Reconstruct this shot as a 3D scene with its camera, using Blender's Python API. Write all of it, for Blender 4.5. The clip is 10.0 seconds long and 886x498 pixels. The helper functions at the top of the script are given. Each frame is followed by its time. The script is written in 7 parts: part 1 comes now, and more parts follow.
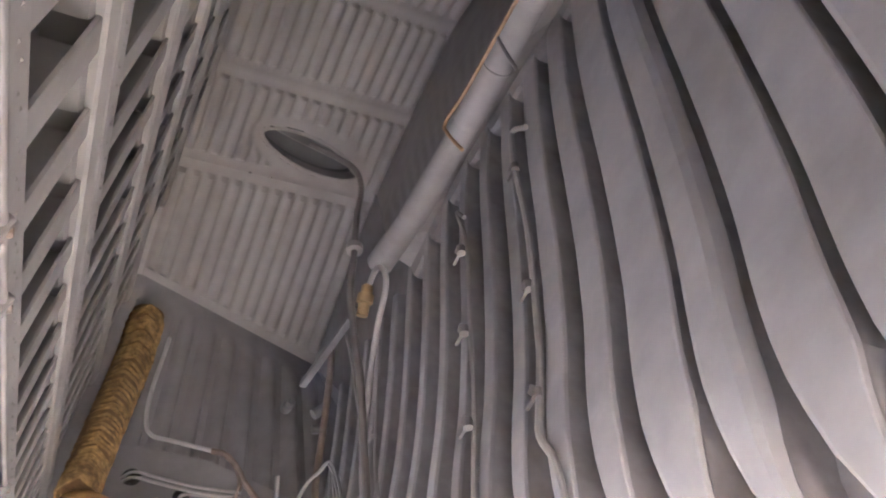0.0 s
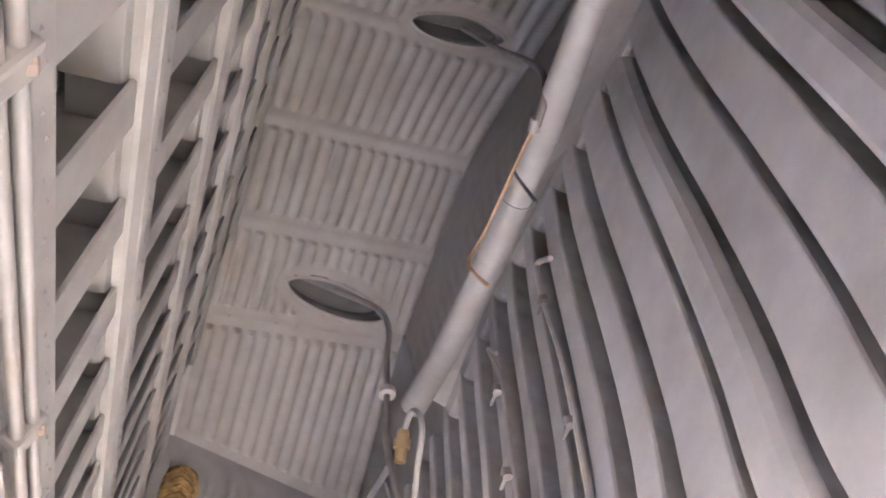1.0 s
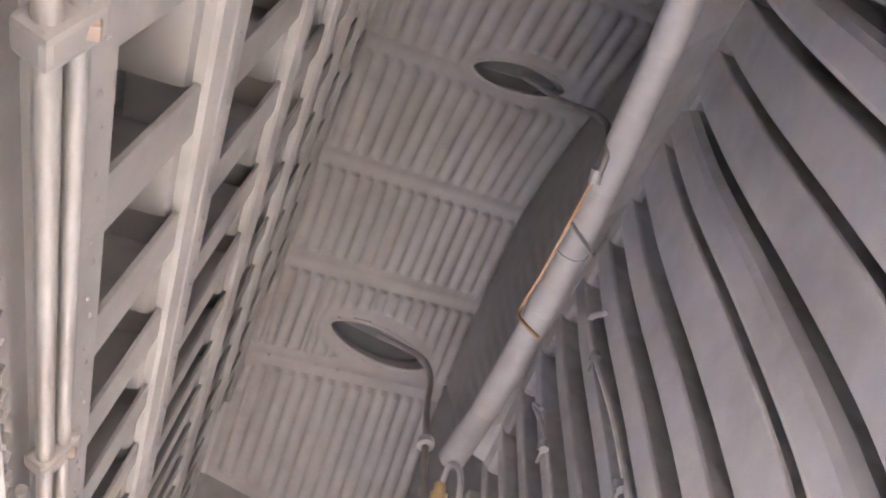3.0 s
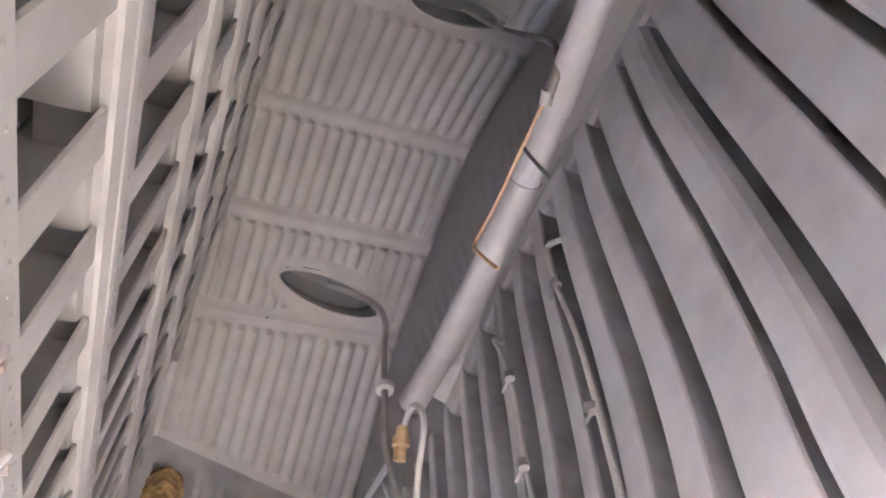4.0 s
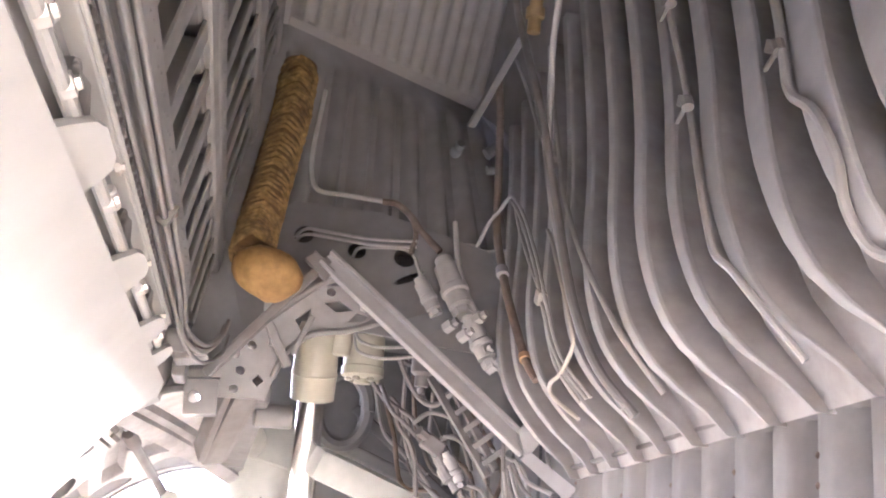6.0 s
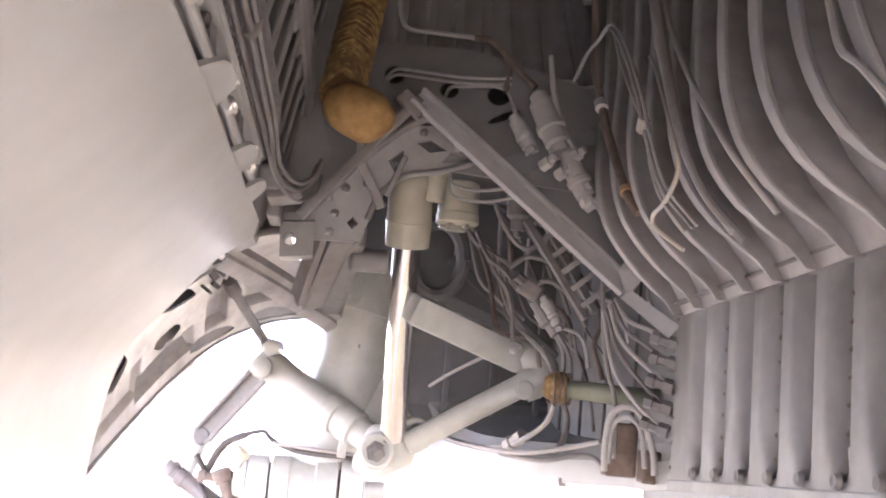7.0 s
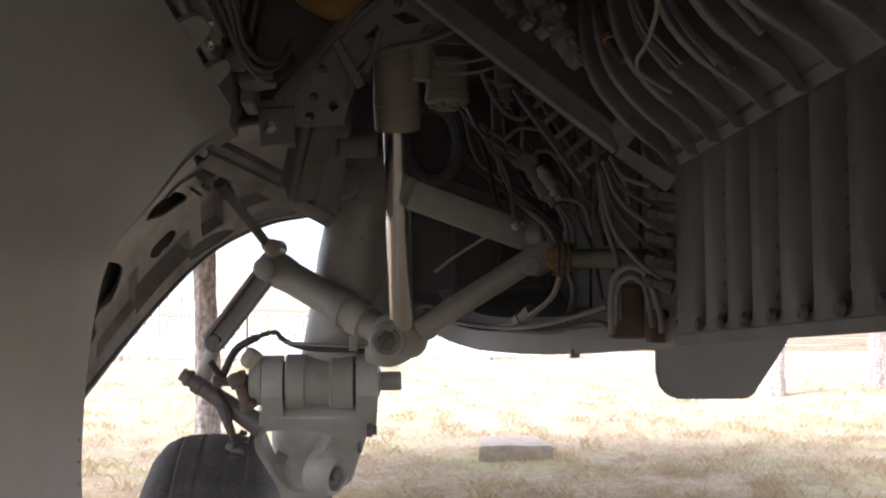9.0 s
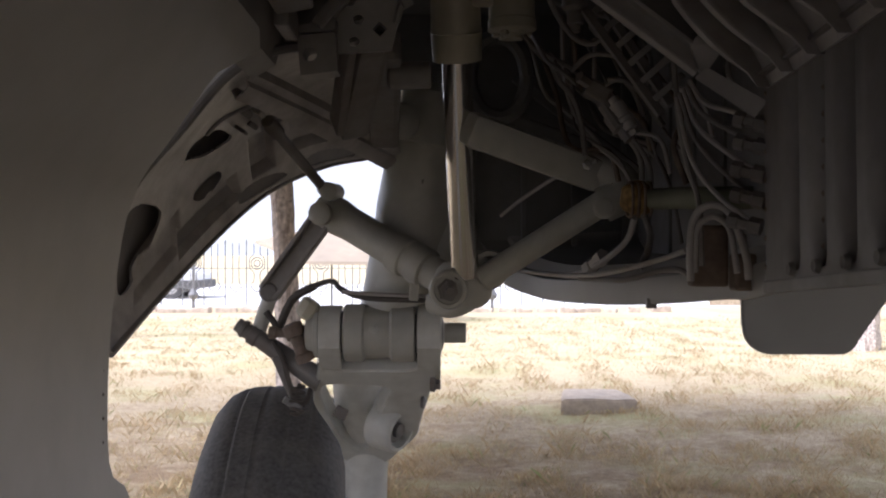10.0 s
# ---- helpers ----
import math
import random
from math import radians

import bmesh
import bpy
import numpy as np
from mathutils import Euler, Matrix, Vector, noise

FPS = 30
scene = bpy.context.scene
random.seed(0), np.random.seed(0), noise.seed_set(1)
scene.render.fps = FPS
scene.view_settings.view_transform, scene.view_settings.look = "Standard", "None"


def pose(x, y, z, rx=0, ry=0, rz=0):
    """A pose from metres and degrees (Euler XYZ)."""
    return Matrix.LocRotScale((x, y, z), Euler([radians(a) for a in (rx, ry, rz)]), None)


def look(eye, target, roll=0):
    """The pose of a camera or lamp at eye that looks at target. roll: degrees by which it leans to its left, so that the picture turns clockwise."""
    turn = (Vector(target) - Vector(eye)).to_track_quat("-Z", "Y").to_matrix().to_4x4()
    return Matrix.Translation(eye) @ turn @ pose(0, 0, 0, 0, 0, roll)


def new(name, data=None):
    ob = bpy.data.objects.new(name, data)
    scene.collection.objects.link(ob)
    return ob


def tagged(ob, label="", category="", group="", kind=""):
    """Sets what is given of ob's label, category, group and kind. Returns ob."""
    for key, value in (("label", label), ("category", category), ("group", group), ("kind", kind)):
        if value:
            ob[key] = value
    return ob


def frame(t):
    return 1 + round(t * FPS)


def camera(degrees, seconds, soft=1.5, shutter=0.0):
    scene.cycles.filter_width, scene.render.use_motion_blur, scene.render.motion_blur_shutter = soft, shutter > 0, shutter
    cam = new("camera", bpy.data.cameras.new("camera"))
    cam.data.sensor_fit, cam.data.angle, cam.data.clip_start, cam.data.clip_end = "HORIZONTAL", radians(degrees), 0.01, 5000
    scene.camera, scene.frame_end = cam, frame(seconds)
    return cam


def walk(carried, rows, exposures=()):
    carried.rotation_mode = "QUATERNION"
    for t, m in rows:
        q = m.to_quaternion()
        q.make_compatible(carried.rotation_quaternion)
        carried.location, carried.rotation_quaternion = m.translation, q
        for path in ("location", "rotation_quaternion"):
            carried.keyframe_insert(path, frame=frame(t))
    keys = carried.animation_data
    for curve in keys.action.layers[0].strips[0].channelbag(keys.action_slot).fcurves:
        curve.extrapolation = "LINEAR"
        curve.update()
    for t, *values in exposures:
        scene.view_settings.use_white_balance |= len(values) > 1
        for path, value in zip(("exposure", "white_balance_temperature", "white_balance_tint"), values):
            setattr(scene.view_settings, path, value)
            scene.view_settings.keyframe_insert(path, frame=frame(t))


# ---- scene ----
cam = camera(45.93, 10.0, soft=2.1)
PATH = [
    (0.00, (-0.0729, -0.2745, 1.1775), (0.1909, 0.5699, 1.6436), 7.42),
    (0.50, (-0.0760, -0.2802, 1.1898), (0.1703, 0.5243, 1.7304), 5.84),
    (1.00, (-0.0768, -0.2699, 1.1904), (0.1364, 0.5250, 1.7585), 3.96),
    (1.50, (-0.0788, -0.2482, 1.1756), (0.1058, 0.6055, 1.6625), 3.87),
    (2.00, (-0.0792, -0.2306, 1.1716), (0.0914, 0.6599, 1.5935), 7.42),
    (2.50, (-0.0837, -0.2449, 1.1900), (0.0631, 0.5602, 1.7646), 12.98),
    (2.60, (-0.0826, -0.2465, 1.1940), (0.0644, 0.5474, 1.7836), 12.32),
    (2.70, (-0.0813, -0.2483, 1.1986), (0.0659, 0.5324, 1.8058), 11.55),
    (3.80, (-0.0763, -0.2087, 1.1992), (0.1413, 0.5637, 1.7958), 3.63),
    (4.00, (-0.0744, -0.2032, 1.1983), (0.1498, 0.5785, 1.7802), 3.50),
    (4.50, (-0.0689, -0.1918, 1.1834), (0.1485, 0.6447, 1.6864), 4.88),
    (5.00, (-0.0634, -0.1689, 1.1714), (0.1422, 0.7322, 1.5532), 5.54),
    (5.50, (-0.0617, -0.1595, 1.1633), (0.1408, 0.7642, 1.4885), 5.12),
    (5.70, (-0.0639, -0.1579, 1.1604), (0.1286, 0.7750, 1.4647), 5.03),
    (6.80, (-0.0610, -0.1258, 1.1340), (0.0463, 0.8540, 1.3027), 5.70),
    (7.00, (-0.0598, -0.1204, 1.1299), (0.0381, 0.8646, 1.2715), 5.26),
    (7.50, (-0.0509, -0.1129, 1.1117), (0.0112, 0.8813, 1.1993), 4.21),
    (8.00, (-0.0340, -0.1022, 1.1111), (0.0461, 0.8927, 1.1723), 1.20),
    (8.50, (-0.0222, -0.1012, 1.1143), (0.0905, 0.8904, 1.1773), -0.47),
    (9.00, (-0.0298, -0.0921, 1.1075), (0.0552, 0.9031, 1.1571), 0.08),
    (9.50, (-0.0388, -0.0722, 1.0937), (-0.0456, 0.9276, 1.0748), -0.10),
    (10.00, (0.0000, 0.0000, 1.1000), (0.0046, 1.0000, 1.1044), 0.00),
]
EXPO = [(0.0, 5.14, 5060, 26), (1.0, 5.82, 5080, 26), (2.0, 5.76, 5120, 26), (2.5, 5.68, 5120, 26), (4.0, 5.94, 5020, 26), (5.0, 5.80, 5100, 26), (5.5, 5.38, 5120, 26), (7.0, 3.78, 5200, 26), (7.5, 2.8, 5250, 25), (8.0, 1.7, 5350, 22), (8.5, 0.62, 5750, 20), (9.0, 0.30, 5500, 19), (9.5, 0.0, 5380, 19), (10.0, -0.12, 5500, 19)]
walk(cam, [(t, look(eye, target, roll)) for t, eye, target, roll in PATH], EXPO)

# ---- light ----
world = bpy.data.worlds.new("sky")
scene.world = world
world.use_nodes = True
wn = world.node_tree
wn.nodes.clear()
sky = wn.nodes.new("ShaderNodeTexSky")
sky.sky_type, sky.sun_disc = "NISHITA", False
sky.sun_elevation, sky.sun_rotation = radians(48), radians(-114)
sky.air_density, sky.dust_density, sky.ozone_density = 0.8, 9.0, 0.4
bg = wn.nodes.new("ShaderNodeBackground")
bg.inputs["Strength"].default_value = 0.15
wo = wn.nodes.new("ShaderNodeOutputWorld")
haze = wn.nodes.new("ShaderNodeMix")
haze.data_type = "RGBA"
haze.inputs["Factor"].default_value, haze.inputs["B"].default_value = 0.6, (13.4, 13.2, 12.9, 1)
wn.links.new(sky.outputs[0], haze.inputs["A"])
wn.links.new(haze.outputs["Result"], bg.inputs["Color"])
wn.links.new(bg.outputs[0], wo.inputs["Surface"])
sun_data = bpy.data.lights.new("sun", "SUN")
sun_data.energy, sun_data.angle, sun_data.color = 5.0, radians(20), (1.0, 0.95, 0.89)
sun = new("sun", sun_data)
sun.matrix_world = look((-5.5, -2.5, 6.7), (0, 0, 0))

# ---- materials ----


def material(name, base, rough=0.6, metal=0.0, grain=60.0, vary=0.12, dirt=None, dirt_amount=0.35, bump=0.15, streak=None, island=False, cells=9.0):
    """Paint or metal with fine grain, broad blotches of dirt, and a slight relief."""
    m = bpy.data.materials.new(name)
    m.use_nodes = True
    t = m.node_tree
    n, l = t.nodes, t.links
    p = n["Principled BSDF"]
    co = n.new("ShaderNodeTexCoord")
    fine = n.new("ShaderNodeTexNoise")
    fine.inputs["Scale"].default_value, fine.inputs["Detail"].default_value = grain, 6
    broad = n.new("ShaderNodeTexNoise")
    broad.inputs["Scale"].default_value, broad.inputs["Detail"].default_value = cells, 5
    broad.inputs["Roughness"].default_value = 0.65
    mp = n.new("ShaderNodeMapping")
    if streak:
        mp.inputs["Scale"].default_value = streak
    l.new(co.outputs["Object"], mp.inputs[0])
    l.new(mp.outputs[0], broad.inputs["Vector"])
    l.new(co.outputs["Object"], fine.inputs["Vector"])
    ramp = n.new("ShaderNodeValToRGB")
    lo = [c * (1 - vary) for c in base]
    hi = [min(1, c * (1 + vary)) for c in base]
    ramp.color_ramp.elements[0].color, ramp.color_ramp.elements[0].position = (*lo, 1), 0.3
    ramp.color_ramp.elements[1].color, ramp.color_ramp.elements[1].position = (*hi, 1), 0.7
    l.new(fine.outputs["Fac"], ramp.inputs[0])
    mix = n.new("ShaderNodeMix")
    mix.data_type = "RGBA"
    d = dirt or [c * 0.45 for c in base]
    mix.inputs["B"].default_value = (*d, 1)
    cut = n.new("ShaderNodeMapRange")
    cut.inputs["From Min"].default_value, cut.inputs["From Max"].default_value = 0.45, 0.75
    cut.inputs["To Max"].default_value = dirt_amount
    l.new(broad.outputs["Fac"], cut.inputs["Value"])
    l.new(cut.outputs[0], mix.inputs["Factor"])
    l.new(ramp.outputs[0], mix.inputs["A"])
    out = mix.outputs["Result"]
    if island:
        info = n.new("ShaderNodeObjectInfo")
        hsv = n.new("ShaderNodeHueSaturation")
        rng = n.new("ShaderNodeMapRange")
        rng.inputs["To Min"].default_value, rng.inputs["To Max"].default_value = 0.88, 1.1
        l.new(info.outputs["Random"], rng.inputs["Value"])
        l.new(rng.outputs[0], hsv.inputs["Value"])
        l.new(out, hsv.inputs["Color"])
        out = hsv.outputs[0]
    l.new(out, p.inputs["Base Color"])
    p.inputs["Metallic"].default_value = metal
    rr = n.new("ShaderNodeMapRange")
    rr.inputs["To Min"].default_value, rr.inputs["To Max"].default_value = max(0.03, rough - 0.12), min(1, rough + 0.12)
    l.new(broad.outputs["Fac"], rr.inputs["Value"])
    l.new(rr.outputs[0], p.inputs["Roughness"])
    b = n.new("ShaderNodeBump")
    b.inputs["Strength"].default_value, b.inputs["Distance"].default_value = bump, 0.002
    l.new(fine.outputs["Fac"], b.inputs["Height"])
    l.new(b.outputs[0], p.inputs["Normal"])
    return m


GREY = material("grey_bay_paint", (0.355, 0.346, 0.342), 0.6, grain=45, vary=0.06, dirt=(0.17, 0.155, 0.14), dirt_amount=0.4, island=True)
# Left wall copy of the bay grey, darker because less light falls there.
GREY_SIDE_SHADED = material("shaded_grey_side_paint", (0.245, 0.238, 0.231), 0.55, grain=45, vary=0.07, dirt=(0.15, 0.135, 0.12), dirt_amount=0.45, island=True)
GREY_ROOF = material("warm_grey_roof_paint", (0.298, 0.287, 0.277), 0.6, grain=40, vary=0.07, dirt=(0.22, 0.19, 0.16), dirt_amount=0.45)
# Slate paint, also kept dark where it stands for shade in deep spaces.
GREY_DARK = material("slate_grey_and_shade_paint", (0.155, 0.157, 0.16), 0.6, grain=40, vary=0.1, dirt=(0.12, 0.115, 0.11), dirt_amount=0.4)
PANEL = material("dark_grey_panel_paint", (0.195, 0.187, 0.181), 0.5, grain=60, vary=0.1, dirt=(0.09, 0.075, 0.065), dirt_amount=0.6, cells=10, streak=(1, 1, 0.35))
END = material("slate_end_wall_paint", (0.205, 0.204, 0.204), 0.6, grain=40, vary=0.1, dirt=(0.15, 0.13, 0.115), dirt_amount=0.5, streak=(1, 1, 0.3))
GREY_FIT = material("grey_fitting_paint", (0.185, 0.178, 0.173), 0.45, grain=70, vary=0.1, dirt=(0.12, 0.088, 0.07), dirt_amount=0.65, cells=14)
# Brown grime, with shade of the recesses between ribs mixed into the colour.
SOILED_SHADED = material("soiled_shaded_brown_grey_paint", (0.345, 0.330, 0.322), 0.6, grain=60, vary=0.1, dirt=(0.13, 0.10, 0.082), dirt_amount=0.55, cells=12)
DOOR = material("pale_grey_door_paint", (0.40, 0.395, 0.38), 0.45, grain=30, vary=0.04, dirt=(0.3, 0.29, 0.27), dirt_amount=0.35, cells=3, bump=0.05)
FAIRING = material("worn_primer_fairing_paint", (0.43, 0.415, 0.405), 0.36, grain=35, vary=0.12, dirt=(0.19, 0.17, 0.16), dirt_amount=0.8, cells=15, bump=0.08)
LEG = material("olive_grey_leg_enamel", (0.46, 0.465, 0.43), 0.36, grain=50, vary=0.06, dirt=(0.2, 0.19, 0.16), dirt_amount=0.4, bump=0.06)
# Leg enamel made lighter: light from the ground put into fork and barrel colour.
FORK_LIT = material("lit_grey_fork_enamel", (0.56, 0.57, 0.54), 0.34, grain=50, vary=0.07, dirt=(0.24, 0.22, 0.18), dirt_amount=0.4, bump=0.06, cells=12)
LEG_LIT = material("lit_grey_leg_enamel", (0.74, 0.75, 0.72), 0.32, grain=50, vary=0.08, dirt=(0.30, 0.27, 0.22), dirt_amount=0.45, bump=0.06, cells=13)
CREAM = material("cream_enamel", (0.50, 0.48, 0.385), 0.35, grain=50, vary=0.06, dirt=(0.32, 0.28, 0.2), dirt_amount=0.5, bump=0.05)
CHROME = material("chromed_steel", (0.80, 0.77, 0.73), 0.10, 1.0, grain=90, vary=0.03, dirt=(0.5, 0.45, 0.4), dirt_amount=0.25, bump=0.02)
STEEL = material("bare_steel", (0.55, 0.54, 0.52), 0.35, 1.0, grain=90, vary=0.1, dirt=(0.25, 0.18, 0.12), dirt_amount=0.5)
PIPE = material("grey_painted_pipe", (0.36, 0.35, 0.34), 0.4, grain=80, vary=0.08, dirt=(0.25, 0.19, 0.14), dirt_amount=0.45)
CREAM_PIPE = material("cream_painted_pipe", (0.48, 0.455, 0.40), 0.4, grain=80, vary=0.06, dirt=(0.36, 0.28, 0.2), dirt_amount=0.4)
RUST = material("rusty_brown_pipe", (0.145, 0.108, 0.085), 0.75, grain=90, vary=0.3, dirt=(0.33, 0.3, 0.27), dirt_amount=0.6)
WIRE = material("orange_brown_cable", (0.42, 0.27, 0.15), 0.6, grain=80, vary=0.2, dirt=(0.4, 0.37, 0.34), dirt_amount=0.7, cells=22)
OCHRE = material("ochre_wrapped_cloth", (0.265, 0.172, 0.062), 0.85, grain=160, vary=0.5, dirt=(0.07, 0.046, 0.022), dirt_amount=0.95, bump=0.5, cells=26)
OCHRE_ELBOW = material("ochre_bandage", (0.37, 0.225, 0.075), 0.8, grain=90, vary=0.25, dirt=(0.16, 0.09, 0.035), dirt_amount=0.6, bump=0.5, cells=16)
OCHRE_DARK = material("dark_ochre_cloth", (0.15, 0.092, 0.035), 0.9, grain=120, vary=0.4, dirt=(0.06, 0.04, 0.02), dirt_amount=0.8, bump=0.5, cells=30)
BRASS = material("brass_fitting", (0.40, 0.29, 0.155), 0.5, 0.3, grain=90, vary=0.15, dirt=(0.2, 0.15, 0.1), dirt_amount=0.5)
DARK = material("cavity_shade_paint", (0.045, 0.043, 0.042), 0.85, grain=60, vary=0.3)
RUBBER = material("worn_black_rubber", (0.105, 0.102, 0.100), 0.72, grain=140, vary=0.35, dirt=(0.20, 0.185, 0.165), dirt_amount=0.7, bump=0.4, cells=14)
CONCRETE = material("weathered_concrete", (0.42, 0.35, 0.275), 0.9, grain=35, vary=0.15, dirt=(0.28, 0.25, 0.22), dirt_amount=0.6, bump=0.6)
BARK = material("grey_brown_bark", (0.60, 0.53, 0.48), 0.9, grain=38, vary=0.45, dirt=(0.17, 0.12, 0.10), dirt_amount=0.9, streak=(3, 3, 0.5), bump=1.0, cells=14)
KERB = material("tan_kerb_stone", (0.58, 0.50, 0.42), 0.9, grain=14, vary=0.25, dirt=(0.30, 0.23, 0.17), dirt_amount=0.6, bump=0.5, cells=4)
ROAD = material("pale_dusty_concrete", (0.72, 0.70, 0.67), 0.9, grain=6, vary=0.05, dirt=(0.55, 0.52, 0.47), dirt_amount=0.4, cells=0.7)
IRON = material("grey_wrought_iron", (0.21, 0.21, 0.212), 0.5, grain=60, vary=0.3)
ROOF_OUT = material("weathered_canopy_sheet", (0.43, 0.355, 0.265), 0.8, grain=8, vary=0.08, dirt=(0.27, 0.23, 0.2), dirt_amount=0.4, cells=2)
HULL = material("aircraft_skin_paint", (0.28, 0.28, 0.27), 0.5, grain=20, vary=0.05, dirt=(0.2, 0.19, 0.18), dirt_amount=0.3, cells=4)

# ---- builders ----
V = Vector


def part(name, bm, mat, parent=None, label="", smooth=False, sharp=0.55):
    me = bpy.data.meshes.new(name)
    bmesh.ops.recalc_face_normals(bm, faces=bm.faces)
    if smooth:
        for fc in bm.faces:
            fc.smooth = True
        for e in bm.edges:
            if len(e.link_faces) == 2 and e.calc_face_angle(0) > sharp:
                e.smooth = False
    bm.to_mesh(me)
    bm.free()
    me.materials.append(mat)
    ob = new(name, me)
    if parent:
        ob.parent = parent
    if label:
        ob["label"] = label
    return ob


def thing(name, at, label, category, group="", kind=""):
    ob = new(name)
    ob.empty_display_size = 0.05
    return tagged(ob, label, category, group, kind)


def curve_points(pts, steps=6):
    """A smooth line through the points."""
    p = [V(a) for a in pts]
    if len(p) < 3:
        return p
    out = []
    q = [p[0] * 2 - p[1]] + p + [p[-1] * 2 - p[-2]]
    for i in range(1, len(q) - 2):
        for k in range(steps):
            t = k / steps
            a, b, c, d = q[i - 1], q[i], q[i + 1], q[i + 2]
            out.append(0.5 * ((2 * b) + (c - a) * t + (2 * a - 5 * b + 4 * c - d) * t * t + (3 * b - a - 3 * c + d) * t ** 3))
    out.append(p[-1])
    return out


def sweep(bm, pts, radius, segs=10, steps=6, smooth_line=True):
    """A round tube along a line; radius is a number or a function of the way along it, 0 to 1."""
    line = curve_points(pts, steps) if smooth_line else [V(a) for a in pts]
    rings = []
    up = None
    for i, c in enumerate(line):
        d = (line[min(i + 1, len(line) - 1)] - line[max(i - 1, 0)]).normalized()
        if up is None:
            up = d.orthogonal().normalized()
        up = (up - d * up.dot(d)).normalized()
        side = d.cross(up)
        r = radius(i / (len(line) - 1)) if callable(radius) else radius
        rings.append([bm.verts.new(c + (up * math.cos(a) + side * math.sin(a)) * r) for a in [2 * math.pi * k / segs for k in range(segs)]])
    for a, b in zip(rings, rings[1:]):
        for k in range(segs):
            bm.faces.new((a[k], a[(k + 1) % segs], b[(k + 1) % segs], b[k]))
    bm.faces.new(rings[0][::-1])
    bm.faces.new(rings[-1])
    return bm


def turned(bm, start, axis, profile, segs=24):
    """A turned body: profile rows of (distance along the axis, radius)."""
    start, axis = V(start), V(axis).normalized()
    u = axis.orthogonal().normalized()
    w = axis.cross(u)
    rings = []
    for d, r in profile:
        rings.append([bm.verts.new(start + axis * d + (u * math.cos(a) + w * math.sin(a)) * max(r, 1e-4)) for a in [2 * math.pi * k / segs for k in range(segs)]])
    for a, b in zip(rings, rings[1:]):
        for k in range(segs):
            bm.faces.new((a[k], a[(k + 1) % segs], b[(k + 1) % segs], b[k]))
    bm.faces.new(rings[0][::-1])
    bm.faces.new(rings[-1])
    return bm


def block(bm, centre, size, turn=None, bevel=0.0):
    """A box, turned and with eased edges."""
    m = Matrix.Translation(centre) @ (turn.to_4x4() if turn else Matrix()) @ Matrix.Diagonal((*size, 1))
    r = bmesh.ops.create_cube(bm, size=1, matrix=m)
    if bevel:
        es = list({e for v in r["verts"] for e in v.link_edges})
        bmesh.ops.bevel(bm, geom=es, offset=bevel, segments=2, affect="EDGES", profile=0.6)
    return bm


def beam(bm, a, b, width, height, up=(0, 0, 1), bevel=0.0):
    """A straight bar from a to b."""
    a, b = V(a), V(b)
    d = (b - a).normalized()
    s = d.cross(V(up)).normalized()
    h = s.cross(d)
    turn = Matrix((s, d, h)).transposed()
    return block(bm, (a + b) / 2, (width, (b - a).length, height), turn, bevel)


def plate(bm, outline, thick, holes=()):
    """A flat plate with cut-outs; outline and holes are loops of places in one plane, thick a vector."""
    edges = []
    for loop in (outline, *holes):
        vs = [bm.verts.new(p) for p in loop]
        edges += [bm.edges.new((vs[i], vs[(i + 1) % len(vs)])) for i in range(len(vs))]
    r = bmesh.ops.triangle_fill(bm, use_beauty=True, use_dissolve=False, edges=edges)
    faces = [g for g in r["geom"] if isinstance(g, bmesh.types.BMFace)]
    ex = bmesh.ops.extrude_face_region(bm, geom=faces)
    bmesh.ops.translate(bm, verts=[g for g in ex["geom"] if isinstance(g, bmesh.types.BMVert)], vec=V(thick))
    return bm


def oval(centre, u, w, a, b, n=20):
    c, u, w = V(centre), V(u), V(w)
    return [c + u * (a * math.cos(2 * math.pi * k / n)) + w * (b * math.sin(2 * math.pi * k / n)) for k in range(n)]


def sheet(bm, grid):
    """A skin from rows of places."""
    vs = [[bm.verts.new(p) for p in row] for row in grid]
    for i in range(len(vs) - 1):
        for k in range(len(vs[i]) - 1):
            bm.faces.new((vs[i][k], vs[i][k + 1], vs[i + 1][k + 1], vs[i + 1][k]))
    return bm


def thicken(bm, t):
    bmesh.ops.recalc_face_normals(bm, faces=bm.faces)
    bmesh.ops.solidify(bm, geom=bm.faces[:], thickness=t)
    return bm


def interp(table, v):
    return float(np.interp(v, [a for a, b in table], [b for a, b in table]))


def rivets(bm, places, normal, r=0.0016):
    n = V(normal).normalized()
    u = n.orthogonal().normalized()
    w = n.cross(u)
    for p in places:
        p = V(p)
        ring = [bm.verts.new(p + (u * math.cos(k * math.pi / 3) + w * math.sin(k * math.pi / 3)) * r) for k in range(6)]
        top = bm.verts.new(p + n * r * 0.7)
        for k in range(6):
            bm.faces.new((ring[k], ring[(k + 1) % 6], top))
    return bm

# ---- ground and distance ----


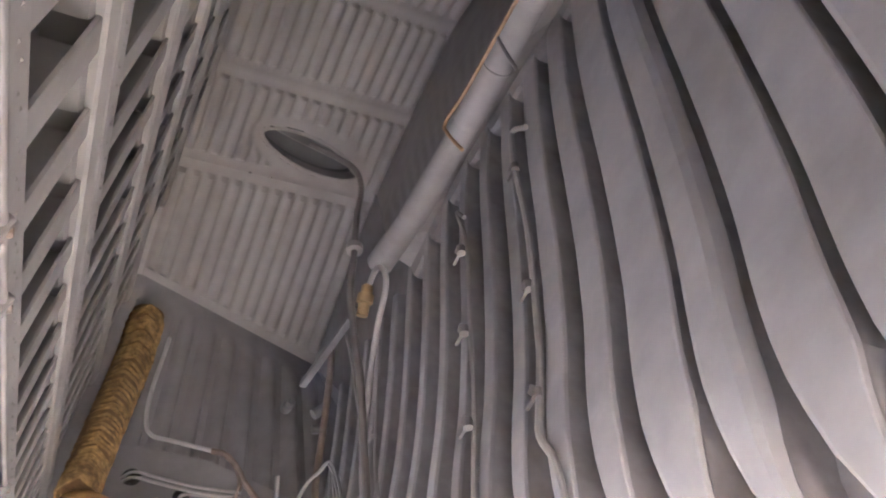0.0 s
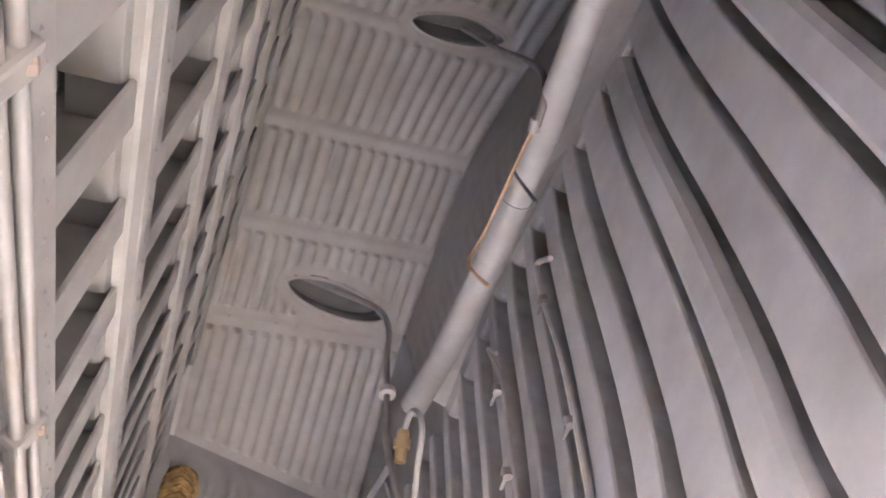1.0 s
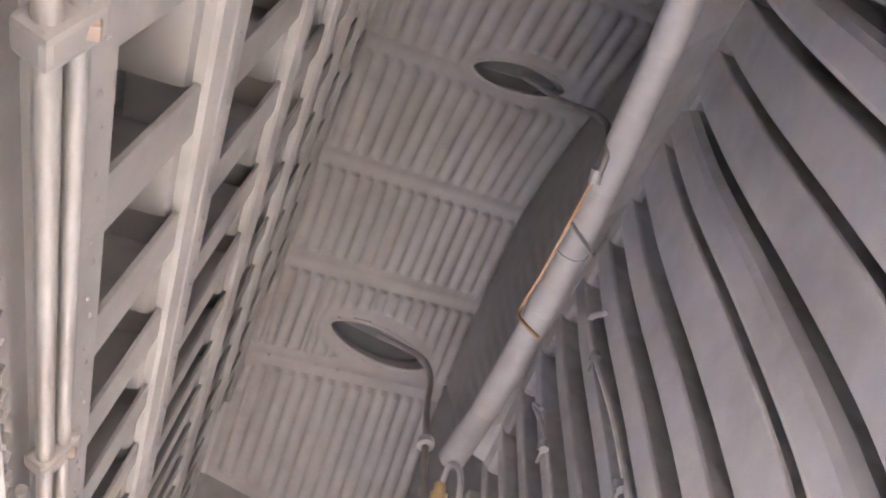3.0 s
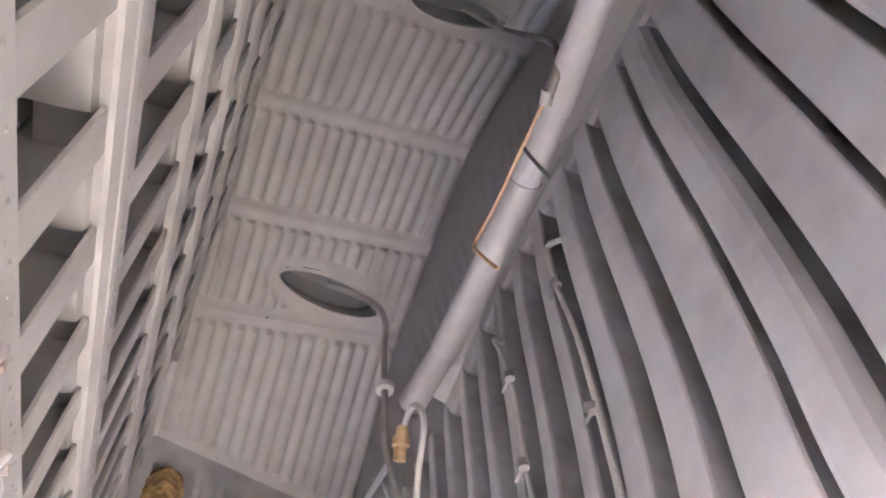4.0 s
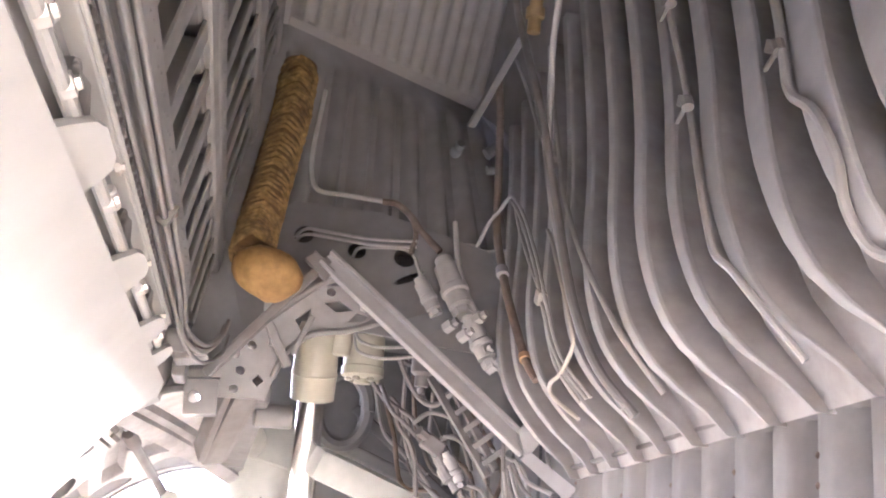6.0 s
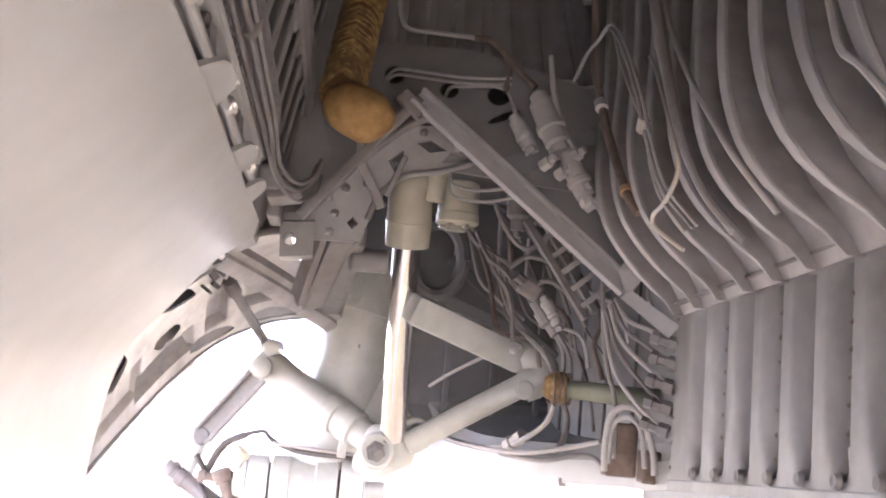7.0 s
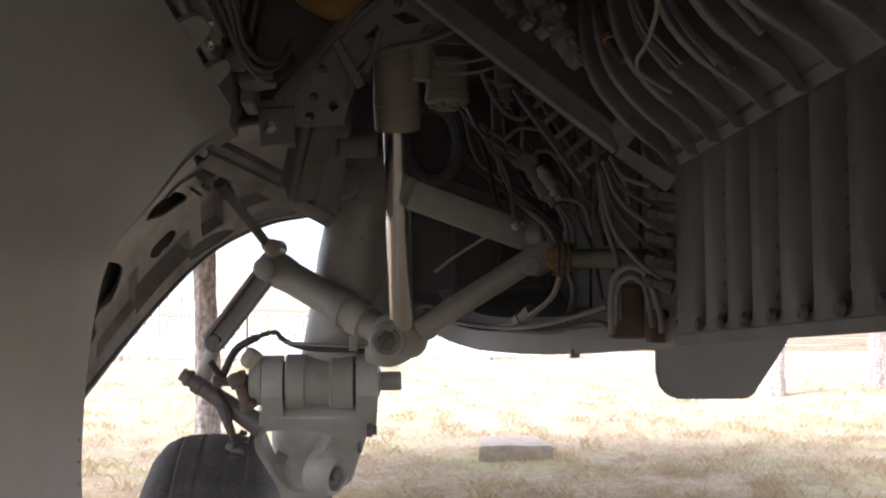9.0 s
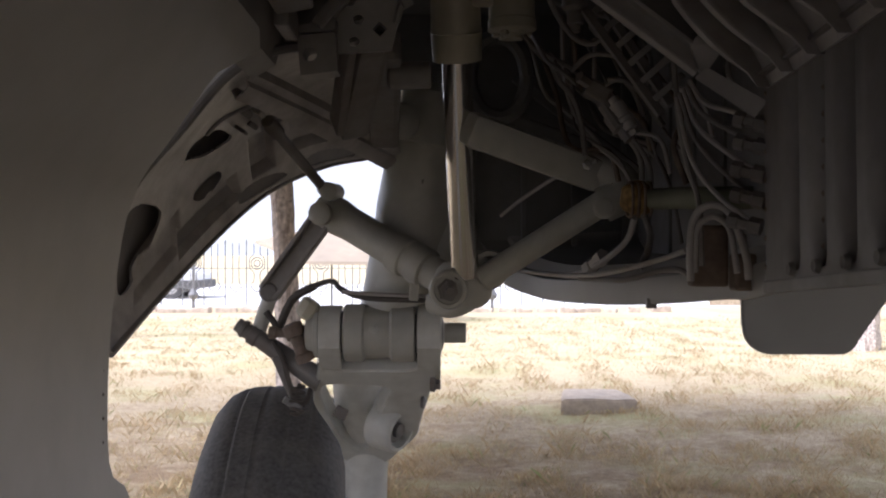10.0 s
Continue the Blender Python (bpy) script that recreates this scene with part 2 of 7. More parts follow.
def grass_material():
    """Dry turf: straw and bare soil in patches, green here and there, fine thatch; aircraft shadow painted near,
    sunlight far.
    """
    m = bpy.data.materials.new("dry_grass_ground")
    m.use_nodes = True
    t = m.node_tree
    n, l = t.nodes, t.links
    p = n["Principled BSDF"]
    co = n.new("ShaderNodeTexCoord")

    def cloud(scale, detail, rough=0.6):
        k = n.new("ShaderNodeTexNoise")
        k.inputs["Scale"].default_value, k.inputs["Detail"].default_value, k.inputs["Roughness"].default_value = scale, detail, rough
        l.new(co.outputs["Object"], k.inputs["Vector"])
        return k.outputs["Fac"]

    def blend(fac, lo, hi, top, a, b):
        c = n.new("ShaderNodeMapRange")
        c.inputs["From Min"].default_value, c.inputs["From Max"].default_value, c.inputs["To Max"].default_value = lo, hi, top
        l.new(fac, c.inputs["Value"])
        x = n.new("ShaderNodeMix")
        x.data_type = "RGBA"
        l.new(c.outputs[0], x.inputs["Factor"])
        if a is not None:
            l.new(a, x.inputs["A"])
        x.inputs["B"].default_value = b
        return x

    fine = cloud(95, 5, 0.75)
    ramp = n.new("ShaderNodeValToRGB")
    ramp.color_ramp.elements[0].color, ramp.color_ramp.elements[0].position = (0.25, 0.18, 0.105, 1), 0.30
    ramp.color_ramp.elements[1].color, ramp.color_ramp.elements[1].position = (0.57, 0.475, 0.32, 1), 0.66
    l.new(fine, ramp.inputs[0])
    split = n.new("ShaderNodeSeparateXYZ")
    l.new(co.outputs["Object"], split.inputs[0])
    # Soil cover rises towards the aircraft: its shadow on near ground, put into colour.
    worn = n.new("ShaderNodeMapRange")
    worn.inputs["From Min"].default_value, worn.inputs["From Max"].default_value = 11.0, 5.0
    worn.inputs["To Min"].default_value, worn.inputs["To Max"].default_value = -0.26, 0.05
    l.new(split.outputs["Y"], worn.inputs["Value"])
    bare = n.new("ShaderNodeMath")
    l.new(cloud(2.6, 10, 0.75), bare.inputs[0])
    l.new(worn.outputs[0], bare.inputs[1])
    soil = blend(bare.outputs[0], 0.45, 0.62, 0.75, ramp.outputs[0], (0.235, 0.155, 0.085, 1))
    dry = blend(cloud(11, 6, 0.7), 0.52, 0.70, 0.6, soil.outputs["Result"], (0.62, 0.52, 0.36, 1))
    clump = blend(cloud(16, 7, 0.75), 0.50, 0.66, 0.65, dry.outputs["Result"], (0.15, 0.098, 0.052, 1))
    # Far grass lightened with distance: sunlit glare put into its colour.
    pale = n.new("ShaderNodeMapRange")
    pale.inputs["From Min"].default_value, pale.inputs["From Max"].default_value = 7.6, 10.5
    l.new(split.outputs["Y"], pale.inputs["Value"])
    straw = n.new("ShaderNodeMath")
    straw.operation = "MULTIPLY"
    l.new(pale.outputs[0], straw.inputs[0])
    straw.inputs[1].default_value = 0.8
    thick = blend(straw.outputs[0], 0.0, 1.0, 1.0, clump.outputs["Result"], (0.72, 0.60, 0.38, 1))
    green = blend(cloud(0.8, 5), 0.50, 0.68, 0.6, thick.outputs["Result"], (0.42, 0.43, 0.19, 1))
    l.new(green.outputs["Result"], p.inputs["Base Color"])
    p.inputs["Roughness"].default_value = 0.95
    bp = n.new("ShaderNodeBump")
    bp.inputs["Strength"].default_value, bp.inputs["Distance"].default_value = 0.8, 0.015
    l.new(fine, bp.inputs["Height"])
    l.new(bp.outputs[0], p.inputs["Normal"])
    return m


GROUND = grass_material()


def ground_height(x, y):
    if y > 14:
        return 0.0
    return 0.05 * noise.noise(V((x * 0.35, y * 0.35, 0))) + 0.018 * noise.noise(V((x * 1.7, y * 1.7, 3))) + 0.014 * noise.noise(V((x * 6.5, y * 6.5, 9)))


bm = bmesh.new()
xs = sorted(set([-600, -200, -80, -40, -20] + [round(-12 + 0.3 * i, 2) for i in range(81)] + [round(-2.5 + 0.05 * i, 2) for i in range(150)] + [20, 40, 80, 200, 600]))
ys = sorted(set([-600, -100, -30, -10] + [round(-4 + 0.3 * i, 2) for i in range(62)] + [round(4 + 0.05 * i, 2) for i in range(110)] + [18, 24, 40, 80, 200, 600]))
sheet(bm, [[(x, y, ground_height(x, y)) for x in xs] for y in ys])
tagged(part("ground", bm, GROUND, smooth=True), "uneven dry yellow grass with green patches and soil, near ground darkened for shade", "ground", kind="structure")

# ---- bay: the lines of its walls ----
RIGHT = [(1.0, 0.262), (1.237, 0.208), (1.25, 0.203), (1.263, 0.194), (1.274, 0.185), (1.286, 0.177), (1.308, 0.171), (1.333, 0.169), (1.36, 0.170), (1.39, 0.174), (1.44, 0.183), (1.5, 0.190), (1.57, 0.196), (1.65, 0.201), (1.71, 0.206), (1.8, 0.218), (1.9, 0.236), (2.1, 0.28), (2.4, 0.36)]
TUBE = [(-0.3, 0.150), (0.1, 0.162), (0.30, 0.175), (0.377, 0.1805), (0.517, 0.1825), (0.62, 0.181), (0.68, 0.178), (0.734, 0.1715)]
BAY_BACK = -0.75


def right_x(z):
    return sum(interp(RIGHT, z + d) for d in (-0.016, -0.008, 0, 0.008, 0.016)) / 5


def left_x(z):
    return -0.12 + 0.116 * (z - 1.32)


def roof_z(x, y):
    yy = max(y, 0.15)
    z = 1.75 - 0.87 * (yy - 0.9) + 0.32 * x
    return z


def beam_at(y):
    return V((interp(TUBE, y), y, 1.695 + 0.28 * (0.734 - y)))


ROOF_EDGE = [(0.12, 0.34), (0.40, 0.315), (0.47, 0.285), (0.522, 0.260), (0.572, 0.237), (0.61, 0.220), (0.656, 0.203), (0.748, 0.190), (0.838, 0.182), (0.992, 0.181)]


# roof: skin with pressed stadium beads between plain seams
def roof_edges(y_mid):
    """Left and right ends of a seam."""
    k = min(max((y_mid - 0.55) / 0.45, 0), 1)
    xl, xr = -0.058 - 0.012 * k, interp(ROOF_EDGE, y_mid)
    skew = 0.19 + 0.26 * max(0, (y_mid - 0.85) / 0.14)
    return V((xl, y_mid + skew * (xl - 0.06), 0)), V((xr, y_mid + skew * (xr - 0.06), 0))


def on_roof(u, y_mid, lift=0.0):
    a, b = roof_edges(y_mid)
    p = a.lerp(b, u)
    n = V((-0.32, 0.87, 1)).normalized()
    return V((p.x, p.y, roof_z(p.x, p.y))) - n * lift


OPENINGS = [((0.021, 0.790), (0.147, 0.834), 0.0135), ((0.089, 0.551), (0.205, 0.567), 0.0115)]


def in_opening(p, o):
    a, b, half = V(o[0]), V(o[1]), o[2]
    c, d = (a + b) / 2, (b - a) / 2
    r = V((p.x, p.y)) - c
    u = r.dot(d.normalized()) / (d.length * 1.07)
    w = abs(r.x * d.normalized().y - r.y * d.normalized().x) / (half * 1.2)
    return abs(u) < 1 and w < (1 - u * u) ** 0.625


def near_opening(p, o):
    """1 on the plain patch round an opening, 0 away from it."""
    a, b, half = V(o[0]), V(o[1]), o[2]
    c, d = (a + b) / 2, (b - a) / 2
    r = V((p.x, p.y)) - c
    u = r.dot(d.normalized()) / (d.length + 0.012)
    w = (r.x * d.normalized().y - r.y * d.normalized().x) / (half * 2.0)
    return max(0.0, min(1.0, (1.25 - u * u - w * w) * 4))


SEAMS = [0.992, 0.838, 0.748, 0.655, 0.555, 0.45, 0.34, 0.23, 0.12]
bm = bmesh.new()
COUNTS = [15, 16, 16, 16, 16, 16, 16, 16]
for s, (y0, y1) in enumerate(zip(SEAMS, SEAMS[1:])):
    nb = COUNTS[s]
    cols, rows = nb * 9, 32
    width = (on_roof(1, y0) - on_roof(0, y0)).length
    length = (on_roof(0.5, y0) - on_roof(0.5, y1)).length
    pitch = width / nb
    half = 0.40 * pitch
    straight = length / 2 - 0.011 - half
    grid = []
    for j in range(rows + 1):
        v = j / rows
        row = []
        for i in range(cols + 1):
            u = i / cols
            k = u * nb
            ends = min(v, 1 - v) / 0.16
            d = math.hypot(((k - math.floor(k)) - 0.5) * pitch, max(0.0, abs(v - 0.5) * length - straight)) / half
            h = 0.0052 * max(0.0, 1 - d * d) ** 0.7
            if ends < 0.45:
                h = 0.0022 * (1 - ends / 0.45)
            q = on_roof(u, y0 + (y1 - y0) * v)
            h *= 1.0 - max(near_opening(q, o) for o in OPENINGS)
            row.append(on_roof(u, y0 + (y1 - y0) * v, h))
        grid.append(row)
    sheet(bm, grid)
bmesh.ops.remove_doubles(bm, verts=bm.verts, dist=1e-4)
bmesh.ops.delete(bm, geom=[fc for fc in bm.faces if any(in_opening(fc.calc_center_median(), o) for o in OPENINGS)], context="FACES")
thicken(bm, -0.004)
tagged(part("ceiling", bm, GREY_ROOF, smooth=True), "warm grey bay roof of pressed beaded panels with plain seams", "ceiling", kind="structure")

# strip between roof and right beam
bm = bmesh.new()
rows = []
for i in range(281):
    y = 0.72 - 0.62 * i / 280
    top = on_roof(1.0, 0.83 - 0.60 * i / 280)
    low = beam_at(y) + V((0.006, 0, 0.010))
    fold = 0.0006 * math.cos(2 * math.pi * i / 8)
    rows.append([top.lerp(low, k / 8) + V((0.6, 0.3, 0.6)) * (fold if 3 < k < 8 else 0) - V((0.6, 0.3, 0.6)) * (0.004 if k > 3 else 0) for k in range(9)])
sheet(bm, rows)
thicken(bm, 0.004)
tagged(part("wall_strip", bm, GREY_ROOF, smooth=True), "slate grey strip of sheet metal beside the bay roof", "wall", kind="structure")

# right wall: curved skin, ribs with flanges
wall_r = tagged(new("wall_right"), "curved grey duct wall with close vertical ribs", "wall", kind="structure")


LEAN = 0.5


def rib_y(y_foot, z):
    return y_foot + LEAN * (z - 1.237)


def rib_height(y_foot):
    """Where a leaning rib meets the edge tube, or the plain corner past its end."""
    z = 1.3
    while z < 2.2:
        y = rib_y(y_foot, z)
        if z > (beam_at(y).z + (0.052 + 0.12 * max(0, 0.46 - y)) * min(1, (0.73 - y) / 0.12) - 0.004 if y < 0.73 else 1.69 - 0.3 * (y - 0.73)):
            break
        z += 0.004
    return z


def deep(h):
    """Depth of the recesses between the ribs, a little less at the feet."""
    return 0.028 + 0.019 * min(1, max(0, h / 0.15))


bm = bmesh.new()
rows = []
for i in range(50):
    y = BAY_BACK - 0.3 + (0.757 - BAY_BACK + 0.3) * i / 49
    zt = rib_height(y) + 0.02
    z0 = 1.229 - 0.045 * (y - 0.55)
    rows.append([V((right_x(z0 + (zt - z0) * k / 24) + deep((zt - z0) * k / 24 - 0.009), rib_y(y, z0 + (zt - z0) * k / 24), z0 + (zt - z0) * k / 24)) for k in range(25)])
sheet(bm, rows)
thicken(bm, -0.004)
part("skin", bm, SOILED_SHADED, wall_r, smooth=True)
RIB_STEP = 0.052
RIB_0 = 0.179


def foot_z(y):
    """The rib feet follow the sloping top of the panel below."""
    return 1.232 - 0.04 * (y - 0.42)


WIDE = {2: 0.020, 1: 0.022, 0: 0.027, -1: 0.029, -2: 0.045, -3: 0.034, -4: 0.043}


def make_rib(y, k):
    """A leaning frame: narrow lip at the foot, a wide flange higher up, a soiled web with recess shade in its colour on
    the near side.
    """
    zt = rib_height(y)
    n = 36
    bm = bmesh.new()
    prof = []
    z_foot = foot_z(y)
    full = WIDE.get(k, 0.0145 if k > 4 else 0.017 if k > 0 else 0.036 + 0.006 * (k % 2))
    round_ = 0.010 if k in (-3, -6, -9) else 0.0018
    for i in range(n + 1):
        z = z_foot + (zt - z_foot) * i / n
        taper = min(1, max(0.0, z - z_foot - 0.008) / 0.034)
        x = right_x(z) + 0.015 * (1 - taper) ** 2
        yy = rib_y(y, z) + 0.0006 * noise.noise(V((k * 3.1, z * 9, 0)))
        lip = 0.0115 * (0.08 + 0.92 * taper ** 0.7)
        wide = lip + max(0.0, full - 0.0115) * max(0, min(1, (z - 1.290) / 0.090 if k > 0 else (z - 1.268) / 0.075))
        near = yy + lip - wide * 0.8
        far = near + wide
        soft = min(round_, wide * 0.3)
        prof.append([V((right_x(z) + 0.027 + 0.023 * min(1, (z - z_foot) / 0.12), near, z)), V((x + 0.0012 + soft * 0.8, near, z)), V((x + soft * 0.25, near + soft * 0.4, z)), V((x, near + soft, z)), V((x, far - wide * 0.12, z)), V((x + 0.0012, far, z))])
    back = V((0.0016, 0, 0))
    sheet(bm, [row[1:] + [p + back for p in row[:0:-1]] + [row[1]] for row in prof])
    bmesh.ops.remove_doubles(bm, verts=bm.verts, dist=1e-6)
    rib = part("rib", bm, GREY, wall_r, smooth=True, sharp=0.27)
    bm = bmesh.new()
    side = V((0, 0.0014, 0))
    sheet(bm, [[row[0], row[1], row[1] + side, row[0] + side] for row in prof])
    part("web", bm, SOILED_SHADED, rib, "brown-grey soiled web, darkened as recess shade")
    return rib


def make_shoulder(y):
    """The sloping plate that closes a recess below the edge tube."""
    rows = []
    for j in range(7):
        v = y - RIB_STEP * j / 6 + 0.002
        top = rib_height(v)
        row = []
        for h, d in ((-0.024, 0.022), (-0.022, 0.007), (-0.019, 0.0025), (-0.006, -0.001)):
            z = top + h
            row.append(V((right_x(z) + d, rib_y(v, z), z)))
        row.append(beam_at(rib_y(v, top)) + V((0.010, 0, 0.006)))
        rows.append(row)
    bm = bmesh.new()
    sheet(bm, rows)
    part("shoulder", bm, GREY, wall_r, smooth=True, sharp=0.4)


for k in range(-16, 12):
    make_rib(RIB_0 + RIB_STEP * k, k)
    if RIB_0 + RIB_STEP * k < 0.5:
        make_shoulder(RIB_0 + RIB_STEP * k)
# top beam along the right of the roof
bm = bmesh.new()
joints = [0.736, 0.655, 0.517, 0.377, 0.25, 0.12, 0.0]
for ya, yb in zip(joints, joints[1:]):
    pa, pb = beam_at(ya), beam_at(yb)
    long = (pb - pa).length
    turned(bm, pa, pb - pa, [(0.014, 0.0), (0.014, 0.0122), (0.0006, 0.0128), (0, 0.0134), (0.0008, 0.0148), (0.05, 0.0146), (long - 0.004, 0.0138), (long + 0.003, 0.0120), (long + 0.014, 0.0105)], 20)
turned(bm, beam_at(0.447), beam_at(0.40) - beam_at(0.447), [(-0.001, 0.0140), (-0.0008, 0.0155), (0.0008, 0.0155), (0.001, 0.0140)], 20)
tagged(part("edge_tube", bm, GREY, smooth=True), "round grey tube in short lengths along the roof edge", "beam", kind="structure")

# left wall: stringers, ribs, recessed skin
wall_l = tagged(new("wall_left"), "grey side wall of ribs and stringers with deep cells", "wall", kind="structure")
bm = bmesh.new()
rows = []
for i in range(30):
    y = BAY_BACK + (1.0 - BAY_BACK) * i / 29
    rows.append([V((left_x(1.28 + 0.9 * k / 8) - 0.068, y, 1.28 + 0.9 * k / 8)) for k in range(9)])
sheet(bm, rows)
thicken(bm, 0.004)
part("skin", bm, GREY_SIDE_SHADED, wall_l, smooth=True)
STRINGERS = [(1.413, 1.447), (1.556, 1.586), (1.660, 1.684), (1.757, 1.777), (1.860, 1.878)]
CELL = 0.0645


def on_left(y, z, out=0.0):
    """A place on the left wall; y is counted at one height, as its frames lean like those across the bay."""
    return V((left_x(z) + out, y + LEAN * (z - 1.42), z))


for z0, z1 in STRINGERS:
    ya, yb = BAY_BACK, (1.0 if z1 < 1.6 else 0.94 - (z0 - 1.70) / 0.87) - LEAN * (z0 - 1.42)
    bm = bmesh.new()
    h = z1 - z0
    prof = ((z0, -0.022), (z0, 0.0005), (z0 + 0.001, 0.0022), (z0 + h * 0.20, 0.0040), (z0 + h * 0.26, 0.0024), (z0 + h * 0.31, 0.0040), (z0 + h * 0.42, 0.0046), (z0 + h * 0.47, 0.0024), (z1 - 0.0004, 0.0022), (z1, 0.0), (z1, -0.003))
    sheet(bm, [[on_left(ya + (yb - ya) * i / 12, z, out) for z, out in prof] for i in range(13)])
    st = part("stringer", bm, GREY_SIDE_SHADED, wall_l, smooth=True, sharp=0.5)
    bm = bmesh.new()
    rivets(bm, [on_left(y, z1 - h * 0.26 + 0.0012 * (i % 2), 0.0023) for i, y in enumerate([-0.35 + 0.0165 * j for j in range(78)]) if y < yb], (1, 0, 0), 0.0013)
    part("rivet_row", bm, GREY_SIDE_SHADED, st)
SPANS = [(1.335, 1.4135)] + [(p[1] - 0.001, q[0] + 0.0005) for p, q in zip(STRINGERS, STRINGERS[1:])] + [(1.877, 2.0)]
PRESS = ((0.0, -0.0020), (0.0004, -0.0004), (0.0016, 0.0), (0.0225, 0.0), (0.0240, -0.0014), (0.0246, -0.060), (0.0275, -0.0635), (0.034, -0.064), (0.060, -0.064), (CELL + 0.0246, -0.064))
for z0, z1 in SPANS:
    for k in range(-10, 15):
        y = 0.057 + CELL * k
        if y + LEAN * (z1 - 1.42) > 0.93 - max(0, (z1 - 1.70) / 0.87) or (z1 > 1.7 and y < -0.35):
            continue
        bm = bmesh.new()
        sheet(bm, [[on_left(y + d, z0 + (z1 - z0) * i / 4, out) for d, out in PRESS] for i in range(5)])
        rib = part("rib", bm, GREY_SIDE_SHADED, wall_l, smooth=True, sharp=0.5)
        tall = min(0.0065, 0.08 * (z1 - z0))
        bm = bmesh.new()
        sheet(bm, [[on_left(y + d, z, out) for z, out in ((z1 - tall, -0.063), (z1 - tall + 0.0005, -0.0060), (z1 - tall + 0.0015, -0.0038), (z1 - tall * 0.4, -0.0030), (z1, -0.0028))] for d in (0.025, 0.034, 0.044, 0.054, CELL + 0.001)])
        part("tab", bm, GREY_SIDE_SHADED, rib, smooth=True, sharp=0.6)
# riveted strip and lip along the foot of the left wall
bm = bmesh.new()
n = 28
top = []
for k in range(24):
    y = BAY_BACK + 0.072 * k - 0.02
    top += [(y, 1.3415), (y + 0.066, 1.3415)]
loop = [V((left_x(z) + 0.002, y, z)) for y, z in top if y < 0.72] + [V((left_x(1.325) + 0.002, 0.72, 1.325)), V((left_x(1.325) + 0.002, BAY_BACK, 1.325))]
plate(bm, loop, (-0.0018, 0, 0))
part("rivet_strip", bm, GREY_SIDE_SHADED, wall_l)
bm = bmesh.new()
rivets(bm, [V((left_x(1.335) + 0.0022, -0.3 + 0.0125 * k, 1.3355 - 0.003 * (k % 2))) for k in range(80)], (1, 0, 0), 0.0010)
part("rivet_row", bm, GREY_SIDE_SHADED, wall_l)
bm = bmesh.new()
grid = []
for i in range(2):
    y = (BAY_BACK, 0.90)[i]
    grid.append([V(p) for p in ((left_x(1.33) - 0.03, y, 1.33), (left_x(1.33) + 0.0, y, 1.328), (-0.128, y, 1.325), (-0.1295, y, 1.300), (-0.1345, y, 1.285), (-0.140, y, 1.262), (-0.16, y, 1.25))])
sheet(bm, grid)
thicken(bm, 0.003)
part("sill", bm, GREY_SIDE_SHADED, wall_l)

# end wall
end_wall = tagged(new("wall_end"), "slate grey end wall with vertical pressed corrugations", "wall", kind="structure")
A0, A1 = on_roof(0, SEAMS[0]), on_roof(1, SEAMS[0])
B0, B1 = V((-0.078, 1.0, 1.50)), V((0.196, 0.872, 1.45))
bm = bmesh.new()
grid = []
nn = V((0.3, -1, 0.1)).normalized()
for j in range(15):
    v = j / 14
    row = []
    for i in range(73):
        u = i / 72
        p = A0.lerp(A1, u).lerp(B0.lerp(B1, u), v)
        k = (u * 9) % 1.0
        h = 0.011 * max(0, 1 - (abs(k - 0.5) * 2 / 0.7) ** 2) ** 0.6 * min(1, max(0, (v - 0.1) * 8))
        row.append(p + nn * h)
    grid.append(row)
sheet(bm, grid)
thicken(bm, 0.004)
part("corrugated_panel", bm, END, end_wall, smooth=True)

# plain sheets that close the corners round the end wall and the roof
bm = bmesh.new()
sheet(bm, [[A0 + V((-0.13, -0.02, 0.02)), B0 + V((-0.13, 0.0, -0.21))], [A0 + V((0.0, 0.004, 0)), B0 + V((0.03, 0.004, -0.21))]])
thicken(bm, 0.003)
part("corner_sheet", bm, END, end_wall)
bm = bmesh.new()
rows = []
for i in range(12):
    y = 0.72 + 0.24 * i / 11
    top = on_roof(1.0, 0.83 + 0.162 * i / 11)
    rows.append([top, top.lerp(V((0.236, y, 1.70 - 0.1 * i / 11)), 0.55), V((0.234, y + 0.01, 1.64 - 0.16 * i / 11)), V((0.214, y + 0.005, 1.36))])
sheet(bm, rows)
thicken(bm, 0.003)
part("corner_sheet", bm, END, end_wall, smooth=True)
bm = bmesh.new()
sheet(bm, [[A1 + V((0, 0.003, 0)), B1 + V((0, 0.003, -0.03))], [V((0.238, 0.965, 1.56)), V((0.222, 0.95, 1.36))]])
thicken(bm, 0.003)
part("corner_sheet", bm, END, end_wall)
bm = bmesh.new()
rows = []
for s_ in SEAMS:
    p = on_roof(0, s_)
    rows.append([p, p + V((-0.03, 0, 0.0)), p + V((-0.12, 0.0, -0.01))])
sheet(bm, rows)
thicken(bm, 0.003)
part("corner_sheet", bm, GREY, end_wall)

